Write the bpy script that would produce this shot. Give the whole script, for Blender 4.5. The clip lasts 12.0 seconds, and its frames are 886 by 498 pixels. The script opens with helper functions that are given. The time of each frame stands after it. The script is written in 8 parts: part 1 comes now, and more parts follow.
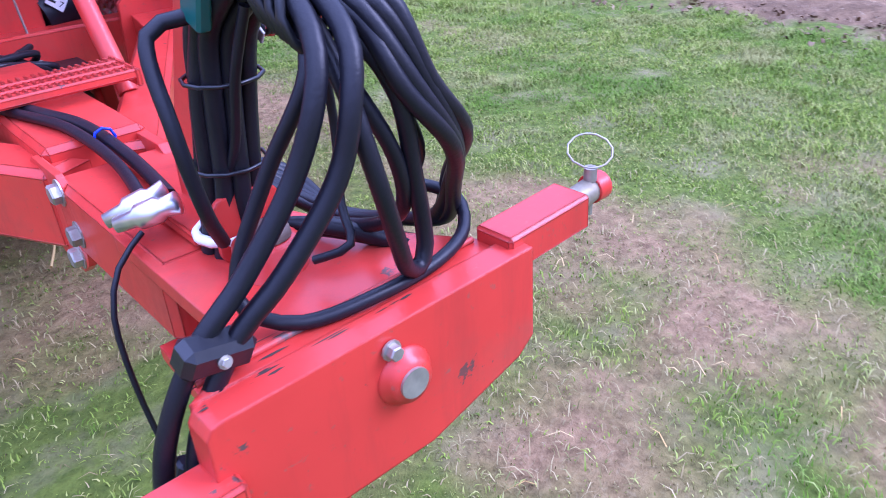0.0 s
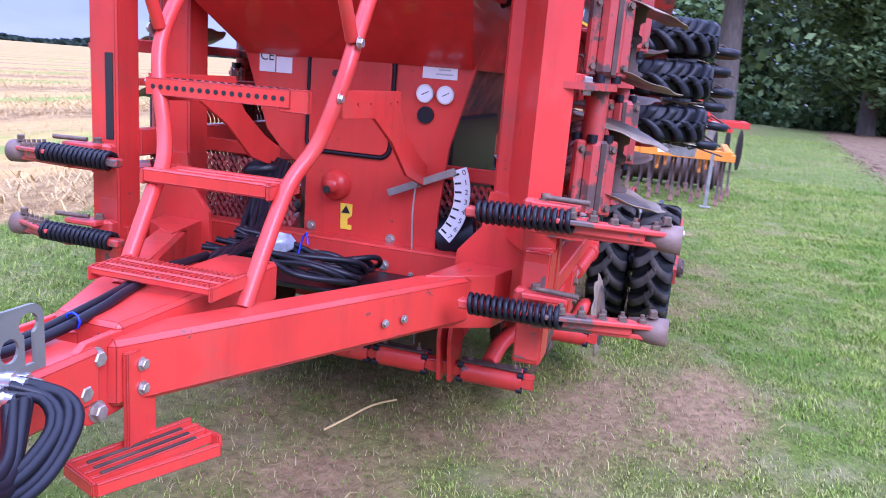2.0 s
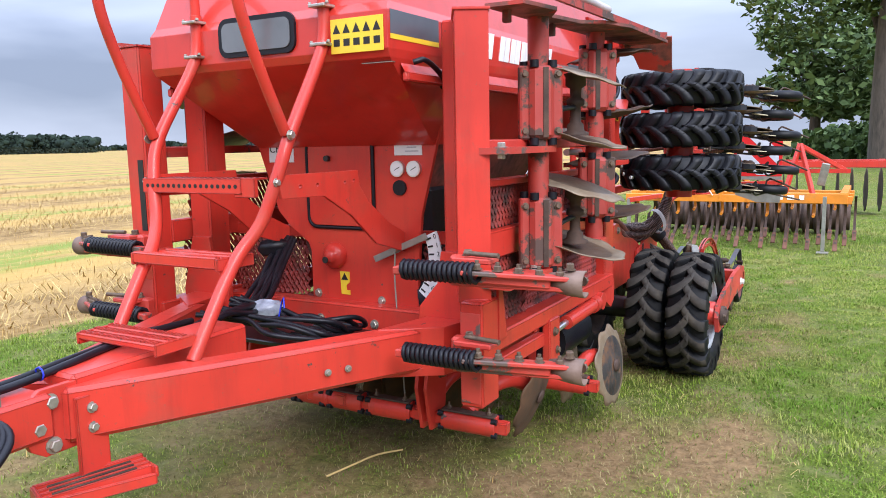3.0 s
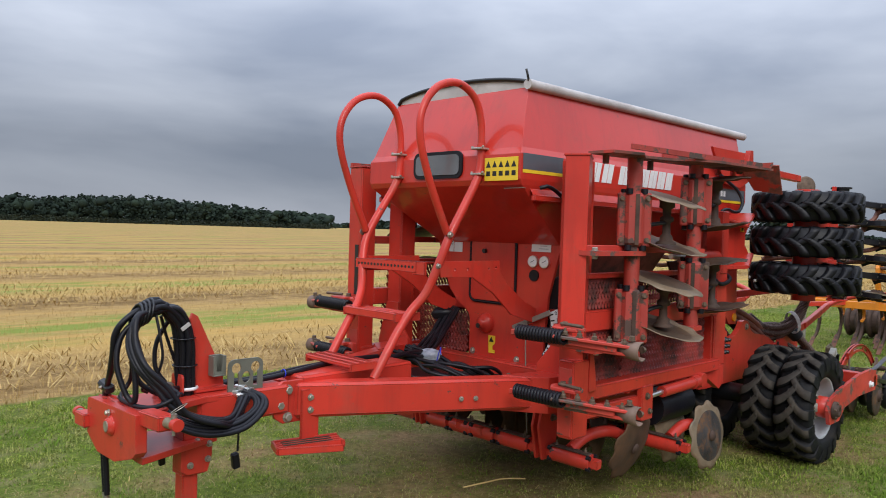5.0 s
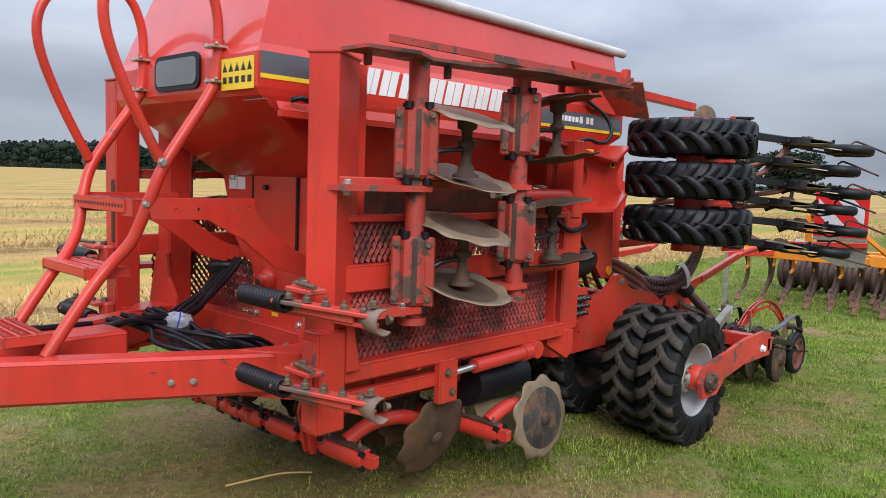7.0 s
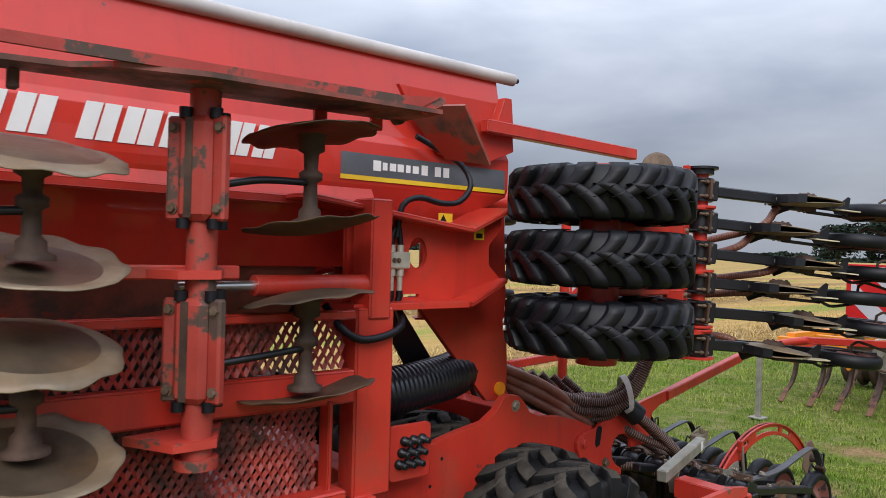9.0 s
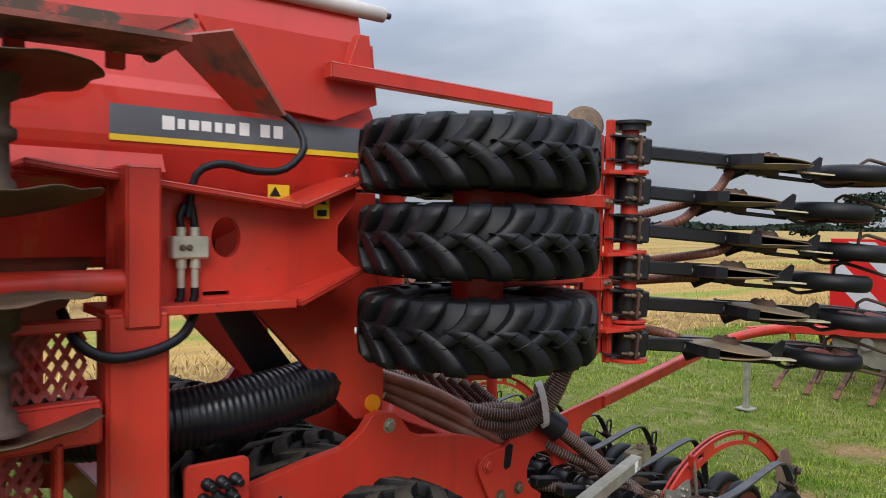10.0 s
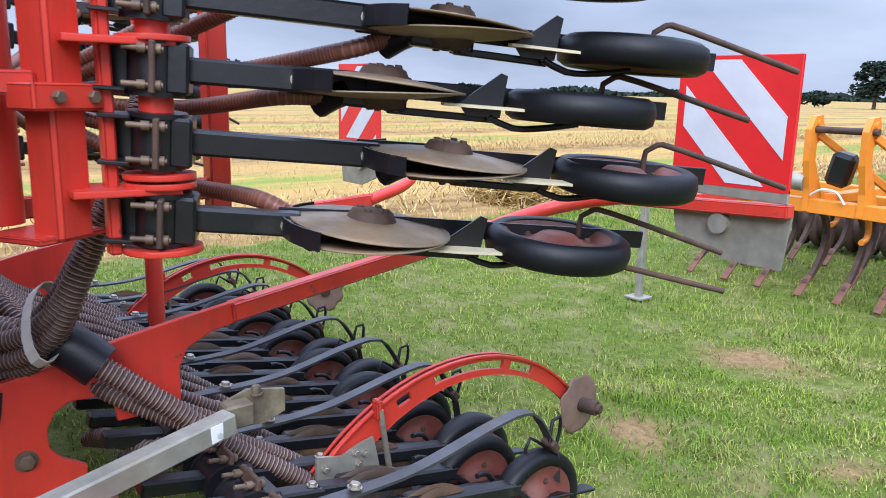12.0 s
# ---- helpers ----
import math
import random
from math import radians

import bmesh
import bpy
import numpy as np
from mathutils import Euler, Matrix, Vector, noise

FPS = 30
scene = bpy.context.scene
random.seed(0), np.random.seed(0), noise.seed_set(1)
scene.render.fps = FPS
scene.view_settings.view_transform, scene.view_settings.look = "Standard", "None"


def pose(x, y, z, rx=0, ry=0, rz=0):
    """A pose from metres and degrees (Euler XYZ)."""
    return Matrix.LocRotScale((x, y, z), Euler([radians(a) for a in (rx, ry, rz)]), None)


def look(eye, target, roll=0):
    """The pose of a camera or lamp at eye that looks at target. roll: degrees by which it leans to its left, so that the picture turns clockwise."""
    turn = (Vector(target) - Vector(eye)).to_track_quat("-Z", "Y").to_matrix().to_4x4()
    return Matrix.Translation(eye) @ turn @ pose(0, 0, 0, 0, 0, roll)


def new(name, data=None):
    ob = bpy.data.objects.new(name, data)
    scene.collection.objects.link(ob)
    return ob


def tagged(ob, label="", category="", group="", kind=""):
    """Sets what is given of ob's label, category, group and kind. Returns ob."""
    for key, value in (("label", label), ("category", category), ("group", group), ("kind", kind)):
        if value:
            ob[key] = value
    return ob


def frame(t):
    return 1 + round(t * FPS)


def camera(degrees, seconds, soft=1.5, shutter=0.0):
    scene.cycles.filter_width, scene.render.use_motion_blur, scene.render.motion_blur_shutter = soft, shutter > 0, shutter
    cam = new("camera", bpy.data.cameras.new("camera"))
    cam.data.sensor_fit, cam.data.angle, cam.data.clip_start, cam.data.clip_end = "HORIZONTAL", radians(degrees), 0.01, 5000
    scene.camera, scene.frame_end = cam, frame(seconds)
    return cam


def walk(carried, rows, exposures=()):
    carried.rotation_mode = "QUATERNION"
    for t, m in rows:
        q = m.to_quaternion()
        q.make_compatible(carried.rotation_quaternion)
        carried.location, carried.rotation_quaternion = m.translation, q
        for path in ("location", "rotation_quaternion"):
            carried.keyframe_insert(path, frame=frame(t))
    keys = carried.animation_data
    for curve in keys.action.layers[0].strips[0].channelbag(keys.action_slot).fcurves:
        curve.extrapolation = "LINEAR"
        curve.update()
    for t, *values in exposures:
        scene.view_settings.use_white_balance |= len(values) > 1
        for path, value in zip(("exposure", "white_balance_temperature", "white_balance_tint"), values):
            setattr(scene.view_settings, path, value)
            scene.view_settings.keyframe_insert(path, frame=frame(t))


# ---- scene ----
cam = camera(60.7, 12.0, soft=0.7, shutter=0.15)
PATH = [
    (0, (-0.362, -0.576, 1.323), (0.768, 0.748, 0.338), -3.2),
    (0.5, (0.026, -0.648, 1.319), (0.748, 0.979, 0.407), -2.5),
    (1, (0.483, -0.67, 1.363), (0.733, 1.167, 0.614), -0.1),
    (1.5, (0.932, -0.612, 1.416), (0.768, 1.283, 0.797), 1.5),
    (2, (1.33, -0.466, 1.454), (0.754, 1.397, 1.006), 4.7),
    (2.5, (1.765, -0.361, 1.452), (0.831, 1.376, 1.123), 3.7),
    (2.7, (1.92, -0.37, 1.467), (0.972, 1.364, 1.161), -0.8),
    (4.3, (3.011, -1.071, 1.525), (1.838, 0.549, 1.479), 4.7),
    (4.5, (3.074, -1.15, 1.546), (1.821, 0.408, 1.502), 4.1),
    (5, (3.161, -1.165, 1.551), (1.74, 0.241, 1.5), 1.7),
    (5.5, (3.28, -0.991, 1.525), (1.738, 0.277, 1.411), 0.0),
    (6, (3.303, -0.686, 1.509), (1.758, 0.572, 1.336), 0.4),
    (6.1, (3.292, -0.603, 1.506), (1.756, 0.664, 1.321), 0.8),
    (6.5, (3.201, -0.181, 1.511), (1.795, 1.23, 1.327), 1.8),
    (7, (3.179, 0.256, 1.499), (1.816, 1.708, 1.314), 2.0),
    (7.5, (3.15, 0.719, 1.518), (1.788, 2.173, 1.342), 1.8),
    (7.7, (3.122, 0.91, 1.511), (1.762, 2.368, 1.349), 2.2),
    (9.3, (2.981, 2.493, 1.592), (1.432, 3.757, 1.61), 1.2),
    (9.5, (2.939, 2.659, 1.61), (1.385, 3.919, 1.589), 0.5),
    (10, (2.867, 3.147, 1.586), (1.31, 4.4, 1.523), 0.7),
    (10.2, (2.822, 3.36, 1.582), (1.27, 4.616, 1.471), 0.9),
    (10.5, (2.792, 3.668, 1.538), (1.268, 4.953, 1.378), 1.1),
    (11, (2.701, 4.167, 1.529), (1.247, 5.523, 1.319), -0.0),
    (11.5, (2.679, 4.654, 1.47), (1.212, 5.974, 1.146), 0.2),
    (12, (2.585, 5.068, 1.404), (1.054, 6.287, 0.994), 1.4),
]
walk(cam, [(t, look(eye, target, roll)) for t, eye, target, roll in PATH],
     [(0, 0.82, 4750, 44), (0.6, 0.86, 4860, 44), (1.5, 0.94, 4990, 42), (2.1, 0.92, 4850, 41), (2.5, 1.0, 5200, 26), (2.7, 0.9, 5600, 16), (4.3, -0.1, 6500, 10), (5.2, -0.21, 6560, 10), (5.8, -0.16, 6600, 10), (6.5, 0.0, 6500, 10),
      (7.5, 0.25, 6550, 10), (9.5, -0.14, 6700, 10), (10.5, 0.25, 6800, 8), (12, 0.64, 5780, 13)])

from mathutils.geometry import tessellate_polygon

# ---- light and air ----
world = bpy.data.worlds.new("overcast_sky")
scene.world = world
world.use_nodes = True
wn, wl = world.node_tree.nodes, world.node_tree.links
wn.clear()
w_out = wn.new("ShaderNodeOutputWorld")
w_bg = wn.new("ShaderNodeBackground")
w_sky = wn.new("ShaderNodeTexSky")
w_sky.sky_type = "NISHITA"
w_sky.sun_disc = False
w_sky.sun_elevation, w_sky.sun_rotation = radians(48), radians(200)
w_co = wn.new("ShaderNodeTexCoord")
w_map = wn.new("ShaderNodeMapping")
w_map.inputs["Scale"].default_value = (1.0, 1.0, 3.6)
w_noise = wn.new("ShaderNodeTexNoise")
w_noise.inputs["Scale"].default_value = 2.3
w_noise.inputs["Detail"].default_value = 5.0
w_noise.inputs["Roughness"].default_value = 0.48
w_noise.inputs["Distortion"].default_value = 0.25
w_ramp = wn.new("ShaderNodeValToRGB")
w_ramp.color_ramp.elements[0].position = 0.34
w_ramp.color_ramp.elements[0].color = (3.15, 3.65, 4.75, 1)
w_ramp.color_ramp.elements[1].position = 0.66
w_ramp.color_ramp.elements[1].color = (5.8, 6.35, 7.5, 1)
w_mix = wn.new("ShaderNodeMix")
w_mix.data_type = "RGBA"
w_mix.inputs["Factor"].default_value = 0.9
wl.new(w_co.outputs["Generated"], w_map.inputs["Vector"])
wl.new(w_map.outputs["Vector"], w_noise.inputs["Vector"])
wl.new(w_noise.outputs["Fac"], w_ramp.inputs["Fac"])
wl.new(w_sky.outputs["Color"], w_mix.inputs["A"])
wl.new(w_ramp.outputs["Color"], w_mix.inputs["B"])
w_sep = wn.new("ShaderNodeSeparateXYZ")
wl.new(w_co.outputs["Generated"], w_sep.inputs["Vector"])
w_rise = wn.new("ShaderNodeMapRange")
w_rise.inputs["From Min"].default_value, w_rise.inputs["From Max"].default_value = 0.10, 0.95
w_rise.inputs["To Min"].default_value, w_rise.inputs["To Max"].default_value = 0.080, 0.44
wl.new(w_sep.outputs["Z"], w_rise.inputs["Value"])
wl.new(w_mix.outputs["Result"], w_bg.inputs["Color"])
wl.new(w_rise.outputs["Result"], w_bg.inputs["Strength"])
wl.new(w_bg.outputs["Background"], w_out.inputs["Surface"])

sun_data = bpy.data.lights.new("sun", "SUN")
sun_data.energy, sun_data.angle, sun_data.color = 2.0, radians(30), (1.0, 0.96, 0.9)
sun = new("sun", sun_data)
sun.matrix_world = look((11.5, -6.5, 11.0), (0, 3, 0))


# ---- materials ----
def material(name):
    m = bpy.data.materials.new(name)
    m.use_nodes = True
    nt = m.node_tree
    return m, nt, nt.nodes["Principled BSDF"]


def node(nt, kind, **values):
    n = nt.nodes.new(kind)
    for key, value in values.items():
        n.inputs[key].default_value = value
    return n


def noise_of(nt, scale, detail=4.0, rough=0.55, stretch=(1, 1, 1)):
    co = node(nt, "ShaderNodeTexCoord")
    mp = node(nt, "ShaderNodeMapping", Scale=stretch)
    n = node(nt, "ShaderNodeTexNoise", Scale=scale, Detail=detail, Roughness=rough)
    nt.links.new(co.outputs["Object"], mp.inputs["Vector"])
    nt.links.new(mp.outputs["Vector"], n.inputs["Vector"])
    return n.outputs["Fac"]


def ramp_of(nt, fac, lo, hi, a=0.0, b=1.0):
    r = node(nt, "ShaderNodeMapRange")
    r.inputs["From Min"].default_value, r.inputs["From Max"].default_value = lo, hi
    r.inputs["To Min"].default_value, r.inputs["To Max"].default_value = a, b
    nt.links.new(fac, r.inputs["Value"])
    return r.outputs["Result"]


def mixed(nt, fac, a, b):
    m = node(nt, "ShaderNodeMix")
    m.data_type = "RGBA"
    if isinstance(fac, float):
        m.inputs["Factor"].default_value = fac
    else:
        nt.links.new(fac, m.inputs["Factor"])
    for key, v in (("A", a), ("B", b)):
        if isinstance(v, tuple):
            m.inputs[key].default_value = (*v, 1)
        else:
            nt.links.new(v, m.inputs[key])
    return m.outputs["Result"]


def surface(name, col, rough=0.5, metal=0.0, tone=0.25, scale=6.0, dirt=None, dirt_at=(0.55, 0.75), dirt_scale=3.0,
            chip=None, chip_at=(0.66, 0.70), chip_scale=14.0, bump=0.1, bump_scale=60.0, coat=0.0, stretch=(1, 1, 1), spec=0.5, coat_rough=0.1, streak=0.0, edge=None):
    m, nt, bsdf = material(name)
    dark = tuple(c * (1 - tone) for c in col)
    lite = tuple(min(1, c * (1 + tone * 0.6)) for c in col)
    out = mixed(nt, ramp_of(nt, noise_of(nt, scale, stretch=stretch), 0.3, 0.7), dark, lite)
    r_out = None
    if dirt:
        f = ramp_of(nt, noise_of(nt, dirt_scale, 6.0, 0.65, stretch), *dirt_at)
        out = mixed(nt, f, out, dirt)
        r_out = ramp_of(nt, f, 0, 1, rough, min(0.95, rough + 0.35))
    if chip:
        f = ramp_of(nt, noise_of(nt, chip_scale, 5.0, 0.7, stretch), *chip_at)
        out = mixed(nt, f, out, chip)
    if streak:
        run = ramp_of(nt, noise_of(nt, 3.0, 6.0, 0.7, (4.0, 4.0, 0.5)), 0.5, 0.8, 0.0, streak)
        out = mixed(nt, run, out, tuple(c * 0.45 + 0.012 for c in col))
        fleck = ramp_of(nt, noise_of(nt, 75, 3.0, 0.6), 0.64, 0.74, 0.0, streak)
        out = mixed(nt, fleck, out, (0.20, 0.09, 0.06))
    # edge: colour mixed in along broken stretches of edge as painted highlight
    if edge:
        bev = node(nt, "ShaderNodeBevel", Radius=0.006)
        bev.samples = 4
        geo = node(nt, "ShaderNodeNewGeometry")
        dot = node(nt, "ShaderNodeVectorMath")
        dot.operation = "DOT_PRODUCT"
        nt.links.new(bev.outputs["Normal"], dot.inputs[0])
        nt.links.new(geo.outputs["True Normal"], dot.inputs[1])
        edge_light = node(nt, "ShaderNodeMath")
        edge_light.operation = "MULTIPLY"
        nt.links.new(ramp_of(nt, dot.outputs["Value"], 0.97, 0.86), edge_light.inputs[0])
        nt.links.new(ramp_of(nt, noise_of(nt, 9, 6.0, 0.75), 0.50, 0.62), edge_light.inputs[1])
        out = mixed(nt, edge_light.outputs[0], out, edge)
        bsdf_normal = bev.outputs["Normal"]
        nt.links.new(bsdf_normal, bsdf.inputs["Coat Normal"])
    nt.links.new(out, bsdf.inputs["Base Color"])
    if r_out:
        nt.links.new(r_out, bsdf.inputs["Roughness"])
    bsdf.inputs["Roughness"].default_value = rough
    bsdf.inputs["Metallic"].default_value = metal
    bsdf.inputs["Specular IOR Level"].default_value = spec
    bsdf.inputs["Coat Weight"].default_value = coat
    bsdf.inputs["Coat Roughness"].default_value = coat_rough
    if bump:
        b = node(nt, "ShaderNodeBump", Strength=bump, Distance=0.004)
        nt.links.new(noise_of(nt, bump_scale, 3.0), b.inputs["Height"])
        if edge:
            nt.links.new(bsdf_normal, b.inputs["Normal"])
        nt.links.new(b.outputs["Normal"], bsdf.inputs["Normal"])
    return m


RED = surface("red_paint", (0.58, 0.043, 0.027), 0.33, tone=0.17, scale=2.2, dirt=(0.33, 0.075, 0.045), dirt_at=(0.53, 0.9), dirt_scale=4.0,
              chip=(0.10, 0.055, 0.045), chip_at=(0.675, 0.70), chip_scale=13, bump=0.04, bump_scale=40, coat=0.10, spec=0.32, coat_rough=0.12, streak=0.55, edge=(0.60, 0.095, 0.07))
SHEETRED = surface("glossy_red_sheet_paint", (0.57, 0.038, 0.024), 0.30, tone=0.14, scale=1.6, dirt=(0.36, 0.07, 0.042), dirt_at=(0.55, 0.9), dirt_scale=3.0,
                   chip=(0.10, 0.055, 0.045), chip_at=(0.70, 0.72), chip_scale=16, bump=0.10, bump_scale=4.5, coat=0.55, spec=0.3, coat_rough=0.05, streak=0.4, edge=(0.60, 0.095, 0.07))
REDWORN = surface("worn_red_paint", (0.53, 0.050, 0.034), 0.48, tone=0.2, scale=5, dirt=(0.31, 0.07, 0.042), dirt_at=(0.5, 0.75), dirt_scale=6,
                  chip=(0.115, 0.075, 0.06), chip_at=(0.56, 0.60), chip_scale=7, bump=0.2, bump_scale=60)
OLDRED = surface("rubbed_old_red_paint", (0.42, 0.05, 0.036), 0.5, tone=0.25, scale=5, dirt=(0.26, 0.08, 0.055), dirt_at=(0.48, 0.7), dirt_scale=5, chip=(0.085, 0.05, 0.038), chip_at=(0.52, 0.56), chip_scale=5, bump=0.25, bump_scale=60)
SCUFFED = surface("scuffed_brown_red_plate", (0.26, 0.07, 0.05), 0.55, tone=0.35, scale=5, dirt=(0.085, 0.05, 0.04), dirt_at=(0.45, 0.6), dirt_scale=4, chip=(0.45, 0.04, 0.025), chip_at=(0.58, 0.62), chip_scale=3, bump=0.25)
TARNISH = surface("tarnished_zinc", (0.34, 0.30, 0.20), 0.5, metal=0.5, tone=0.5, scale=14, dirt=(0.12, 0.09, 0.06), dirt_at=(0.5, 0.7), bump=0.2)
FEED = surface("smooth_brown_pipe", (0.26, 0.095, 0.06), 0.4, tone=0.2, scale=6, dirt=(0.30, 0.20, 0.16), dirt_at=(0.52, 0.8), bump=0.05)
# darker copy of the pipe brown: shade of the grooves put into colour
FEEDSHADE = surface("brown_pipe_groove_shade", (0.16, 0.058, 0.036), 0.5, tone=0.2, scale=6, bump=0)
TYRE = surface("tyre_rubber", (0.0055, 0.0058, 0.0080), 0.5, tone=0.35, scale=9, dirt=(0.035, 0.032, 0.03), dirt_at=(0.6, 0.95), dirt_scale=5, bump=0.12, bump_scale=90, spec=0.32)
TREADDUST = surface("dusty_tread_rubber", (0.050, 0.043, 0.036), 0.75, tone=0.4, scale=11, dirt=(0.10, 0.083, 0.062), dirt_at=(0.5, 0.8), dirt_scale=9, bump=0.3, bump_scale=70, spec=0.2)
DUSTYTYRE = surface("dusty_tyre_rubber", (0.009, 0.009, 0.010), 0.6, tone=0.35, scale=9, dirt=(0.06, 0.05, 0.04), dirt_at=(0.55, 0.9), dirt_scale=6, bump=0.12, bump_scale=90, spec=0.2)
HOSE = surface("black_hose_rubber", (0.0085, 0.0083, 0.0120), 0.42, tone=0.3, scale=10, dirt=(0.028, 0.025, 0.026), dirt_at=(0.6, 0.95), bump=0.12, bump_scale=180, spec=0.30)
WORNSTEEL = surface("worn_blackened_steel", (0.075, 0.076, 0.082), 0.42, metal=0.45, tone=0.35, scale=12, dirt=(0.13, 0.095, 0.07), dirt_at=(0.56, 0.8), dirt_scale=7, bump=0.15)
DUCTBLACK = surface("black_duct_plastic", (0.010, 0.011, 0.016), 0.30, tone=0.3, scale=8, dirt=(0.035, 0.033, 0.036), dirt_at=(0.58, 0.9), bump=0.05, spec=0.5)
BLACK = surface("black_enamel", (0.009, 0.0095, 0.012), 0.36, tone=0.3, scale=8, dirt=(0.045, 0.035, 0.028), dirt_at=(0.6, 0.88), dirt_scale=6,
                chip=(0.10, 0.07, 0.05), chip_at=(0.69, 0.73), bump=0.12, spec=0.5)
DISC = surface("earth_polished_disc_steel", (0.065, 0.040, 0.025), 0.6, metal=0.15, tone=0.45, scale=11, dirt=(0.15, 0.075, 0.034), dirt_at=(0.42, 0.72), dirt_scale=5,
               chip=(0.05, 0.045, 0.045), chip_at=(0.66, 0.8), chip_scale=9, bump=0.25, bump_scale=45)
GROUNDDISC = surface("soil_stained_disc_steel", (0.052, 0.046, 0.044), 0.55, metal=0.2, tone=0.5, scale=10, dirt=(0.17, 0.085, 0.04), dirt_at=(0.47, 0.62), dirt_scale=13, chip=(0.16, 0.07, 0.03), chip_at=(0.60, 0.66), chip_scale=40, bump=0.45, bump_scale=60)
HOLDER = surface("dull_olive_grey_steel", (0.20, 0.20, 0.165), 0.5, metal=0.4, tone=0.25, scale=12, dirt=(0.12, 0.10, 0.07), dirt_at=(0.5, 0.8), bump=0.1)
TINESHARE = surface("bare_red_brown_share", (0.16, 0.066, 0.035), 0.6, metal=0.2, tone=0.35, scale=14, bump=0.2)
ROLLER = surface("dusty_roller_steel", (0.10, 0.062, 0.045), 0.75, metal=0.1, tone=0.4, scale=7, dirt=(0.06, 0.036, 0.026), dirt_at=(0.45, 0.7), bump=0.3)
GANGDISC = surface("pale_scoured_disc_steel", (0.125, 0.092, 0.062), 0.42, metal=0.35, tone=0.5, scale=7, dirt=(0.17, 0.09, 0.036), dirt_at=(0.52, 0.75), dirt_scale=5, chip=(0.10, 0.07, 0.05), chip_at=(0.66, 0.76), chip_scale=8, bump=0.2, bump_scale=45)
SHARE = surface("pale_worn_share", (0.21, 0.135, 0.10), 0.6, metal=0.1, tone=0.35, scale=9, dirt=(0.15, 0.08, 0.055), dirt_at=(0.45, 0.7), bump=0.3)
MESHRED = surface("grimy_red_mesh", (0.34, 0.030, 0.018), 0.5, tone=0.4, scale=9, dirt=(0.06, 0.026, 0.02), dirt_at=(0.44, 0.62), dirt_scale=6, bump=0.1)
OLDBOLT = surface("rusty_bolt_steel", (0.16, 0.11, 0.075), 0.6, metal=0.4, tone=0.4, scale=30, bump=0.2)
DISCPALE = surface("pale_worn_disc_steel", (0.235, 0.18, 0.12), 0.5, metal=0.2, tone=0.4, scale=8, dirt=(0.21, 0.12, 0.05), dirt_at=(0.45, 0.8), dirt_scale=5,
                   chip=(0.10, 0.08, 0.07), chip_at=(0.68, 0.78), chip_scale=8, bump=0.2, bump_scale=45)
RUST = surface("brown_rusty_steel", (0.075, 0.045, 0.032), 0.7, metal=0.25, tone=0.45, scale=12, dirt=(0.15, 0.085, 0.055), dirt_at=(0.5, 0.8), bump=0.4, bump_scale=70)
GALV = surface("galvanised_steel", (0.30, 0.29, 0.245), 0.5, metal=0.4, tone=0.25, scale=16, dirt=(0.27, 0.22, 0.15), dirt_at=(0.5, 0.85), dirt_scale=5, bump=0.1)
VALVE = surface("pale_plated_valve_steel", (0.50, 0.48, 0.40), 0.45, metal=0.3, tone=0.2, scale=20, dirt=(0.26, 0.21, 0.15), dirt_at=(0.52, 0.8), dirt_scale=9, bump=0.08)
CHROME = surface("bright_plated_steel", (0.72, 0.72, 0.70), 0.28, metal=0.9, tone=0.15, scale=20, bump=0.03)
ZINC = surface("zinc_plated_bolt_steel", (0.45, 0.42, 0.36), 0.42, metal=0.75, tone=0.3, scale=30, dirt=(0.22, 0.17, 0.12), dirt_at=(0.5, 0.8), bump=0.1)
RIM = surface("silver_wheel_paint", (0.46, 0.47, 0.48), 0.4, metal=0.3, tone=0.15, scale=7, dirt=(0.30, 0.26, 0.22), dirt_at=(0.58, 0.85), bump=0.06)
RIMRED = surface("faded_red_press_wheel", (0.16, 0.045, 0.035), 0.6, tone=0.3, scale=14, dirt=(0.22, 0.15, 0.11), dirt_at=(0.52, 0.8), bump=0.15)
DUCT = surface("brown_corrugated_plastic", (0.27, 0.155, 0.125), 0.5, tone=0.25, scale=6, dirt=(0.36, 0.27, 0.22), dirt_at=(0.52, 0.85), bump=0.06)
# the hose brown again, far darker, as painted shade between the ribs
DUCTSHADE = surface("hose_groove_shade", (0.05, 0.028, 0.022), 0.6, tone=0.2, scale=6, bump=0)
WHITE = surface("white_sticker", (0.78, 0.78, 0.76), 0.4, tone=0.06, scale=9, bump=0)
YELLOW = surface("yellow_sticker", (0.80, 0.55, 0.03), 0.4, tone=0.08, scale=9, bump=0)
INK = surface("black_print", (0.012, 0.012, 0.012), 0.45, tone=0.1, bump=0)
GREYPRINT = surface("grey_print", (0.42, 0.43, 0.45), 0.45, tone=0.1, bump=0)
DECAL = surface("dark_grey_foil", (0.115, 0.125, 0.14), 0.32, tone=0.45, scale=1.6, bump=0, coat=0.2)
GLASS = surface("tinted_window", (0.14, 0.145, 0.15), 0.12, tone=0.2, scale=3, bump=0, coat=0.5)
TARP = surface("pale_tarpaulin", (0.50, 0.47, 0.45), 0.6, tone=0.2, scale=5, dirt=(0.30, 0.25, 0.23), dirt_at=(0.5, 0.8), bump=0.15, bump_scale=30)
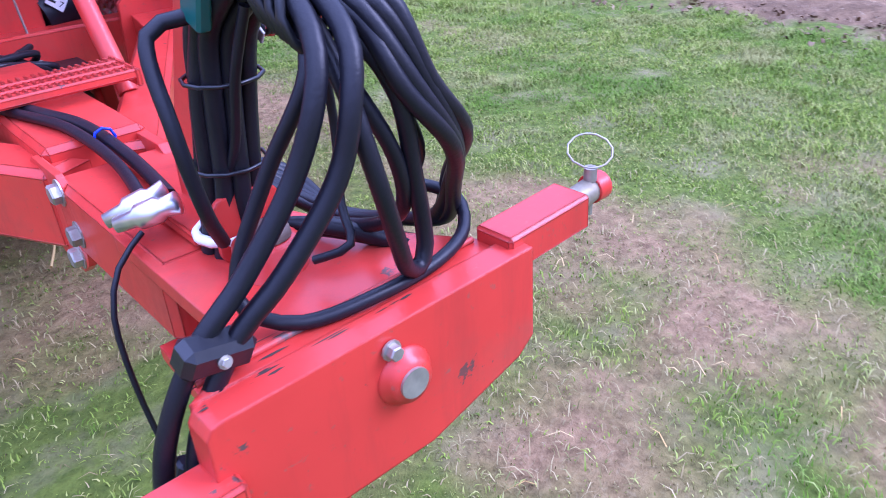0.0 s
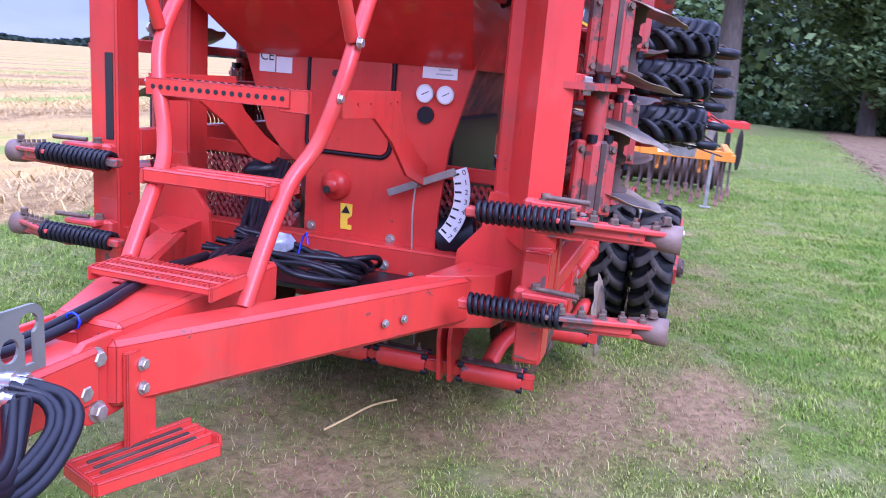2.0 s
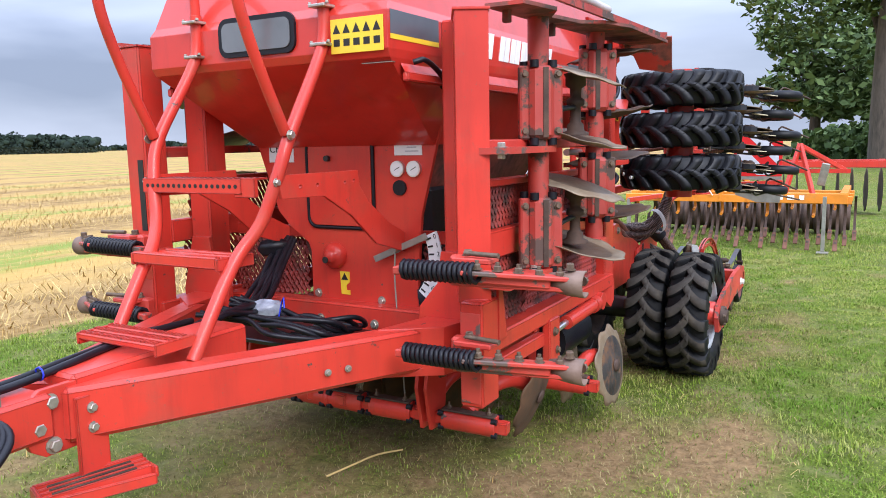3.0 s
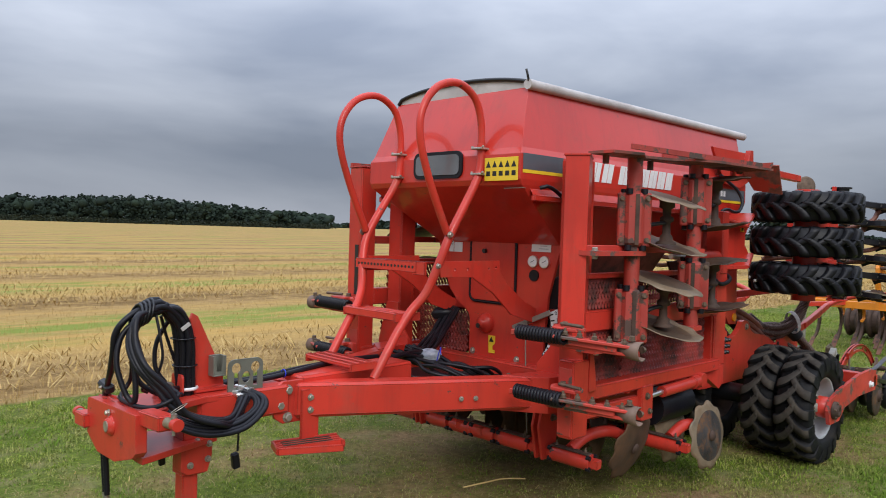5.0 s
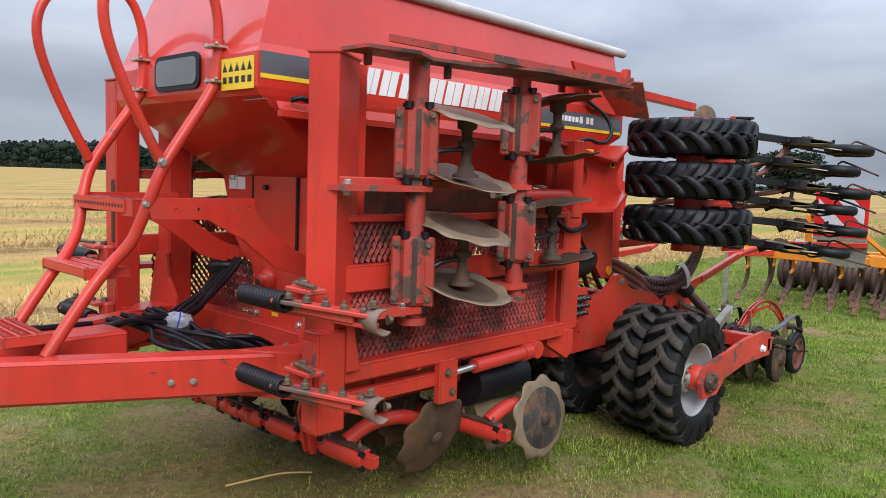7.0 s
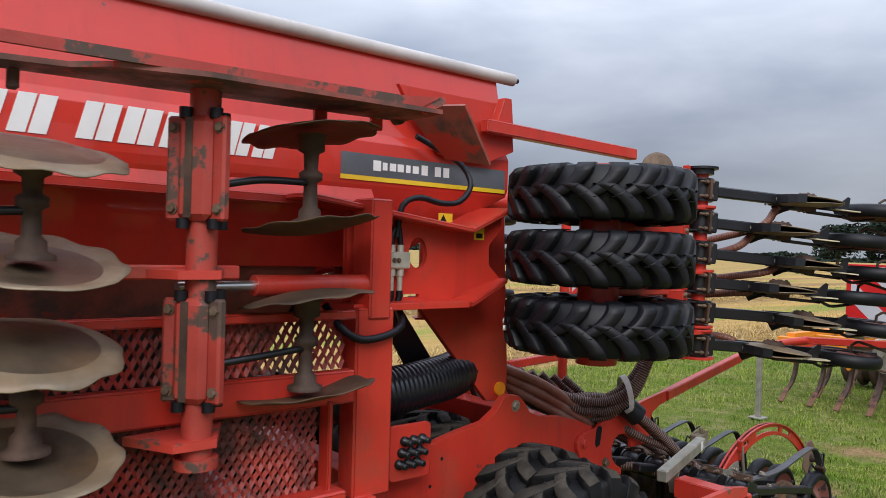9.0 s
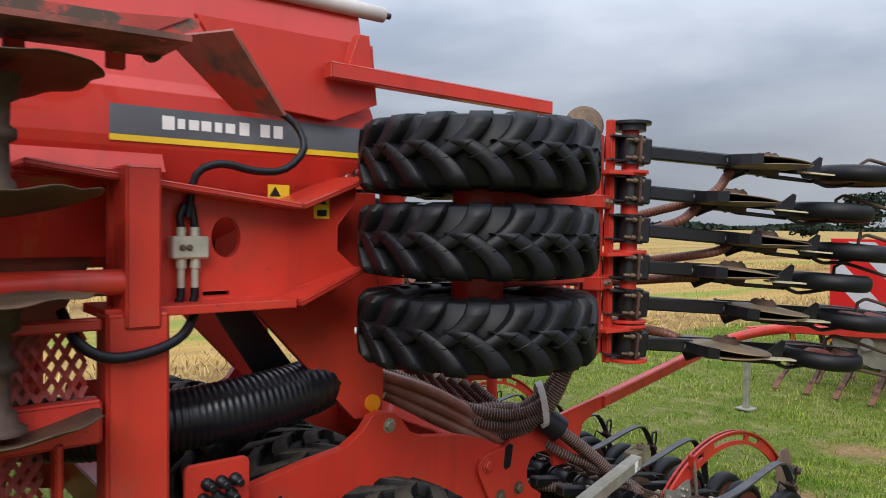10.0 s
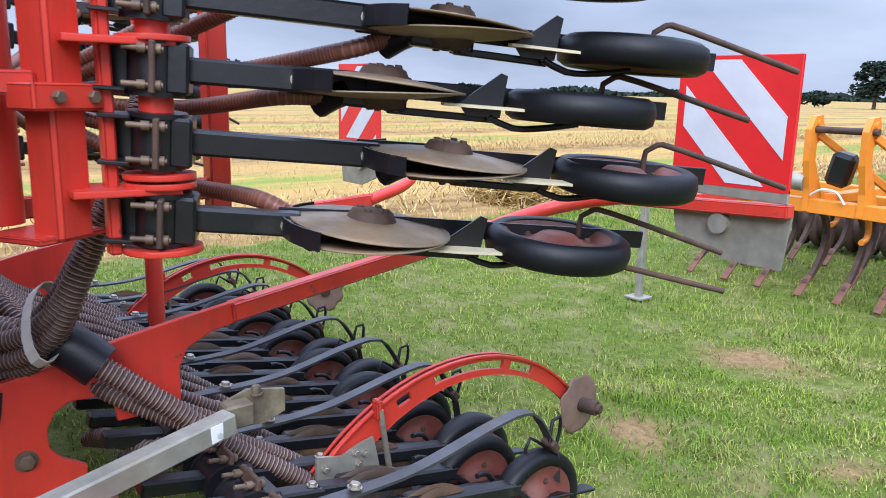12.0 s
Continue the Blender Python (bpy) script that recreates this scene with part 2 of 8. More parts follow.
ORANGE = surface("orange_paint", (0.72, 0.24, 0.02), 0.42, tone=0.15, scale=4, dirt=(0.40, 0.20, 0.07), dirt_at=(0.55, 0.85), chip=(0.16, 0.10, 0.06), chip_at=(0.68, 0.72), bump=0.08)
AMBER = surface("amber_reflector", (0.85, 0.28, 0.01), 0.2, tone=0.05, bump=0, coat=0.6)
BOARDRED = surface("red_reflective_foil", (0.62, 0.02, 0.02), 0.35, tone=0.1, scale=8, bump=0.02)
BOARDWHITE = surface("white_reflective_foil", (0.55, 0.56, 0.60), 0.35, tone=0.1, scale=8, dirt=(0.45, 0.44, 0.43), dirt_at=(0.55, 0.85), bump=0.02)
PLASTICBAG = surface("crumpled_clear_wrap", (0.32, 0.34, 0.40), 0.25, tone=0.4, scale=24, bump=0.8, bump_scale=40)
SCRAPER = surface("pale_plastic_scraper", (0.62, 0.55, 0.38), 0.5, tone=0.2, scale=10, bump=0.05)
BLUE = surface("blue_plastic", (0.02, 0.04, 0.50), 0.4, tone=0.1, bump=0)
GREEN = surface("green_plastic_cap", (0.01, 0.10, 0.08), 0.4, tone=0.1, bump=0)


# ---- shaping ----
def frame_of(d, up=(0, 0, 1)):
    d = Vector(d).normalized()
    u = Vector(up)
    if abs(d.dot(u)) > 0.98:
        u = Vector((0, 1, 0))
    r = d.cross(u).normalized()
    return d, r, r.cross(d).normalized()


class Shape:
    """Vertices and faces that become one mesh; k is the material slot of what is added next."""

    def __init__(self):
        self.v, self.f, self.m, self.s, self.k, self.cuts = [], [], [], [], 0, []

    def add(self, verts, faces, smooth=False):
        n = len(self.v)
        self.v += [tuple(p) for p in verts]
        self.f += [tuple(i + n for i in f) for f in faces]
        self.m += [self.k] * len(faces)
        self.s += [smooth] * len(faces)
        return self

    def slot(self, k):
        self.k = k
        return self

    def box(self, c, s, turn=None, ch=0.005):
        h = [a / 2 for a in s]
        ch = min(ch, min(h) * 0.45)
        idx, verts = {}, []
        for sx in (-1, 1):
            for sy in (-1, 1):
                for sz in (-1, 1):
                    for a in range(3):
                        p = [sx * (h[0] - ch), sy * (h[1] - ch), sz * (h[2] - ch)]
                        p[a] = (sx, sy, sz)[a] * h[a]
                        idx[(sx, sy, sz, a)] = len(verts)
                        verts.append(Vector(p))
        faces = []
        for a in range(3):
            b, c2 = (a + 1) % 3, (a + 2) % 3
            for sg in (-1, 1):
                loop = []
                for (p, q) in ((-1, -1), (1, -1), (1, 1), (-1, 1)):
                    k = [0, 0, 0]
                    k[a], k[b], k[c2] = sg, p, q
                    loop.append(idx[(*k, a)])
                faces.append(tuple(loop if sg > 0 else loop[::-1]))
            for p in (-1, 1):
                for q in (-1, 1):
                    k0, k1 = [0, 0, 0], [0, 0, 0]
                    k0[a], k1[a] = -1, 1
                    k0[b] = k1[b] = p
                    k0[c2] = k1[c2] = q
                    loop = [idx[(*k0, b)], idx[(*k1, b)], idx[(*k1, c2)], idx[(*k0, c2)]]
                    faces.append(tuple(loop if p * q > 0 else loop[::-1]))
        for sx in (-1, 1):
            for sy in (-1, 1):
                for sz in (-1, 1):
                    loop = [idx[(sx, sy, sz, a)] for a in range(3)]
                    faces.append(tuple(loop if sx * sy * sz > 0 else loop[::-1]))
        R = turn.to_matrix() if isinstance(turn, Euler) else (turn or Matrix.Identity(3))
        c = Vector(c)
        return self.add([c + R @ p for p in verts], faces)

    def bar(self, p0, p1, w, h, up=(0, 0, 1), ch=0.005):
        p0, p1 = Vector(p0), Vector(p1)
        d, r, u = frame_of(p1 - p0, up)
        R = Matrix((r, d, u)).transposed()
        return self.box((p0 + p1) / 2, (w, (p1 - p0).length, h), R, ch)

    def ring_strip(self, rings, closed=False, caps=True, smooth=True):
        n, verts, faces = len(rings[0]), [], []
        for r in rings:
            verts += r
        k = len(rings)
        for i in range(k if closed else k - 1):
            a, b = i * n, ((i + 1) % k) * n
            for j in range(n):
                j2 = (j + 1) % n
                faces.append((a + j, a + j2, b + j2, b + j))
        self.add(verts, faces, smooth)
        if caps and not closed and not smooth:
            o = len(self.v) - n * k
            self.f += [tuple(range(o, o + n))[::-1], tuple(range(o + n * (k - 1), o + n * k))]
            self.m += [self.k] * 2
            self.s += [False] * 2
        elif caps and not closed:
            self.add(rings[0], [tuple(range(n))[::-1]])
            self.add(rings[-1], [tuple(range(n))])
        return self

    def cyl(self, p0, p1, r, r2=None, n=14, caps=True):
        p0, p1 = Vector(p0), Vector(p1)
        d, a, b = frame_of(p1 - p0)
        r2 = r if r2 is None else r2
        ring = lambda p, q: [p + a * q * math.cos(-2 * math.pi * j / n) + b * q * math.sin(-2 * math.pi * j / n) for j in range(n)]
        return self.ring_strip([ring(p0, r), ring(p1, r2)], caps=caps)

    def tube(self, pts, r, n=8, step=0.03, ribs=0.0, closed=False, rib_step=0.0115):
        pts = [Vector(p) for p in pts]
        path = smooth_path(pts, rib_step / 4 if ribs else step, closed)
        rings, u = [], None
        m = len(path)
        for i, p in enumerate(path):
            d = (path[(i + 1) % m] - path[i - 1]) if closed else (path[min(i + 1, m - 1)] - path[max(i - 1, 0)])
            if u is None:
                d, a, u = frame_of(d)
            else:
                d = d.normalized()
                u = (u - d * u.dot(d)).normalized()
                a = d.cross(u)
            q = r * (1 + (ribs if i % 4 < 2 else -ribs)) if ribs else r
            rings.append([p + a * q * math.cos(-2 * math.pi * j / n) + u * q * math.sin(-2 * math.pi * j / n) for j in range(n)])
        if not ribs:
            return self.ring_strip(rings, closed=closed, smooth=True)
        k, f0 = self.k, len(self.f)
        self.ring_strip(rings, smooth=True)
        # faces off the crest take the next slot, meant for painted groove shade
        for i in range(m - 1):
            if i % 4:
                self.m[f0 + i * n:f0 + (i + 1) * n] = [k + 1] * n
        return self

    def prism(self, poly, axis, a, b):
        area = sum(p[0] * q[1] - q[0] * p[1] for p, q in zip(poly, poly[1:] + poly[:1]))
        if (area < 0) != (axis == "y"):
            poly = poly[::-1]
        a, b = min(a, b), max(a, b)
        put = {"x": lambda p, t: (t, p[0], p[1]), "y": lambda p, t: (p[0], t, p[1]), "z": lambda p, t: (p[0], p[1], t)}[axis]
        n = len(poly)
        verts = [put(p, a) for p in poly] + [put(p, b) for p in poly]
        faces = [tuple(range(n))[::-1], tuple(range(n, 2 * n))]
        faces += [(i, (i + 1) % n, n + (i + 1) % n, n + i) for i in range(n)]
        return self.add(verts, faces)

    def lathe(self, prof, c, axis, n=32, wave=None, closed=False, smooth=True):
        """prof: (radius, height) along the axis; wave(j, r) may scale the radius."""
        c = Vector(c)
        d, a, b = frame_of(axis)
        rings = []
        for r, h in prof:
            ring = []
            for j in range(n):
                t = -2 * math.pi * j / n
                q = r * (wave(j / n, r) if wave else 1)
                ring.append(c + d * h + (a * math.cos(t) + b * math.sin(t)) * q)
            rings.append(ring)
        return self.ring_strip(rings, closed=closed, caps=not closed, smooth=smooth)

    def bolt(self, p, axis, r=0.014, h=0.012, stud=0.0):
        p = Vector(p)
        d = Vector(axis).normalized()
        self.cut()
        hexed = lambda f, q: 1.0 if q > r * 1.1 or q < r * 0.6 or round(f * 12) % 2 == 0 else 0.87
        prof = [(r * 1.35, 0.0), (r * 1.35, 0.003), (r, 0.003), (r, 0.003 + h * 0.8), (r * 0.86, 0.003 + h)]
        if stud:
            prof += [(r * 0.5, 0.003 + h), (r * 0.5, 0.003 + h + stud)]
        self.lathe(prof, p, d, 12, wave=hexed, smooth=False)
        return self

    def cut(self):
        """Marks where a new loose piece begins."""
        self.cuts.append((len(self.v), len(self.f)))
        return self

    def prism_holes(self, outer, holes, axis, a, b):
        """A plate with real openings through it."""
        put = {"x": lambda p, t: (t, p[0], p[1]), "y": lambda p, t: (p[0], t, p[1]), "z": lambda p, t: (p[0], p[1], t)}[axis]
        loops = [outer] + holes
        tris = tessellate_polygon([[Vector((q[0], q[1], 0)) for q in l] for l in loops])
        flat = [q for l in loops for q in l]
        n = len(flat)
        verts = [put(q, a) for q in flat] + [put(q, b) for q in flat]
        faces = []
        for t in tris:
            p0, p1, p2 = (Vector(verts[i + n]) for i in t)
            up = (p1 - p0).cross(p2 - p0)["xyz".index(axis)] * (b - a)
            t2 = tuple(t) if up > 0 else tuple(t)[::-1]
            faces.append(tuple(i + n for i in t2))
            faces.append(t2[::-1])
        k = 0
        for l in loops:
            m = len(l)
            faces += [(k + i, k + (i + 1) % m, n + k + (i + 1) % m, n + k + i) for i in range(m)]
            k += m
        return self.add(verts, faces)

    def mirrored(self, mid=0.0):
        s = Shape()
        s.v = [(2 * mid - x, y, z) for x, y, z in self.v]
        s.f = [f[::-1] for f in self.f]
        s.m, s.s, s.cuts = list(self.m), list(self.s), list(self.cuts)
        return s

    def moved(self, M):
        s = Shape()
        s.v = [tuple(M @ Vector(p)) for p in self.v]
        s.f, s.m, s.s = list(self.f), list(self.m), list(self.s)
        return s


def smooth_path(pts, step, closed=False):
    out, n = [], len(pts)
    for i in range(n if closed else n - 1):
        if closed:
            p0, p1, p2, p3 = pts[i - 1], pts[i], pts[(i + 1) % n], pts[(i + 2) % n]
        else:
            p0, p1, p2, p3 = pts[max(i - 1, 0)], pts[i], pts[i + 1], pts[min(i + 2, n - 1)]
        k = max(1, int(round((p2 - p1).length / step)))
        for j in range(k):
            t = j / k
            out.append(0.5 * ((2 * p1) + (p2 - p0) * t + (2 * p0 - 5 * p1 + 4 * p2 - p3) * t * t + (3 * p1 - p0 - 3 * p2 + p3) * t ** 3))
    if not closed:
        out.append(pts[-1])
    return out


def part(name, shape, mats, parent=None, label=""):
    if len(shape.cuts) > 1:
        if shape.cuts[0] != (0, 0):
            shape.cuts.insert(0, (0, 0))
        ends = shape.cuts[1:] + [(len(shape.v), len(shape.f))]
        for (v0, f0), (v1, f1) in zip(shape.cuts, ends):
            one = Shape()
            one.v = shape.v[v0:v1]
            one.f = [tuple(i - v0 for i in f) for f in shape.f[f0:f1]]
            one.m, one.s = shape.m[f0:f1], shape.s[f0:f1]
            ob = part(name, one, mats, parent, label)
        return ob
    me = bpy.data.meshes.new(name)
    me.from_pydata(shape.v, [], shape.f)
    for m in (mats if isinstance(mats, (list, tuple)) else [mats]):
        me.materials.append(m)
    me.polygons.foreach_set("material_index", shape.m)
    me.polygons.foreach_set("use_smooth", shape.s)
    me.update()
    ob = new(name, me)
    ob.parent = parent
    if label:
        ob["label"] = label
    return ob


def twin(ob, name=None):
    """A second object on the same mesh, under the same parent."""
    o = ob.copy()
    scene.collection.objects.link(o)
    return o


def lettering(name, words, size, M, mat, parent, label=""):
    cu = bpy.data.curves.new(name, "FONT")
    cu.body, cu.size, cu.align_x, cu.align_y, cu.extrude = words, size, "CENTER", "CENTER", 0.0006
    tmp = bpy.data.objects.new(name, cu)
    scene.collection.objects.link(tmp)
    me = bpy.data.meshes.new_from_object(tmp.evaluated_get(bpy.context.evaluated_depsgraph_get()))
    bpy.data.objects.remove(tmp)
    bpy.data.curves.remove(cu)
    me.transform(M)
    me.materials.clear()
    me.materials.append(mat)
    me.name = name
    ob = new(name, me)
    ob.parent = parent
    if label:
        ob["label"] = label
    return ob


def facing_front(x, y, z, turn=0):
    """A pose whose picture plane looks towards -y."""
    return Matrix.Translation((x, y, z)) @ Matrix(((1, 0, 0), (0, 0, -1), (0, 1, 0))).to_4x4() @ Matrix.Rotation(radians(turn), 4, "Z")


def rounded(x0, z0, x1, z1, r, n=5):
    out = []
    for cx, cz, a0 in ((x1 - r, z1 - r, 0), (x0 + r, z1 - r, 90), (x0 + r, z0 + r, 180), (x1 - r, z0 + r, 270)):
        for i in range(n + 1):
            t = radians(a0 + 90 * i / n)
            out.append((cx + r * math.cos(t), cz + r * math.sin(t)))
    return out


# ---- land ----
STUBBLE_X, SOIL_X = -3.85, 5.0


def wear(x, y):
    """How bare the turf is, 0 to 1: wheel tracks, the worn ground under the drill, and scuffed patches."""
    n = noise.noise(Vector((x * 0.9, y * 0.9, 3.1)))
    fine = noise.noise(Vector((x * 2.3, y * 2.3, 5.2))) * 0.6 + noise.noise(Vector((x * 4.5, y * 4.5, 7.7))) * 0.55 + noise.noise(Vector((x * 13, y * 13, 1.3))) * 0.35
    w = 0.34 * math.exp(-((x - 1.5) / 1.5) ** 2 - ((y - 0.2) / 2.6) ** 2)
    track = math.exp(-((x - 1.45 - 0.12 * math.sin(y * 0.9)) / 0.50) ** 2)
    w = max(w, track * (0.84 if y < 1.6 else 0.62 if y < 4.2 else 0.5 if y < 6.5 else 0.15))
    w = max(w, 0.6 * math.exp(-((x + 1.3) / 0.5) ** 2) * (1 if -1 < y < 6 else 0.3))
    if -1.2 < x < 1.2 and 1.4 < y < 5.5:
        w = max(w, 0.62)
    for px, py, r, a in ((0.75, 7.62, 0.15, 0.75), (0.55, 8.85, 0.22, 0.7), (1.45, 8.0, 0.15, 0.7), (2.4, 8.9, 0.4, 0.5), (1.55, 5.6, 0.5, 0.75),
                         (1.6, 6.2, 0.35, 0.7), (2.5, 1.0, 0.4, 0.3), (3.4, 3.6, 0.45, 0.55), (2.9, 0.4, 0.4, 0.55), (4.3, 6.0, 0.5, 0.6), (0.9, 0.3, 0.6, 0.7), (1.2, -0.6, 0.5, 0.6), (-0.5, 0.5, 0.8, 0.55)):
        w = max(w, a * math.exp(-((x - px) ** 2 + ((y - py) * 0.8) ** 2) / (r * r)))
    return max(0.0, min(1.0, w * 1.05 + n * 0.42 + fine * 0.52 - 0.13))


def strip_edges(x, y):
    e = noise.noise(Vector((x * 0.6, y * 0.35, 9.4))) * 0.28 + noise.noise(Vector((x * 2.0, y * 2.2, 4.4))) * 0.16
    left = STUBBLE_X + e
    right = SOIL_X + max(0.0, y - 14) * 0.10 + e * 1.6
    return left, right


def axis_steps(lo, hi, a, b, fine):
    inner = list(np.arange(a, b + 1e-6, fine))
    out, s, p = [], fine, a
    while p > lo:
        s *= 1.22
        p -= s
        out.append(max(p, lo))
    left = out[::-1]
    out, s, p = [], fine, inner[-1]
    while p < hi:
        s *= 1.22
        p += s
        out.append(min(p, hi))
    return left + inner + out


gx = axis_steps(-1800, 1800, -4.6, 9.0, 0.10)
gy = axis_steps(-1800, 1800, -1.6, 13.0, 0.10)
gv, gf, gw = [], [], []
for yy in gy:
    for xx in gx:
        near = 1.0 if abs(xx) < 40 and abs(yy) < 60 else 0.0
        l, r = strip_edges(xx, yy)
        w = wear(xx, yy) if -5 < xx < 6 and -3 < yy < 16 else 0.25 + 0.3 * noise.noise(Vector((xx * 0.4, yy * 0.4, 0)))
        z = near * (0.014 * noise.noise(Vector((xx * 1.3, yy * 1.3, 0))) + 0.007 * noise.noise(Vector((xx * 6, yy * 6, 2))))
        if xx > r and near:
            z += 0.05 * (noise.noise(Vector((xx * 3.2, yy * 3.2, 5))) + 0.6 * noise.noise(Vector((xx * 8, yy * 8, 5)))) + min(0.05, (xx - r) * 0.1)
        gv.append((xx, yy, z - 0.012))
        gw.append(max(0.0, min(1.0, w)))
nx = len(gx)
for j in range(len(gy) - 1):
    for i in range(nx - 1):
        a = j * nx + i
        gf.append((a, a + 1, a + nx + 1, a + nx))
ground_me = bpy.data.meshes.new("ground")
ground_me.from_pydata(gv, [], gf)
ground_me.attributes.new("bare", "FLOAT", "POINT").data.foreach_set("value", gw)
ground_me.polygons.foreach_set("use_smooth", [True] * len(gf))

gm, nt, bsdf = material("turf_stubble_and_tilled_soil")
co = node(nt, "ShaderNodeTexCoord")
sep = node(nt, "ShaderNodeSeparateXYZ")
nt.links.new(co.outputs["Object"], sep.inputs["Vector"])
att = node(nt, "ShaderNodeAttribute")
att.attribute_name = "bare"
fine_n = noise_of(nt, 22, 6, 0.7)
mid_n = noise_of(nt, 3.5, 5, 0.6)
big_n = noise_of(nt, 0.35, 5, 0.6)
turf = mixed(nt, ramp_of(nt, fine_n, 0.3, 0.7), (0.056, 0.080, 0.012), (0.145, 0.182, 0.026))
turf = mixed(nt, ramp_of(nt, mid_n, 0.48, 0.78), turf, (0.235, 0.200, 0.095))
earth = mixed(nt, ramp_of(nt, fine_n, 0.3, 0.7), (0.130, 0.080, 0.036), (0.33, 0.212, 0.100))
earth = mixed(nt, ramp_of(nt, noise_of(nt, 60, 3, 0.6), 0.55, 0.75), earth, (0.28, 0.20, 0.10))
bare_f = ramp_of(nt, att.outputs["Fac"], 0.25, 0.75)
turf = mixed(nt, bare_f, turf, earth)
rows_n = noise_of(nt, 1.0, 6, 0.65, (1.1, 0.05, 1))
straw_n = noise_of(nt, 9.0, 8, 0.75, (1.0, 0.35, 1))
stub = mixed(nt, ramp_of(nt, straw_n, 0.3, 0.7), (0.23, 0.138, 0.044), (0.46, 0.315, 0.120))
wob = node(nt, "ShaderNodeMath")
wob.operation = "MULTIPLY_ADD"
nt.links.new(noise_of(nt, 0.5, 4, 0.6, (1, 0.3, 1)), wob.inputs[0])
wob.inputs[1].default_value = 2.2
nt.links.new(sep.outputs["X"], wob.inputs[2])
swath = node(nt, "ShaderNodeMath")
swath.operation = "SINE"
turns = node(nt, "ShaderNodeMath")
turns.operation = "MULTIPLY_ADD"
nt.links.new(wob.outputs[0], turns.inputs[0])
turns.inputs[1].default_value, turns.inputs[2].default_value = 0.898, 4.71
nt.links.new(turns.outputs[0], swath.inputs[0])
clump = noise_of(nt, 2.2, 7, 0.75, (1.0, 0.45, 1))
swath_f = ramp_of(nt, swath.outputs[0], 0.15, 0.85)
stub = mixed(nt, ramp_of(nt, rows_n, 0.42, 0.62), stub, (0.46, 0.285, 0.085))
stub = mixed(nt, swath_f, stub, mixed(nt, ramp_of(nt, clump, 0.4, 0.62), (0.19, 0.115, 0.043), (0.40, 0.262, 0.105)))
weeds = node(nt, "ShaderNodeMath")
weeds.operation = "MULTIPLY"
nt.links.new(ramp_of(nt, swath.outputs[0], -0.75, -0.2, 1.0, 0.0), weeds.inputs[0])
nt.links.new(ramp_of(nt, noise_of(nt, 0.7, 6, 0.7, (0.8, 0.16, 1)), 0.47, 0.57, 0.0, 0.8), weeds.inputs[1])
stub = mixed(nt, weeds.outputs[0], stub, (0.15, 0.235, 0.035))
soil = mixed(nt, ramp_of(nt, noise_of(nt, 7, 8, 0.75), 0.3, 0.7), (0.08, 0.048, 0.023), (0.29, 0.186, 0.095))
soil = mixed(nt, ramp_of(nt, noise_of(nt, 26, 4, 0.6), 0.62, 0.72), soil, (0.38, 0.29, 0.17))
soil = mixed(nt, ramp_of(nt, noise_of(nt, 1.1, 7, 0.75), 0.46, 0.66, 0.0, 0.75), soil, (0.10, 0.062, 0.032))
edge_n = noise_of(nt, 1.7, 5, 0.7)
lx = node(nt, "ShaderNodeMath")
lx.operation = "MULTIPLY_ADD"
nt.links.new(edge_n, lx.inputs[0])
lx.inputs[1].default_value = 0.9
nt.links.new(sep.outputs["X"], lx.inputs[2])
left_f = ramp_of(nt, lx.outputs[0], STUBBLE_X + 0.38, STUBBLE_X + 0.55, 1.0, 0.0)
far_y = node(nt, "ShaderNodeMath")
far_y.operation = "MAXIMUM"
yshift = node(nt, "ShaderNodeMath")
yshift.operation = "MULTIPLY_ADD"
nt.links.new(sep.outputs["Y"], yshift.inputs[0])
yshift.inputs[1].default_value, yshift.inputs[2].default_value = -0.10, 1.4
nt.links.new(yshift.outputs[0], far_y.inputs[0])
flip = node(nt, "ShaderNodeMath")
flip.operation = "MINIMUM"
nt.links.new(yshift.outputs[0], flip.inputs[0])
flip.inputs[1].default_value = 0.0
rx = node(nt, "ShaderNodeMath")
rx.operation = "ADD"
nt.links.new(lx.outputs[0], rx.inputs[0])
nt.links.new(flip.outputs[0], rx.inputs[1])
right_f = ramp_of(nt, rx.outputs[0], SOIL_X + 0.35, SOIL_X + 0.6, 0.0, 1.0)
tone = mixed(nt, left_f, turf, stub)
tone = mixed(nt, right_f, tone, soil)
nt.links.new(tone, bsdf.inputs["Base Color"])
bsdf.inputs["Roughness"].default_value = 0.95
bsdf.inputs["Specular IOR Level"].default_value = 0.15
gb = node(nt, "ShaderNodeBump", Strength=0.7, Distance=0.03)
nt.links.new(fine_n, gb.inputs["Height"])
nt.links.new(gb.outputs["Normal"], bsdf.inputs["Normal"])
ground_me.materials.append(gm)
tagged(new("ground", ground_me), "mown grass strip with bare earth patches between stubble field and tilled soil", "ground", kind="structure")


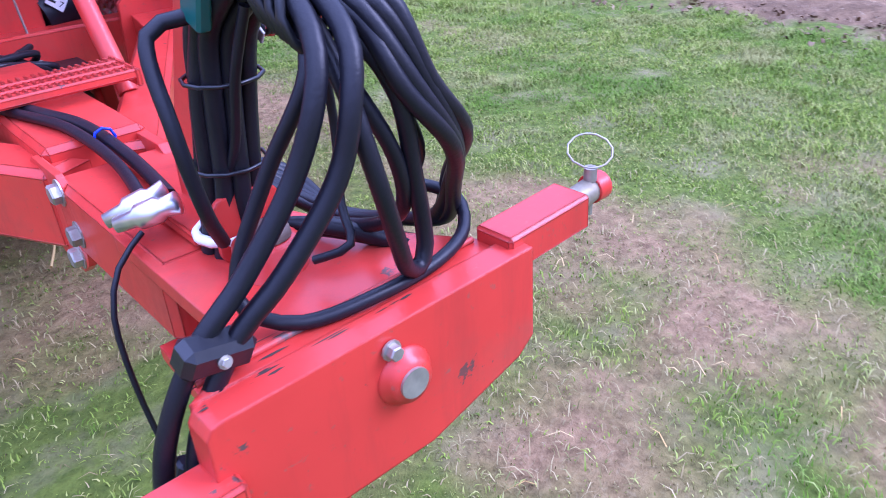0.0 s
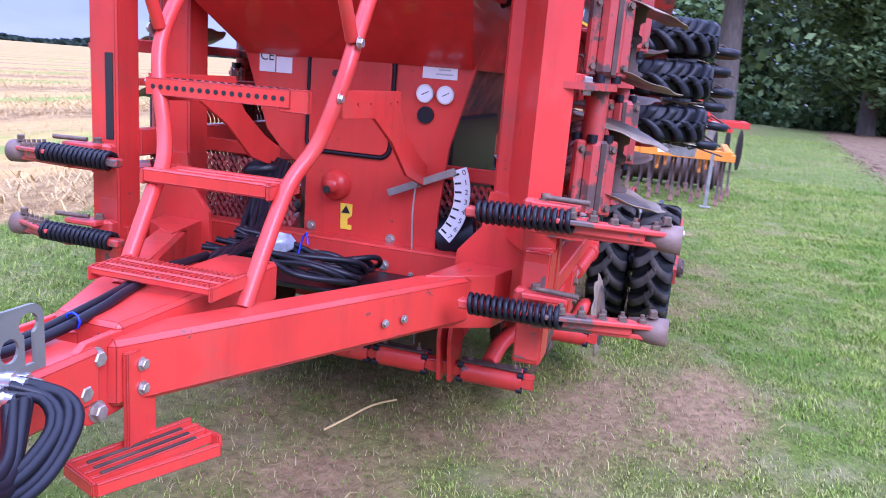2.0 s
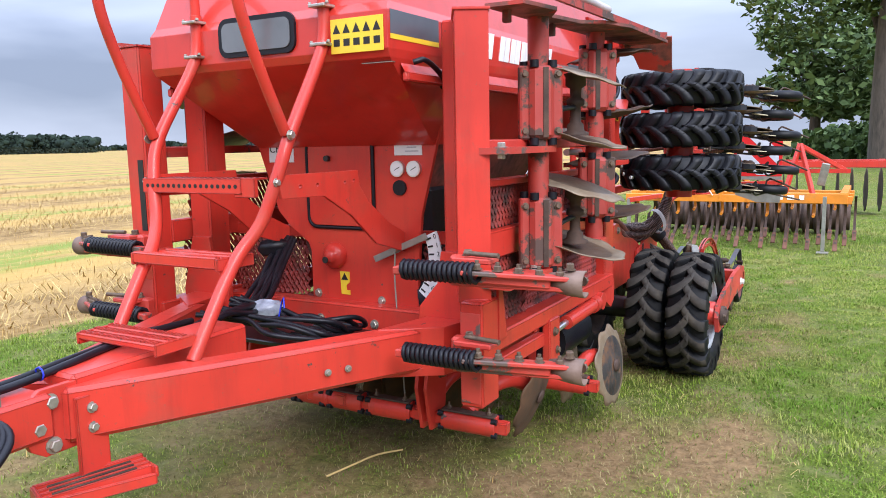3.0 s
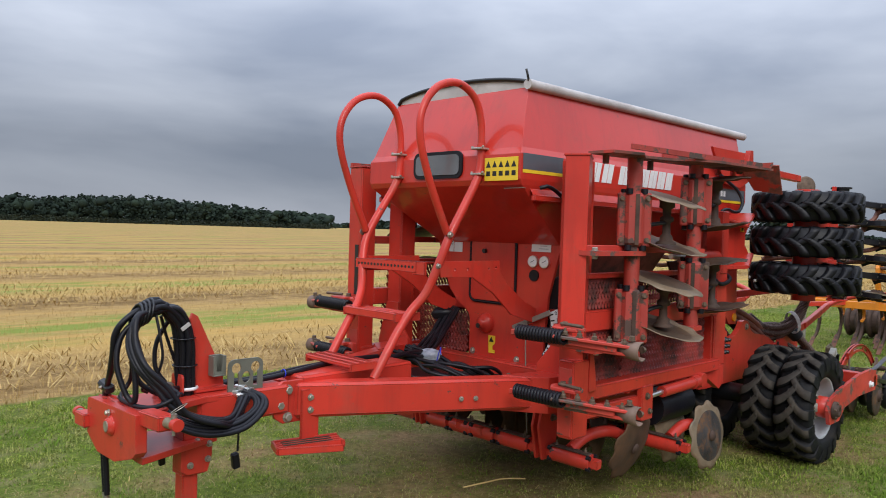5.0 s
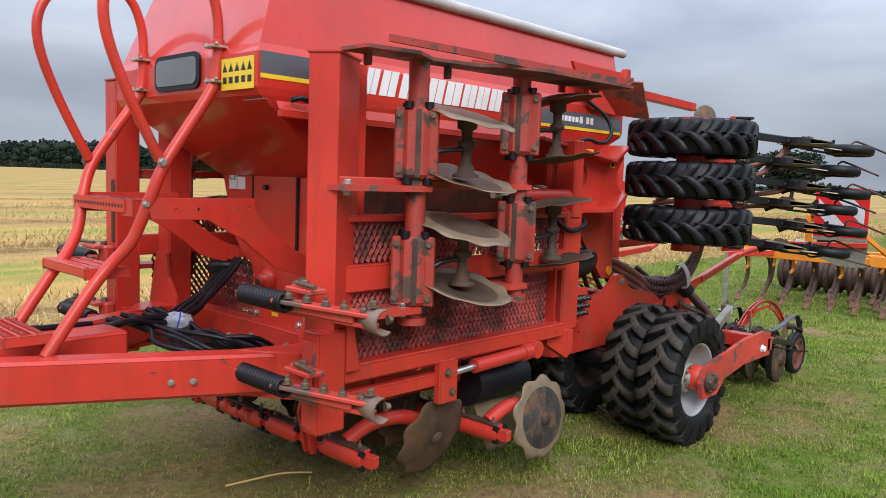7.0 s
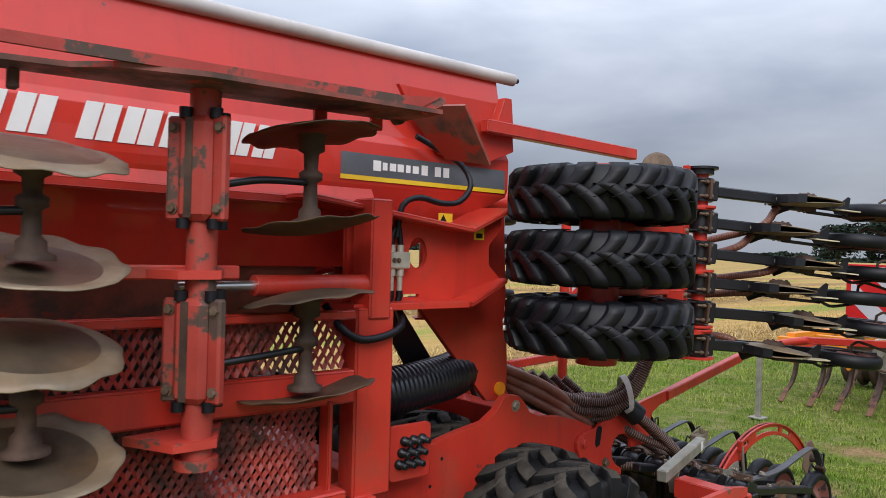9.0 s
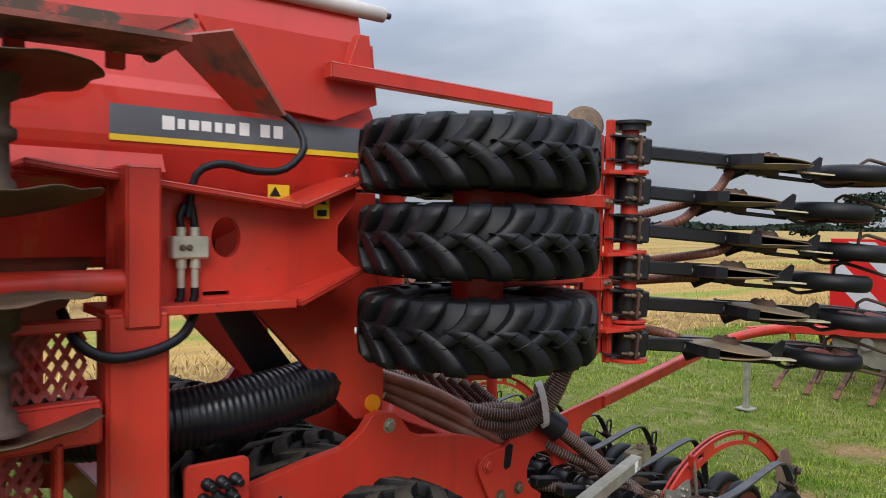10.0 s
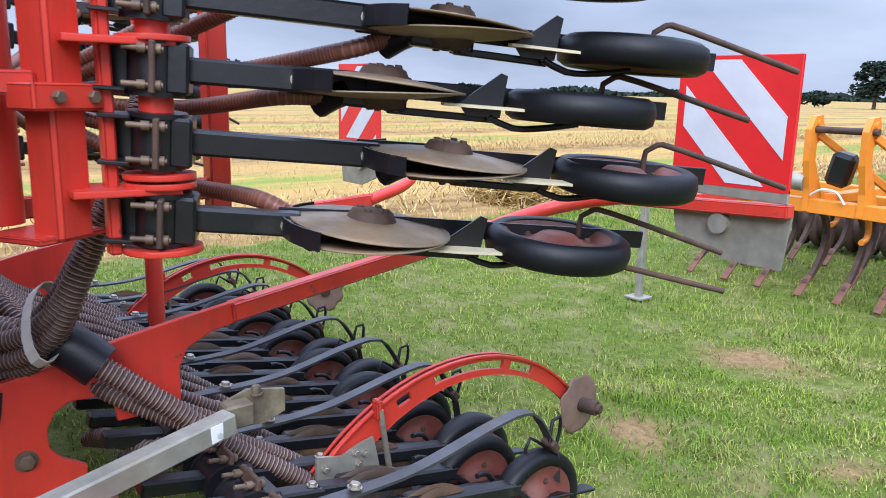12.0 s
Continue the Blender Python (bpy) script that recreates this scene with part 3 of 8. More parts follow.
def blades_material(name, cols, rough=0.7, patch=None):
    """Colours that differ blade by blade; patch: a second colour that takes over in drifts over the ground."""
    m, nt2, b = material(name)
    geo = node(nt2, "ShaderNodeNewGeometry")
    r = node(nt2, "ShaderNodeValToRGB")
    while len(r.color_ramp.elements) < len(cols):
        r.color_ramp.elements.new(0.5)
    for i, c in enumerate(cols):
        r.color_ramp.elements[i].position = i / (len(cols) - 1)
        r.color_ramp.elements[i].color = (*c, 1)
    nt2.links.new(geo.outputs["Random Per Island"], r.inputs["Fac"])
    out = r.outputs["Color"]
    if patch:
        lush, dry = patch
        out = mixed(nt2, ramp_of(nt2, noise_of(nt2, 0.75, 6, 0.65), 0.47, 0.60, 0.0, 0.8), out, lush)
        out = mixed(nt2, ramp_of(nt2, noise_of(nt2, 2.1, 6, 0.7), 0.50, 0.62, 0.0, 0.8), out, dry)
    nt2.links.new(out, b.inputs["Base Color"])
    b.inputs["Roughness"].default_value = rough
    b.inputs["Specular IOR Level"].default_value = 0.12
    return m


GRASS = blades_material("grass_blades", [(0.085, 0.130, 0.014), (0.150, 0.226, 0.023), (0.215, 0.292, 0.033), (0.28, 0.335, 0.052), (0.42, 0.40, 0.14)], 0.85, patch=((0.092, 0.190, 0.014), (0.33, 0.30, 0.105)))
STRAW = blades_material("straw_stalks", [(0.34, 0.215, 0.068), (0.46, 0.305, 0.105), (0.56, 0.41, 0.175), (0.36, 0.245, 0.09)], 0.8)
CLOD = blades_material("soil_clods_and_straw", [(0.11, 0.07, 0.038), (0.18, 0.118, 0.065), (0.22, 0.15, 0.085), (0.32, 0.23, 0.13)], 0.95)


def scatter_blades(name, spots, mat, label, category, bend=0.5, flat=False):
    """spots: x, y, z, height, half width, heading, lean."""
    a = np.array(spots)
    n = len(a)
    x, y, z, h, w, t, ln = a.T
    cx, cy = np.cos(t), np.sin(t)
    v = np.zeros((n, 5, 3))
    v[:, 0] = np.stack([x - cy * w, y + cx * w, z], 1)
    v[:, 1] = np.stack([x + cy * w, y - cx * w, z], 1)
    mx, my = x + cx * ln * h * 0.35, y + cy * ln * h * 0.35
    mz = z + h * 0.6
    v[:, 2] = np.stack([mx + cy * w * 0.8, my - cx * w * 0.8, mz], 1)
    v[:, 3] = np.stack([mx - cy * w * 0.8, my + cx * w * 0.8, mz], 1)
    v[:, 4] = np.stack([x + cx * ln * h, y + cy * ln * h, z + h * np.maximum(0.25, 1 - 0.3 * ln * ln)], 1)
    base = (np.arange(n) * 5)[:, None]
    quads = base + np.array([[0, 1, 2, 3]])
    tris = base + np.array([[3, 2, 4]])
    me = bpy.data.meshes.new(name)
    me.vertices.add(n * 5)
    me.vertices.foreach_set("co", v.reshape(-1))
    loops = np.concatenate([quads, tris], 1).reshape(-1)
    me.loops.add(len(loops))
    me.loops.foreach_set("vertex_index", loops.astype(np.int32))
    starts = np.stack([np.arange(n) * 7, np.arange(n) * 7 + 4], 1).reshape(-1)
    me.polygons.add(n * 2)
    me.polygons.foreach_set("loop_start", starts.astype(np.int32))
    me.update(calc_edges=True)
    me.materials.append(mat)
    ob = new(name, me)
    return tagged(ob, label, category, kind="stuff")


rng = np.random.default_rng(5)


def grass_spots(x0, x1, y0, y1, per_m2, tall):
    n = int((x1 - x0) * (y1 - y0) * per_m2)
    out = []
    xs, ys, us = rng.uniform(x0, x1, n), rng.uniform(y0, y1, n), rng.random((n, 5))
    for i in range(n):
        x, y = float(xs[i]), float(ys[i])
        l, r = strip_edges(x, y)
        if x < l + 0.1 * us[i, 0] or x > r:
            continue
        w = wear(x, y)
        if us[i, 1] < w * 1.15 - 0.05:
            continue
        lush = max(0.0, noise.noise(Vector((x * 1.1, y * 1.1, 12.0))) + 0.15) + (0.7 if x > 2.6 else 0.0) + (0.5 if x < -1.9 else 0.0)
        clump = noise.noise(Vector((x * 5.5, y * 5.5, 21.0)))
        h = tall * (0.9 + 1.0 * clump) * (0.55 + 0.7 * us[i, 2]) * (0.7 + 0.7 * lush) * (1 - 0.5 * w)
        if us[i, 0] > 0.995:
            h = max(h, tall) * 1.7
        out.append((x, y, -0.012, h, 0.0012 + 0.0015 * us[i, 3], us[i, 4] * 6.283, 0.35 + 1.5 * us[i, 2] * us[i, 3]))
    return out


spots = grass_spots(0.3, 5.3, -1.4, 3.2, 7100, 0.025)
spots += grass_spots(-4.0, 0.3, -1.4, 3.2, 3600, 0.028)
spots += grass_spots(0.3, 4.2, 3.2, 9.4, 6000, 0.036)
spots += grass_spots(4.2, 5.3, 3.2, 9.4, 2500, 0.042)
spots += grass_spots(-4.0, 0.3, 3.2, 9.4, 1900, 0.040)
spots += grass_spots(-4.2, 5.6, 9.4, 15.0, 1700, 0.055)
spots += grass_spots(-4.5, 6.5, 15.0, 34.0, 160, 0.09)
scatter_blades("grass", spots, GRASS, "short green grass with yellowed tips and thin worn places", "grass")

# withered short blades in the worn places
spots = []
n = 110000
us = rng.random((n, 6))
for i in range(n):
    x, y = -3.4 + 7.6 * us[i, 0], -1.4 + 11 * us[i, 1] ** 1.4
    w = wear(x, y)
    if us[i, 2] > 1.5 * w * (1.25 - w) + 0.08:
        continue
    spots.append((x, y, -0.012, 0.014 + 0.024 * us[i, 3], 0.0009 + 0.0011 * us[i, 4], us[i, 5] * 6.283, 0.6 + 1.2 * us[i, 4]))
DRY = blades_material("withered_grass", [(0.12, 0.10, 0.032), (0.27, 0.21, 0.085), (0.40, 0.32, 0.15), (0.13, 0.16, 0.035)], 0.8)
scatter_blades("dry_grass", spots, DRY, "withered brown grass on worn ground", "grass")

spots = []
n = 66000
us = rng.random((n, 6))
for i in range(n):
    d = us[i, 0] ** 2.2
    x = STUBBLE_X + 0.1 - 20 * d
    y = -8 + 45 * us[i, 1]
    x = round(x / 0.16) * 0.16 + 0.05 * (us[i, 2] - 0.5)
    l, r = strip_edges(x, y)
    if x > l:
        continue
    spots.append((x, y, -0.012, 0.035 + 0.055 * us[i, 3], 0.0017 + 0.0016 * us[i, 4], us[i, 5] * 6.283, 0.1 + 1.6 * us[i, 4] ** 2))
# loose straw left lying in raised swaths along the field
n = 42000
us = rng.random((n, 6))
for i in range(n):
    c = (-4.6, -11.6, -11.9, -18.6, -25.6)[int(us[i, 0] * 5)]
    y = -10 + 55 * us[i, 1]
    c += 0.5 * noise.noise(Vector((c, y * 0.25, 1.0)))
    g = float(us[i, 2] + us[i, 3] - 1.0)
    x = c + 0.9 * g
    z = 0.24 * (1 - abs(g)) * us[i, 4] * (0.5 + max(0.0, 0.8 + 1.2 * noise.noise(Vector((x * 0.8, y * 0.8, 6.0)))))
    spots.append((x, y, z, 0.07 + 0.10 * us[i, 5], 0.004 + 0.003 * us[i, 3], us[i, 5] * 61.0, 1.9))
scatter_blades("stubble", spots, STRAW, "cut golden straw stubble in drilled rows", "stubble")

spots = []
n = 14000
us = rng.random((n, 6))
for i in range(n):
    y = 0 + 40 * us[i, 1]
    l, r = strip_edges(SOIL_X, y)
    x = r - 0.5 + 9 * us[i, 0] ** 1.5
    if x < r - 0.4 * us[i, 2]:
        continue
    spots.append((x, y, 0.0, 0.02 + 0.03 * us[i, 3], 0.006 + 0.012 * us[i, 4], us[i, 5] * 6.283, 0.4 + 1.0 * us[i, 2]))
scatter_blades("soil_clods", spots, CLOD, "loose brown clods and straw bits on tilled soil", "soil")

# rounded clods thrown up by the tillage, thickest along the edge
cv, cf = [], []
us = rng.random((12000, 8))
for i in range(12000):
    y = -2 + 30 * us[i, 1] ** 1.3
    l, r = strip_edges(SOIL_X, y)
    x = r - 0.2 + 10 * us[i, 0] ** 1.2
    q = 0.007 + 0.032 * us[i, 2] ** 3
    b = len(cv)
    for k, (ex, ey, ez) in enumerate(((1, 0, 0), (0, 1, 0), (-1, 0, 0), (0, -1, 0), (0, 0, 0.8), (0, 0, -0.6))):
        j = 0.65 + 0.7 * us[i, 2 + k]
        cv.append((x + ex * q * j + q * 0.4 * (us[i, 3] - 0.5), y + ey * q * j, q * 0.25 + 0.02 * us[i, 7] + ez * q * j))
    cf += [(b, b + 1, b + 4), (b + 1, b + 2, b + 4), (b + 2, b + 3, b + 4), (b + 3, b, b + 4), (b + 1, b, b + 5), (b + 2, b + 1, b + 5), (b + 3, b + 2, b + 5), (b, b + 3, b + 5)]
clod_me = bpy.data.meshes.new("earth_clods")
clod_me.from_pydata(cv, [], cf)
clod_me.materials.append(CLOD)
tagged(new("earth_clods", clod_me), "crumbly brown earth clods on tilled soil", "soil", kind="stuff")

# straw scraps that lie on the worn turf
spots = []
n = 2200
us = rng.random((n, 6))
for i in range(n):
    x, y = -3.6 + 8.4 * us[i, 0], -1 + 14 * us[i, 1]
    if us[i, 2] > wear(x, y) + 0.1:
        continue
    spots.append((x, y, -0.004, 0.015 + 0.03 * us[i, 3], 0.0012 + 0.0012 * us[i, 4], us[i, 5] * 6.283, 2.2))
scatter_blades("straw_litter", spots, STRAW, "dry straw scraps lying on bare earth", "straw")

LEAVES = blades_material("tree_leaves", [(0.040, 0.066, 0.024), (0.065, 0.105, 0.034), (0.095, 0.145, 0.045), (0.14, 0.19, 0.07)], 0.6)
FARLEAVES = blades_material("far_wood_leaves", [(0.017, 0.026, 0.021), (0.022, 0.034, 0.024), (0.029, 0.044, 0.029)], 0.9)
WOODLEAVES = blades_material("wood_edge_leaves", [(0.030, 0.048, 0.018), (0.050, 0.080, 0.027), (0.085, 0.122, 0.040), (0.13, 0.17, 0.062)], 0.8)
HEDGEDARK = blades_material("dark_hedge_leaves", [(0.012, 0.016, 0.011), (0.020, 0.026, 0.016), (0.030, 0.038, 0.022)], 0.9)
BARK = surface("tree_bark", (0.085, 0.066, 0.05), 0.9, tone=0.4, scale=9, bump=0.7, bump_scale=18, stretch=(1, 1, 0.25))


def leaf_cloud(s, c, size, count, leaf, r, flat=0.75):
    """Leaf clumps in several uneven balls."""
    blobs = [(Vector(c) + Vector((r.uniform(-1, 1) * size[0], r.uniform(-1, 1) * size[1], r.uniform(-1, 1) * size[2])) * 0.62, r.uniform(0.28, 0.5)) for _ in range(22)]
    for _ in range(count):
        b, q = blobs[r.randrange(len(blobs))]
        d = Vector((r.gauss(0, 1), r.gauss(0, 1), r.gauss(0, 1))).normalized() * (q * r.uniform(0.55, 1.05))
        p = b + Vector((d.x * size[0], d.y * size[1], d.z * size[2] * flat))
        u = Vector((r.gauss(0, 1), r.gauss(0, 1), r.gauss(0, 0.6))).normalized()
        v = u.cross(Vector((r.gauss(0, 1), r.gauss(0, 1), r.gauss(0, 1)))).normalized()
        k = leaf * r.uniform(0.6, 1.4)
        s.add([p - u * k, p + v * k * 0.5, p + u * k, p - v * k * 0.5], [(0, 1, 2, 3)])


def tree(x, y, height, spread, seed, leaves, leaf, label, z=0.0, low=0.32, mat=None):
    r = random.Random(seed)
    top = tagged(new("tree"), label, "tree", "trees beside the field")
    top.location = (x, y, z)
    t = Shape()
    tr = height * 0.035
    bend = [Vector((0, 0, -0.2)), Vector((r.uniform(-.2, .2), r.uniform(-.2, .2), height * 0.2)), Vector((r.uniform(-.5, .5), r.uniform(-.5, .5), height * 0.45)), Vector((r.uniform(-.8, .8), r.uniform(-.8, .8), height * 0.8))]
    path = smooth_path(bend, height * 0.05)
    rings = []
    for i, p in enumerate(path):
        q = tr * (1.25 - 1.1 * i / len(path))
        rings.append([p + Vector((math.cos(-a * 0.785) * q, math.sin(-a * 0.785) * q, 0)) for a in range(8)])
    t.ring_strip(rings[::-1])
    for i in range(9):
        a, h0 = r.uniform(0, 6.28), height * r.uniform(0.28, 0.65)
        p0 = path[min(len(path) - 1, int(h0 / (height * 0.8) * len(path)))]
        p1 = p0 + Vector((math.cos(a) * spread * 0.55, math.sin(a) * spread * 0.55, height * r.uniform(0.08, 0.25)))
        t.cyl(p0, (p0 + p1) / 2 + Vector((0, 0, height * 0.03)), tr * 0.4, tr * 0.25, 6)
        t.cyl((p0 + p1) / 2 + Vector((0, 0, height * 0.03)), p1, tr * 0.25, tr * 0.08, 6)
    part("trunk", t, BARK, top)
    c = Shape()
    leaf_cloud(c, (0, 0, height * (low + 1) / 2), (spread, spread, height * (1 - low) / 2 * 1.05), leaves, leaf, r)
    part("crown", c, mat or LEAVES, top)
    return top


# ---- woods and trees ----
tree(2.6, 39.5, 16.5, 7.4, 3, 24000, 0.17, "tall broadleaf tree with dark green crown beyond the grass strip")
tree(10.5, 47.0, 12.0, 5.5, 8, 24000, 0.20, "dense green broadleaf tree at the end of the strip", low=0.1)
tree(17.0, 50.0, 13.0, 6.0, 11, 22000, 0.22, "dense green broadleaf tree at the end of the strip", low=0.1)
tree(24.5, 48.0, 12.0, 6.0, 21, 12000, 0.26, "dense green broadleaf tree at the end of the strip", low=0.1)
tree(-1.5, 62.0, 11.0, 5.0, 31, 4500, 0.34, "dark green tree standing in the wood edge", low=0.12)
tree(-55.0, 144.0, 8.5, 4.2, 5, 2200, 0.45, "lone dark green tree on the far field edge", low=0.18, mat=FARLEAVES)
tree(-47.5, 150.0, 9.5, 6.2, 6, 2600, 0.5, "lone dark green tree on the far field edge", low=0.15, mat=FARLEAVES)
tree(-66.0, 146.0, 3.2, 2.4, 7, 900, 0.35, "small dark bush on the far field edge", low=0.02, mat=FARLEAVES)


def far_wood(name, az0, az1, dist, hgt, count, seed, label, grow=1.0, mat=None, clumps=46, leaf=1.0, cores=0):
    r = random.Random(seed)
    s = Shape()
    for i in range(count):
        a = radians(az0 + (az1 - az0) * (i + r.random()) / count)
        d = dist * r.uniform(0.97, 1.12)
        f = (a - radians(az0)) / radians(az1 - az0)
        h = hgt(f) * r.uniform(0.8, 1.1)
        cx, cy = d * math.sin(a), d * math.cos(a)
        w = r.uniform(4.5, 7.5) * dist / 420 * grow
        for _ in range(cores):
            e, t = r.uniform(0.3, 0.86), r.uniform(0, 6.283)
            c0 = Vector((cx + math.cos(t) * w * 0.5, cy + math.sin(t) * w * 0.5, h * e))
            q0, turn = w * r.uniform(0.22, 0.40), r.uniform(0, 6.283)
            rings = []
            for i2 in range(1, 6):
                la = math.pi * i2 / 6
                rings.append([c0 + Vector((math.cos(turn - a2 * 0.785) * math.sin(la), math.sin(turn - a2 * 0.785) * math.sin(la), 0.9 * math.cos(la))) * (q0 * r.uniform(0.82, 1.16)) for a2 in range(8)])
            s.ring_strip(rings)
        for _ in range(clumps):
            t, q = r.uniform(0, 6.283), math.sqrt(r.random())
            e = r.random()
            wz = math.sin(math.pi * min(1, e * 0.75 + 0.25)) ** 0.6
            p = Vector((cx + math.cos(t) * q * w * wz, cy + math.sin(t) * q * w * wz, h * e))
            u = Vector((r.gauss(0, 1), r.gauss(0, 1), r.gauss(0, 1))).normalized()
            v = u.cross(Vector((r.gauss(0, 1), r.gauss(0, 1), r.gauss(0, 1)))).normalized()
            k = r.uniform(0.9, 2.0) * dist / 420 * grow * leaf
            s.add([p - u * k, p + v * k, p + u * k, p - v * k], [(0, 1, 2, 3)])
    return tagged(part(name, s, mat or FARLEAVES), label, "wood", kind="stuff")


far_wood("far_wood", -112, -54, 430, lambda f: 13.5 + 1.6 * math.sin(f * 9) if f < 0.78 else 14.5 - 30 * (f - 0.78), 420, 2, "dark wood along the skyline behind the stubble", clumps=160, leaf=0.42, cores=4)
far_wood("field_hedge", -112, -54, 400, lambda f: 2.7 + 0.3 * math.sin(f * 50), 420, 22, "low dark hedge along the far field edge", 0.9, HEDGEDARK, 40, 0.34)
far_wood("far_hedge", -60, -8, 900, lambda f: 5.0 + 3.0 * math.sin(f * 40), 230, 4, "thin dark hedge on the skyline")
far_wood("hedge_bank", -2, 42, 52, lambda f: 1.6 + 0.5 * math.sin(f * 20), 330, 9, "overgrown green bank at the foot of the trees", 1.2, LEAVES)
far_wood("dark_wood", 1, 60, 78, lambda f: 12 + 2 * math.sin(f * 12), 420, 12, "dark trees standing close behind the bank", 2.0, WOODLEAVES, 70, 0.75)


# ---- the seed drill ----
MID = 0.04  # the middle of the machine
drill = tagged(new("seed_drill"), "red trailed seed drill with folded wings and black tyres", "seed drill")


def P(name, shape, mats, label="", parent=None):
    return part(name, shape, mats, parent or drill, label)


# hitch
s = Shape()
s.prism([(-0.176, 0.645), (-0.176, 0.780), (-0.168, 0.793), (-0.155, 0.797), (0.317, 0.808), (0.32, 0.66), (0.29, 0.635), (0.12, 0.585), (-0.06, 0.585)], "y", 0.03, 0.075)
s.prism([(-0.170, 0.075), (0.317, 0.075), (0.21, 0.24), (0.155, 0.40), (0.15, 0.52), (-0.078, 0.52), (-0.078, 0.17), (-0.10, 0.12)], "z", 0.775, 0.800)
s.prism([(-0.10, 0.075), (0.28, 0.075), (0.15, 0.46), (-0.075, 0.46)], "z", 0.60, 0.625)
hitch = P("hitch_block", s, RED, "red lower-link hitch block with worn top plate")
s = Shape().lathe([(0.042, 0.0), (0.040, 0.006), (0.032, 0.010), (0.030, 0.020), (0.0, 0.020)], (0.08, 0.031, 0.722), (0, -1, 0), 24)
P("pin_boss", s, RED, "", hitch)
s = Shape().cyl((0.08, 0.012, 0.722), (0.08, 0.007, 0.722), 0.0215, n=20)
P("pin", s, ZINC, "plated hitch pivot pin", hitch)
s = Shape().bolt((0.062, 0.028, 0.772), (0, -1, 0), 0.0105)
P("bolt", s, ZINC, "", hitch)
s = Shape().lathe([(0.056, 0.0), (0.050, 0.008), (0.047, 0.040), (0.040, 0.046), (0.0, 0.048)], (0.045, 0.27, 0.798), (0, 0, 1), 24)
P("pivot_collar", s, RED, "red swivel collar", hitch)
s = Shape().lathe([(0.036, 0.0), (0.034, 0.010), (0.026, 0.014), (0.0, 0.014)], (0.045, 0.27, 0.846), (0, 0, 1), 20)
P("collar_cap", s, OLDBOLT, "rusty greased cap", hitch)
s = Shape().prism(rounded(0.0, 0.795, 0.10, 0.895, 0.02), "y", 0.318, 0.328)
P("pivot_guard", s, RED, "red rounded guard plate", hitch)
s = Shape()
r0 = random.Random(8)
lie = lambda x, y: (x, y, 0.7962 + (x + 0.18) * 0.0262) if y < 0.075 else (x, y, 0.8006)
for k in range(20):
    x = -0.17 + 0.30 * r0.random() ** 1.3
    y = 0.058 + 0.014 * r0.random() if k < 14 else 0.08 + 0.05 * r0.random()
    w, h = r0.uniform(0.012, 0.06), r0.uniform(0.0008, 0.0028)
    o = [lie(x, y), lie(x + w * 0.4, y - h * 0.7), lie(x + w, y + h * 0.2), lie(x + w * 0.7, y + h), lie(x + w * 0.2, y + h * 0.8)]
    s.cut().add(o, [(0, 1, 2, 3, 4)])
P("scuff", s, RUST, "bare scuffed metal", hitch)
# raised weld seam and scuffs along the front edge
s = Shape().tube([(-0.15, 0.10, 0.802), (0.0, 0.105, 0.803), (0.15, 0.11, 0.804), (0.28, 0.112, 0.804)], 0.005, n=6)
P("weld_seam", s, REDWORN, "", hitch)
for side in (1, -1):
    x0, x1, x2 = (0.29, 0.467, 0.545) if side > 0 else (-0.15, -0.27, -0.35)
    y1 = 0.085 if side > 0 else 0.045
    z1 = 0.800 if side > 0 else 0.69
    s = Shape().bar((x0, y1 - 0.005, z1 - 0.006 * side), (x1, y1, z1), 0.07, 0.058)
    P("link_arm", s, RED, "", hitch)
    s = Shape().cyl((x1, y1, z1 + 0.004), (x2 - 0.02 * side, y1 + 0.006, z1 + 0.006), 0.020, n=16)
    P("link_pin", s, TARNISH, "grey worn steel link pin", hitch)
    s = Shape().cyl((x2 - 0.028 * side, y1 + 0.006, z1 + 0.006), (x2, y1 + 0.007, z1 + 0.006), 0.024, n=16)
    P("pin_head", s, RED, "", hitch)
    xr, yr = x2 - 0.03 * side, y1 + 0.004
    s = Shape().cyl((xr, yr, z1 - 0.035), (xr, yr, z1 + 0.045), 0.006, n=8)
    s.cyl((xr, yr, z1 + 0.024), (xr, yr, z1 + 0.045), 0.011, n=10)
    nv = Vector((-0.30 * side, -0.42, 0.85)).normalized()
    uv = Vector((0.83, -0.55 * side, 0))
    uv = (uv - nv * uv.dot(nv)).normalized()
    wv = nv.cross(uv)
    mid = Vector((xr + 0.012, yr + 0.012, z1 + 0.066))
    ring = [mid + uv * 0.036 * math.cos(a) + wv * 0.033 * math.sin(a) for a in np.linspace(0, 6.283, 13)[:-1]]
    s.tube(ring, 0.0017, n=6, step=0.012, closed=True)
    if side > 0:
        P("linch_pin", s, ZINC, "plated linch pin with wire ring", hitch)

# drawbar
s = Shape()
s.box((0.04, 0.60, 0.735), (0.225, 0.46, 0.135), ch=0.012)
s.prism([(0.735, 0.70), (0.775, 0.80), (0.80, 0.815), (0.93, 0.815), (0.97, 0.79), (0.97, 0.64), (0.90, 0.618), (0.80, 0.618), (0.76, 0.645)], "x", 0.118, 0.138)
s.prism([(0.735, 0.70), (0.775, 0.80), (0.80, 0.815), (0.93, 0.815), (0.97, 0.79), (0.97, 0.64), (0.90, 0.618), (0.80, 0.618), (0.76, 0.645)], "x", -0.072, -0.058)
drawbar = P("drawbar", s, RED, "red drawbar neck with bolted side plates")
s = Shape()
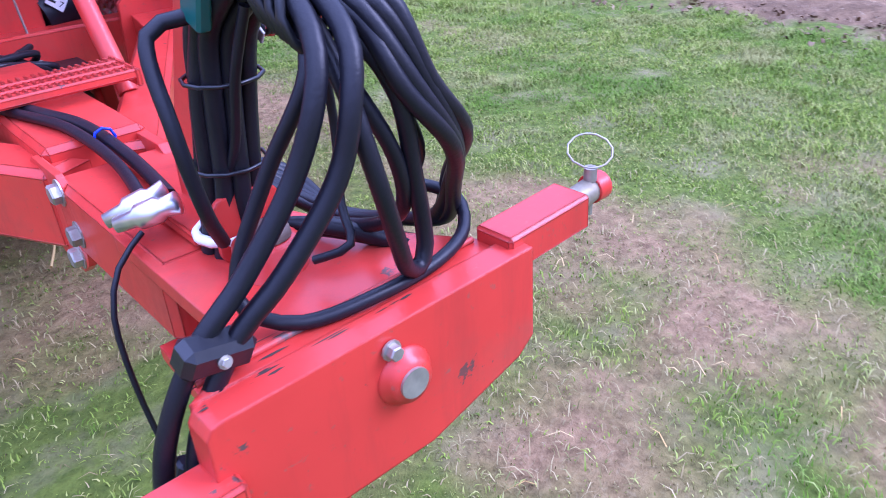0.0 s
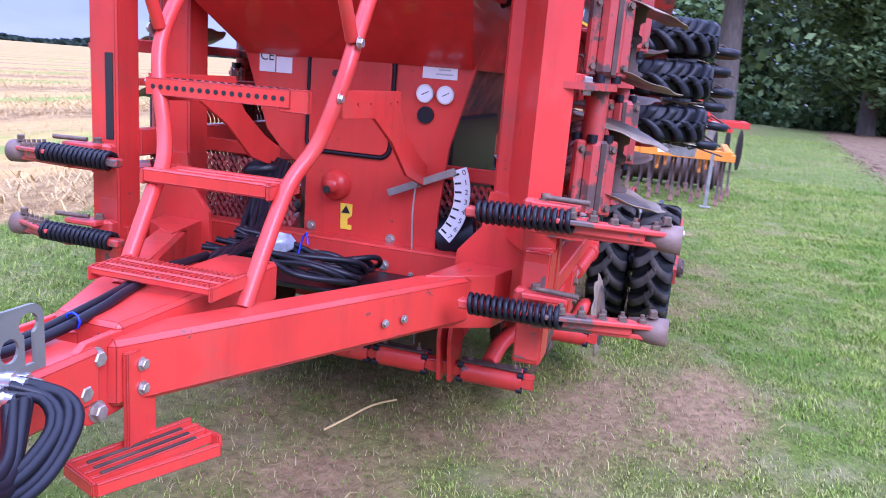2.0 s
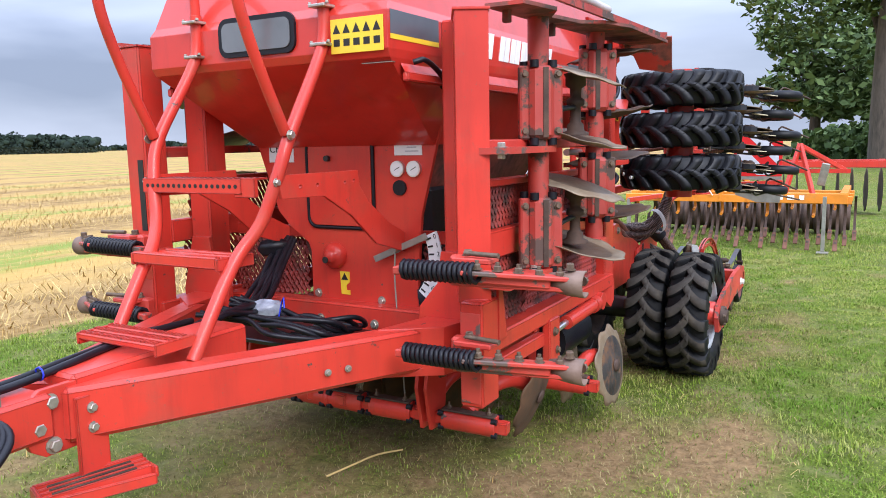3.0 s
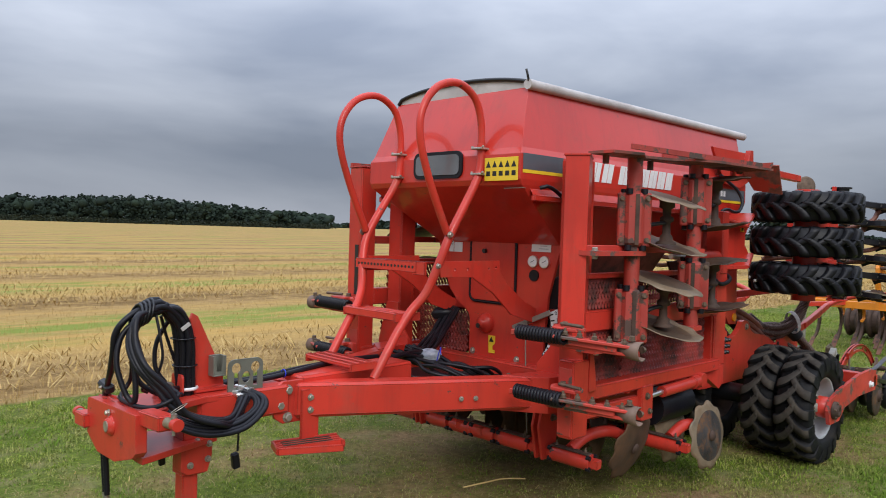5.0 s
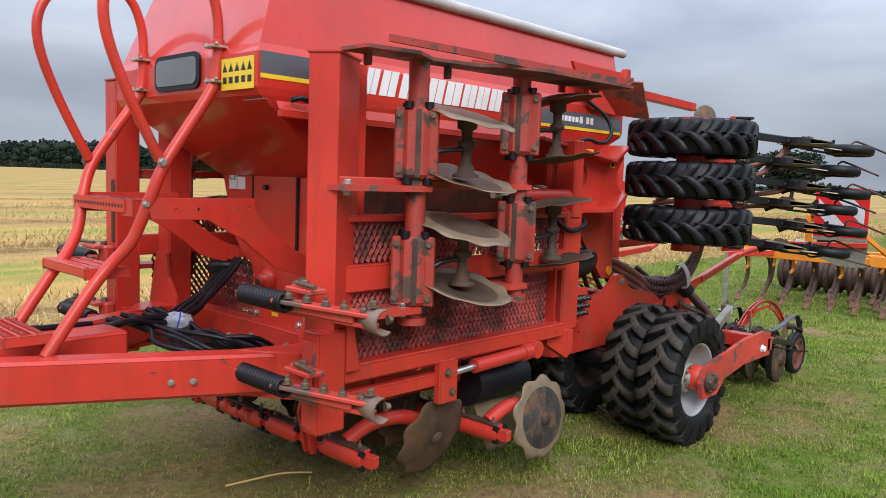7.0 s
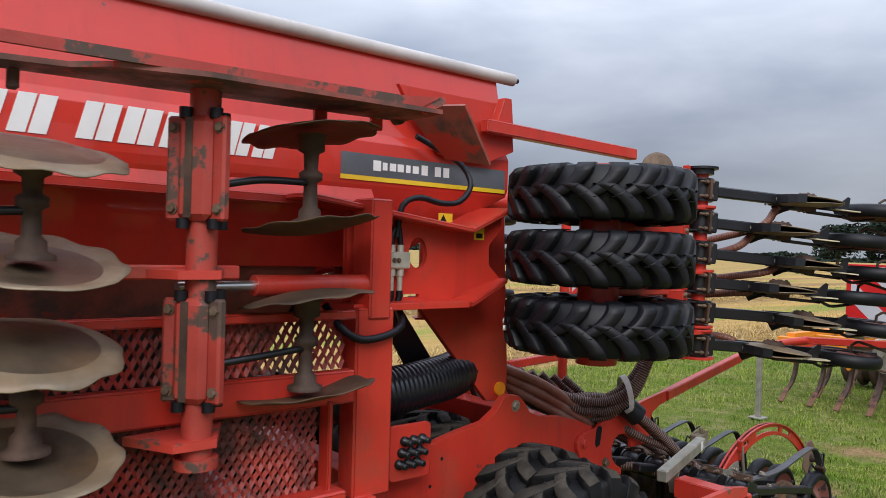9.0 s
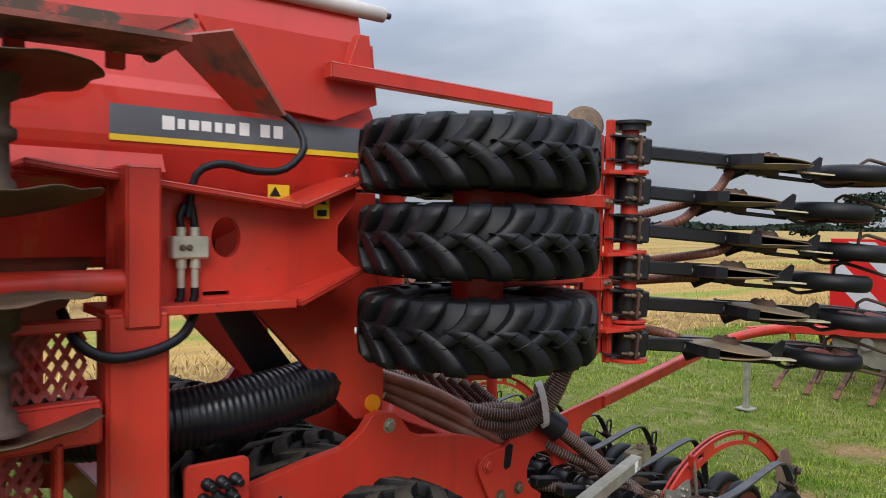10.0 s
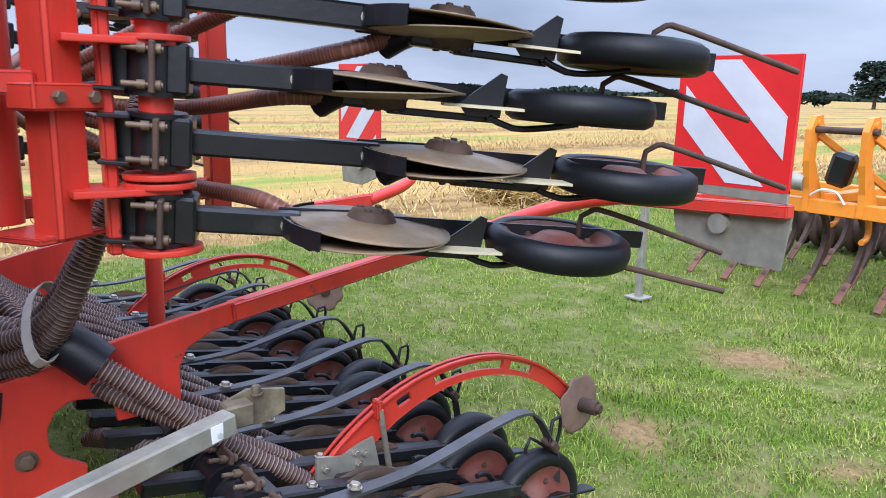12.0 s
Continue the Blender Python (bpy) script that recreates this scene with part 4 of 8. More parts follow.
for y, z in ((0.825, 0.774), (0.782, 0.706), (0.825, 0.645)):
    s.bolt((0.138, y, z), (1, 0, 0), 0.019, 0.016)
    s.bolt((-0.072, y - 0.03, z + 0.01), (-1, 0, 0), 0.019, 0.016)
P("bolt", s, ZINC, "", drawbar)
for sd in (1, -1):
    s = Shape()
    flip = lambda q: q if sd > 0 else q.mirrored(MID)
    s.bar((0.10, 0.88, 0.72), (0.665, 2.06, 0.70), 0.115, 0.165, ch=0.014)
    s.prism([(0.55, 1.88), (0.76, 2.02), (0.80, 2.2), (0.62, 2.2)], "z", 0.60, 0.79)
    b = P("drawbar_beam", flip(s), RED, "red box-section drawbar beam")
    s = Shape()
    for yy in (1.628, 1.70):
        xx = 0.10 + (yy - 0.88) * (0.565 / 1.18)
        s.bolt((xx + 0.064, yy - 0.02, 0.694), (0.9, -0.43, 0), 0.010, 0.008)
    P("bolt", flip(s), ZINC, "", b)
s = Shape()
s.bar((0.04, 0.90, 0.765), (0.04, 1.62, 0.765), 0.20, 0.13, ch=0.012)
P("centre_beam", s, RED)
# foot step under the drawbar
s = Shape()
s.box((0.175, 0.925, 0.65), (0.016, 0.10, 0.25), ch=0.003)
hang = P("step_hanger", s, RED, "red bolted step hanger")
s = Shape()
for z in (0.735, 0.675):
    s.bolt((0.184, 0.924, z), (1, 0, 0), 0.013, 0.010)
P("bolt", s, ZINC, "", hang)
s = Shape()
c = [(0.095, 0.775), (0.225, 1.055), (0.345, 1.005), (0.215, 0.73)]
for a, b in zip(c, c[1:] + c[:1]):
    s.bar((*a, 0.515), (*b, 0.535 if b[1] > 0.9 else 0.515), 0.014, 0.034, ch=0.004)
P("foot_step", s, RED, "red open foot step", hang)
for f in (0.26, 0.5, 0.74):
    p0 = Vector((0.095 + 0.12 * f, 0.775 - 0.045 * f, 0.515))
    p1 = Vector((0.225 + 0.12 * f, 1.055 - 0.05 * f, 0.535))
    s = Shape().bar(p0, p1, 0.012, 0.028)
    P("tread_bar", s, RED, "worn tread bar", hang)
    s = Shape().bar(p0.lerp(p1, 0.1) + Vector((0, 0, 0.0155)), p0.lerp(p1, 0.85) + Vector((0, 0, 0.0155)), 0.010, 0.003, ch=0)
    P("worn_edge", s, RUST, "worn dark tread edge", hang)
# parking stand
s = Shape()
s.box((0.10, 0.36, 0.59), (0.10, 0.11, 0.24), ch=0.005)
s.prism([(0.29, 0.60), (0.29, 0.50), (0.32, 0.48), (0.41, 0.48), (0.43, 0.55), (0.43, 0.62)], "x", 0.10, 0.165)
stand = P("parking_stand", s, RED, "red telescopic parking stand")
s = Shape().box((0.105, 0.345, 0.28), (0.07, 0.07, 0.46), ch=0.004)
s.box((0.105, 0.345, 0.025), (0.2, 0.2, 0.02), ch=0.004)
P("stand_leg", s, RED, "", stand)
s = Shape()
for y, z in ((0.36, 0.62), (0.33, 0.52), (0.41, 0.535), (0.415, 0.60)):
    s.bolt((0.166, y, z), (1, 0, 0), 0.011, 0.012)
P("bolt", s, ZINC, "", stand)

# hose tower
s = Shape()
s.prism([(0.39, 0.80), (0.535, 0.80), (0.53, 0.88), (0.405, 1.14), (0.38, 1.155), (0.37, 1.13)], "x", 0.044, 0.060)
s.box((0.04, 0.46, 0.815), (0.10, 0.16, 0.02), ch=0.004)
tower = P("hose_tower", s, RED, "red upright hose carrier plate")
s = Shape()
s.box((0.093, 0.457, 0.92), (0.05, 0.006, 0.09), ch=0.002)
s.box((0.093, 0.512, 0.92), (0.05, 0.006, 0.09), ch=0.002)
s.box((0.066, 0.485, 0.92), (0.006, 0.055, 0.09), ch=0.002)
s.prism([(0.460, 0.875), (0.509, 0.875), (0.509, 0.965), (0.500, 0.965), (0.493, 0.895), (0.472, 0.895), (0.466, 0.965), (0.460, 0.965)], "x", 0.110, 0.116)
s.box((0.093, 0.485, 0.878), (0.05, 0.055, 0.006), ch=0.002)
P("document_box", s, HOLDER, "grey sheet-metal box", tower)
outer = rounded(0.515, 0.735, 0.69, 0.945, 0.03)
keyhole = lambda yc: [(yc + 0.024 * math.cos(t), 0.905 + 0.024 * math.sin(t)) for t in np.linspace(radians(-60), radians(240), 12)] + [(yc - 0.012, 0.82), (yc + 0.012, 0.82)]
mid = [(0.605 + 0.022 * math.cos(t), 0.862 + 0.026 * math.sin(t)) for t in np.linspace(0, 6.283, 13)[:-1]]
s = Shape().prism_holes(outer, [keyhole(0.556), keyhole(0.652), mid], "x", 0.128, 0.136)
holder = P("coupling_holder", s, HOLDER, "grey coupling holder plate with keyhole slots")

# hydraulic hoses: a tied bundle that rises along the tower and spreads from its top
rr = random.Random(4)
WRAP = Vector((0.082, 0.147, 1.172))  # where ties gather the arch of hoses


def hose(pts, r, label="black hydraulic hose", jig=0.006):
    q = [(x + rr.uniform(-jig, jig), y + rr.uniform(-jig, jig), z + rr.uniform(-jig, jig)) for x, y, z in pts]
    P("hydraulic_hose", Shape().tube(q, r, n=10, step=0.02), HOSE, label)


for i in range(8):
    a = i * 0.785
    ox, oy = 0.034 * math.cos(a), 0.032 * math.sin(a)
    hose([(0.04 + ox, 0.365 + oy * 0.8, 0.80), (0.05 + ox, 0.355 + oy, 0.90), (0.058 + ox, 0.345 + oy, 1.02), (0.064 + ox, 0.325 + oy, 1.11), (0.070 + ox, 0.275 + oy * 0.8, 1.172 + oy * 0.4), (0.077 + ox, 0.21, 1.195 - oy * 0.8), (WRAP.x + ox, WRAP.y - 0.01, WRAP.z - oy * 0.8)], 0.0135, jig=0.004)
for i in range(4):  # from the ties round to the coil beside the neck
    o = 0.015 * i
    hose([(0.065 + o, 0.24, 1.20), (0.078 + o, 0.16, 1.185), (0.115 + o * 0.8, 0.10, 1.145 + o * 0.3), (0.150 + o, 0.062 + o * 0.5, 1.07), (0.208 + o, 0.075 + o * 0.5, 0.975), (0.262 + o * 0.8, 0.125 + o, 0.89), (0.30 + o * 0.5, 0.20 + o, 0.80 - o * 0.4), (0.315 + o * 0.4, 0.33 + o, 0.745 - o * 0.5), (0.27 + o * 0.5, 0.46, 0.735 - o * 0.5), (0.20, 0.54 + o, 0.785)], 0.0118)
for i in range(2):  # forward, through the clamp and down
    o = 0.034 * i
    hose([(0.050 + o * 0.5, 0.24 - o * 0.2, 1.205), (0.058 + o * 0.6, 0.16 - o * 0.3, 1.19), (0.050 + o * 0.8, 0.092 - o * 0.5, 1.143), (0.026 + o, 0.066 - o * 0.6, 1.085), (-0.010 + o * 1.2, 0.074 - o * 0.7, 1.0), (-0.078 + o * 1.2, 0.088 - o * 0.6, 0.908), (-0.145 + o * 1.15, 0.096 - o * 0.4, 0.84), (-0.198 + o, 0.104 - o * 0.4, 0.74), (-0.214 + o * 0.9, 0.106 - o * 0.3, 0.64), (-0.21 + o * 0.7, 0.112, 0.52), (-0.20 + o * 0.6, 0.12, 0.35)], 0.0125, "black hydraulic hose hanging from the clamp", 0.001)
# one cable loop lying along the plate edge
hose([(0.075, 0.17, 1.17), (0.05, 0.11, 1.10), (0.0, 0.14, 0.99), (-0.05, 0.16, 0.88), (-0.06, 0.14, 0.835), (-0.01, 0.10, 0.812), (0.09, 0.085, 0.811), (0.20, 0.095, 0.813), (0.275, 0.125, 0.82), (0.305, 0.17, 0.845), (0.28, 0.22, 0.86), (0.24, 0.20, 0.88), (0.20, 0.12, 0.97), (0.13, 0.10, 1.10)], 0.0095, jig=0.002)
# tight drop loop
hose([(0.085, 0.17, 1.17), (0.068, 0.075, 1.09), (0.08, 0.045, 0.98), (0.112, 0.06, 0.88), (0.135, 0.075, 0.835), (0.16, 0.085, 0.82), (0.175, 0.09, 0.85), (0.165, 0.085, 0.95), (0.14, 0.08, 1.07), (0.095, 0.14, 1.165)], 0.0115, jig=0.002)
hose([(0.075, 0.16, 1.16), (0.095, 0.115, 1.09), (0.135, 0.09, 0.99), (0.16, 0.11, 0.90), (0.17, 0.20, 0.84), (0.14, 0.30, 0.82)], 0.0105, jig=0.002)
hose([(0.10, 0.20, 1.165), (0.125, 0.205, 1.08), (0.135, 0.21, 0.98), (0.125, 0.185, 0.90), (0.10, 0.15, 0.86), (0.06, 0.18, 0.83)], 0.006)
hose([(0.06, 0.24, 1.15), (0.05, 0.27, 1.06), (0.04, 0.30, 0.97), (0.02, 0.34, 0.88), (0.0, 0.38, 0.83)], 0.007)
hose([(0.03, 0.30, 1.14), (-0.035, 0.32, 1.12), (-0.05, 0.27, 1.02), (-0.03, 0.26, 0.92), (0.0, 0.30, 0.84)], 0.010)
s = Shape().box((-0.125, 0.088, 0.84), (0.088, 0.040, 0.042), Euler((0.35, 0.25, 0.1)), 0.010)
cl = P("hose_clamp", s, BLACK, "black plastic double hose clamp")
s = Shape().bolt((-0.125, 0.066, 0.838), (0, -1, 0.2), 0.006, 0.005)
P("bolt", s, ZINC, "", cl)
s = Shape().cyl((-0.195, 0.12, 0.36), (-0.19, 0.13, 0.22), 0.014, n=12)
s.cyl((-0.192, 0.125, 0.26), (-0.191, 0.126, 0.24), 0.02, n=10)
P("hose_coupling", s, ZINC, "plated hose coupling")
for k in range(4):  # ties wound round the arch
    c = WRAP + Vector((0.002 * k, 0.022 - 0.016 * k, 0.006 - 0.007 * k))
    s = Shape().tube([c + Vector((0.054 * math.cos(a), 0.014 * math.sin(a), 0.052 * math.sin(a))) for a in np.linspace(0, 6.28, 13)[:-1]], 0.0062, n=6, closed=True)
    P("cable_tie", s, BLACK)
for z, y, x in ((0.93, 0.352, 0.052), (1.05, 0.338, 0.06)):
    s = Shape().tube([(x + 0.053 * math.cos(a), y + 0.051 * math.sin(a), z) for a in np.linspace(0, 6.28, 13)[:-1]], 0.003, n=6, closed=True)
    P("cable_tie", s, BLACK)
s = Shape().box((0.110, 0.325, 1.105), (0.004, 0.045, 0.018), Euler((0.6, 0, 0)), 0.001)
P("tag", s, TARP, "white paper tag")
s = Shape().box((0.022, 0.285, 1.16), (0.02, 0.045, 0.07), Euler((0.4, 0, 0)), 0.004)
P("green_cover", s, GREEN, "green plastic cover")
s = Shape().tube([(0.042 + 0.052 * math.cos(a), 0.362 + 0.046 * math.sin(a), 0.828) for a in np.linspace(0, 6.28, 13)[:-1]], 0.008, n=6, closed=True)
P("strap", s, WHITE, "white strap round the hoses")
# loops at the coupling holder
for i in range(4):
    o = 0.011 * i
    hose([(0.165, 0.565 + o, 0.80 + 0.008 * (i % 2)), (0.215 + o, 0.60 + o, 0.785), (0.265 + o, 0.57 + o, 0.745), (0.29 + o, 0.46 + o, 0.715 - o), (0.30 + o * 0.8, 0.33, 0.72 - o), (0.285 + o * 0.5, 0.24 - o, 0.75 - o * 0.6), (0.22, 0.20 - o * 0.5, 0.79), (0.13, 0.24, 0.83 + o * 0.3), (0.06, 0.33, 0.835)], 0.0112, "black coiled hydraulic hose", 0.003)
hose([(0.17, 0.58, 0.80), (0.215, 0.56, 0.76), (0.23, 0.52, 0.70), (0.20, 0.46, 0.66), (0.12, 0.40, 0.665), (0.06, 0.36, 0.70)], 0.006, "thin black cable loop", 0.002)
for i, (y, z) in enumerate(((0.545, 0.795), (0.575, 0.815), (0.61, 0.80), (0.565, 0.77))):
    s = Shape().cyl((0.10, y, z), (0.185, y + 0.02, z - 0.008), 0.013, n=12)
    s.cyl((0.135, y, z), (0.165, y + 0.01, z), 0.018, n=6)
    P("hose_coupling", s, CHROME, "bright plated quick coupling")
for x, y, z, dx, dy in ((-0.04, 0.45, 0.85, 0.06, -0.04), (-0.04, 0.49, 0.85, 0.06, -0.02)):
    s = Shape().lathe([(0.0, -0.052), (0.012, -0.052), (0.014, -0.022), (0.020, -0.015), (0.020, 0.015), (0.015, 0.022), (0.018, 0.045), (0.0, 0.048)], (x, y, z), (dx, dy, 0.02), 14)
    P("hose_coupling", s, CHROME, "bright plated quick coupling")
s = Shape().cyl((0.15, 0.595, 0.785), (0.165, 0.60, 0.783), 0.016, n=10)
P("coupling_cap", s, GREEN, "green coupling cap")
s = Shape().tube([(0.12, 0.53, 0.73), (0.13, 0.56, 0.69), (0.135, 0.57, 0.64), (0.13, 0.575, 0.59), (0.135, 0.57, 0.53)], 0.005, n=6)
s.box((0.135, 0.56, 0.49), (0.028, 0.035, 0.075), Euler((0.2, 0.1, 0)), 0.006)
P("lighting_plug", s, HOSE, "black hanging cable with plug")
s = Shape().tube([(-0.06, 0.44, 0.83), (-0.11, 0.42, 0.80), (-0.14, 0.40, 0.74), (-0.145, 0.38, 0.64), (-0.14, 0.35, 0.54), (-0.13, 0.34, 0.50)], 0.0045, n=6)
s.box((-0.13, 0.34, 0.475), (0.024, 0.03, 0.06), Euler((0.2, 0.3, 0)), 0.006)
P("lighting_plug", s, HOSE, "black hanging cable with plug")
s = Shape().tube([(0.03, 0.55, 0.82), (0.05, 0.75, 0.822), (0.04, 0.95, 0.838), (0.0, 1.10, 0.842), (-0.05, 1.30, 0.842), (-0.09, 1.56, 0.83)], 0.013)
P("cable_loom", s, HOSE, "black cable loom along the drawbar")
s = Shape().tube([(-0.01, 0.55, 0.82), (0.02, 0.75, 0.826), (0.01, 0.95, 0.842), (-0.03, 1.12, 0.842), (-0.08, 1.30, 0.842), (-0.10, 1.55, 0.82)], 0.011)
P("cable_loom", s, HOSE)
s = Shape().tube([(0.045 + 0.02 * math.cos(a), 0.86, 0.835 + 0.02 * math.sin(a)) for a in np.linspace(0, 6.28, 9)[:-1]], 0.003, n=5, closed=True)
P("blue_tie", s, BLUE, "blue cable tie")
# loose hoses and wrapped parts lying behind the ladder
for i in range(7):
    s = Shape()
    q = random.Random(50 + i)
    j = lambda a: q.uniform(-a, a)
    s.tube([(-0.10 + 0.012 * i, 1.55, 0.80 + j(.01)), (-0.13 + 0.016 * i, 1.70, 0.81 + 0.004 * i), (-0.18 + 0.02 * i, 1.87, 0.80 + j(.03)), (-0.28 + 0.02 * i, 2.08, 0.83 + j(.03)), (-0.36 + 0.018 * i, 2.28, 0.93 + j(.03)), (-0.40 + 0.02 * i, 2.40, 1.02 + j(.03))], 0.012 + 0.003 * (i % 2), n=8)
    P("hydraulic_hose", s, HOSE, "black cable running up behind the ladder")
for i in range(10):
    q = random.Random(90 + i)
    j = lambda a: q.uniform(-a, a)
    y0 = 1.76 + 0.03 * i
    s = Shape().tube([(-0.16 + j(.03), y0 - 0.1, 0.84 + j(.02)), (-0.02, y0 + j(.05), 0.79 + j(.03)), (0.12 + j(.03), y0 + j(.05), 0.76 + j(.03)), (0.25 + j(.03), y0 + 0.1 + j(.05), 0.73 + j(.03)), (0.20, y0 + 0.25, 0.68), (0.05, y0 + 0.2, 0.70)], 0.011, n=7)
    P("cable", s, HOSE, "black cable in a loose tangle")
for i in range(2):
    s = Shape()
    s.lathe([(0.01, -0.08), (0.035, -0.06), (0.045, -0.01), (0.04, 0.03), (0.028, 0.065), (0.006, 0.08)], ((-0.06, 1.93, 0.80), (-0.36, 2.34, 1.0))[i], (0.75, 0.5, 0.1), 22, wave=lambda j, r: 1 + 0.20 * math.sin(j * 44) * math.sin(j * 13 + r * 90))
    P("plastic_wrap", s, (PLASTICBAG, HOSE)[i], ("parts wrapped in crumpled clear plastic", "black plastic wrap")[i])
s = Shape().tube([(0.08, 1.86, 0.80), (0.09, 1.87, 0.86), (0.11, 1.86, 0.88), (0.12, 1.85, 0.84)], 0.0035, n=5)
P("blue_tie", s, BLUE, "blue cable tie")
s = Shape().box((0.0, 2.15, 0.64), (0.9, 0.36, 0.02))
P("floor_plate", s, BLACK)

# ladder
ladder = P("ladder", Shape().box((0.038, 1.285, 0.85), (0.38, 0.02, 0.03)), RED, "red tubular access ladder with looped handrails")
for k in range(3):  # bottom tread of three serrated bars
    s = Shape().box((0.038, 1.140 + 0.055 * k, 0.866), (0.385, 0.030, 0.024), ch=0.006)
    for i in range(24):
        s.box((-0.145 + 0.0159 * i, 1.140 + 0.055 * k, 0.880), (0.007, 0.020, 0.006), ch=0.001)
    P("tread_bar", s, RED, "red serrated tread bar", ladder)
for x in (-0.152, 0.228):
    s = Shape().box((x, 1.205, 0.858), (0.012, 0.165, 0.040), ch=0.003)
    P("tread_end", s, RED, "", ladder)
rail_r = [(0.205, 1.26, 0.79), (0.215, 1.42, 1.02), (0.225, 1.50, 1.12), (0.27, 1.57, 1.22), (0.32, 1.62, 1.38), (0.34, 1.68, 1.53), (0.335, 1.86, 1.80), (0.335, 1.90, 1.90), (0.335, 1.905, 2.03),
          (0.335, 1.895, 2.15), (0.335, 1.84, 2.27), (0.335, 1.71, 2.33), (0.335, 1.56, 2.29), (0.335, 1.46, 2.17), (0.335, 1.445, 2.02), (0.335, 1.52, 1.80), (0.34, 1.655, 1.53)]
for sd in (1, -1):
    s = Shape().tube([(x * sd + max(0.0, 1.45 - z) * 0.055, y, z) for x, y, z in rail_r[:9]], 0.024, n=12)
    P("rail", s, RED, "", ladder)
    s = Shape().tube([(x * sd * 0.999, y, z) for x, y, z in rail_r[8:]], 0.0205, n=12)
    P("handrail_loop", s, RED, "", ladder)
    s = Shape()
    for z in (1.86, 2.0):
        s.cut().box((0.335 * sd, 1.895, z), (0.075, 0.07, 0.012), ch=0.003)
        s.bolt((0.375 * sd, 1.875, z + 0.006), (0, 0, 1), 0.006, 0.006)
        s.bolt((0.295 * sd, 1.875, z + 0.006), (0, 0, 1), 0.006, 0.006)
    P("rail_clamp", s, ZINC, "plated rail clamp", ladder)
    s = Shape().bolt((0.365 * sd, 1.65, 1.525), (sd, 0, 0), 0.014, 0.012)
    s.bolt((0.335 * sd, 1.60, 1.36), (sd, 0, 0), 0.012, 0.01)
    P("bolt", s, ZINC, "", ladder)
    plate = [(1.60, 1.385), (1.62, 1.30), (1.86, 1.295), (2.03, 1.205), (2.20, 1.07), (2.42, 1.005), (2.42, 1.095), (2.30, 1.15), (2.15, 1.25), (2.09, 1.32), (2.08, 1.385)]
    holes = [[(yh + 0.008 * math.cos(t), zh + 0.008 * math.sin(t)) for t in np.linspace(0, 6.283, 9)[:-1]] for yh, zh in ((1.72, 1.34), (1.82, 1.34), (1.99, 1.34), (2.05, 1.345))]
    s = Shape().prism_holes(plate, holes, "x", 0.335 * sd - 0.006, 0.335 * sd + 0.006)
    P("ladder_bracket", s, RED, "curved red ladder bracket", ladder)


def slatted_step(x0, x1, y, z, name):
    s = Shape()
    for k in range(4):
        s.bar((x0, y - 0.075 + 0.048 * k, z), (x1, y - 0.075 + 0.048 * k, z), 0.026, 0.03 if k else 0.045, ch=0.006)
    s.bar((x0, y - 0.09, z - 0.005), (x0, y + 0.09, z - 0.005), 0.014, 0.045)
    s.bar((x1, y - 0.09, z - 0.005), (x1, y + 0.09, z - 0.005), 0.014, 0.045)
    P(name, s, RED, "", ladder)


slatted_step(-0.215, 0.215, 1.50, 1.09, "step")
s = Shape()
s.box((-0.08, 1.59, 1.345), (0.52, 0.012, 0.055), ch=0.002)
s.box((-0.08, 1.66, 1.368), (0.52, 0.14, 0.008), ch=0.002)
s.box((0.19, 1.60, 1.34), (0.10, 0.02, 0.07), ch=0.002)
P("step", s, RED, "red perforated top step", ladder)
# black discs on the solid step, painted dark of its holes
s = Shape()
for k in range(17):
    s.cyl((-0.31 + 0.029 * k, 1.5825, 1.345), (-0.31 + 0.029 * k, 1.5838, 1.345), 0.008, n=10)
    for q in range(3):
        s.cyl((-0.31 + 0.029 * k, 1.62 + 0.04 * q, 1.3722), (-0.31 + 0.029 * k, 1.62 + 0.04 * q, 1.3732), 0.008, n=8)
tagged(P("painted_perforation", s, INK, "", ladder), kind="stuff")

# hopper
HX, HXT = 0.615, 0.53
s = Shape()


def loop_at(x, y0, y1, z):
    return [(-x, y0, z), (x, y0, z), (x, y1, z), (-x, y1, z)]


lv = [loop_at(0.50, 2.42, 4.0, 1.48), loop_at(0.615, 1.92, 4.62, 1.80), loop_at(0.62, 1.905, 4.63, 1.83), loop_at(0.62, 1.905, 4.63, 1.965), loop_at(0.605, 1.925, 4.625, 2.0), loop_at(0.535, 2.05, 4.62, 2.335), loop_at(0.52, 2.06, 4.61, 2.345)]
verts = [p for l in lv for p in l]
faces = [(3, 2, 1, 0)]
for k in range(len(lv) - 1):
    for i in range(4):
        faces.append((k * 4 + i, k * 4 + (i + 1) % 4, k * 4 + 4 + (i + 1) % 4, k * 4 + 4 + i))
n = (len(lv) - 1) * 4
faces.append((n, n + 1, n + 2, n + 3))
s.add(verts, faces)
hopper = P("hopper", s, SHEETRED, "red sheet-steel seed hopper with sloping upper walls")
# funnel below the belt and the front plate
s = Shape()
lv = [loop_at(0.20, 2.5, 3.55, 0.72), loop_at(0.29, 2.46, 3.6, 1.10), loop_at(0.49, 2.45, 3.75, 1.5)]
verts = [p for l in lv for p in l]
faces = []
for k in range(2):
    for i in range(4):
        faces.append((k * 4 + i, k * 4 + (i + 1) % 4, k * 4 + 4 + (i + 1) % 4, k * 4 + 4 + i))
s.add(verts, faces)
P("hopper_funnel", s, SCUFFED)
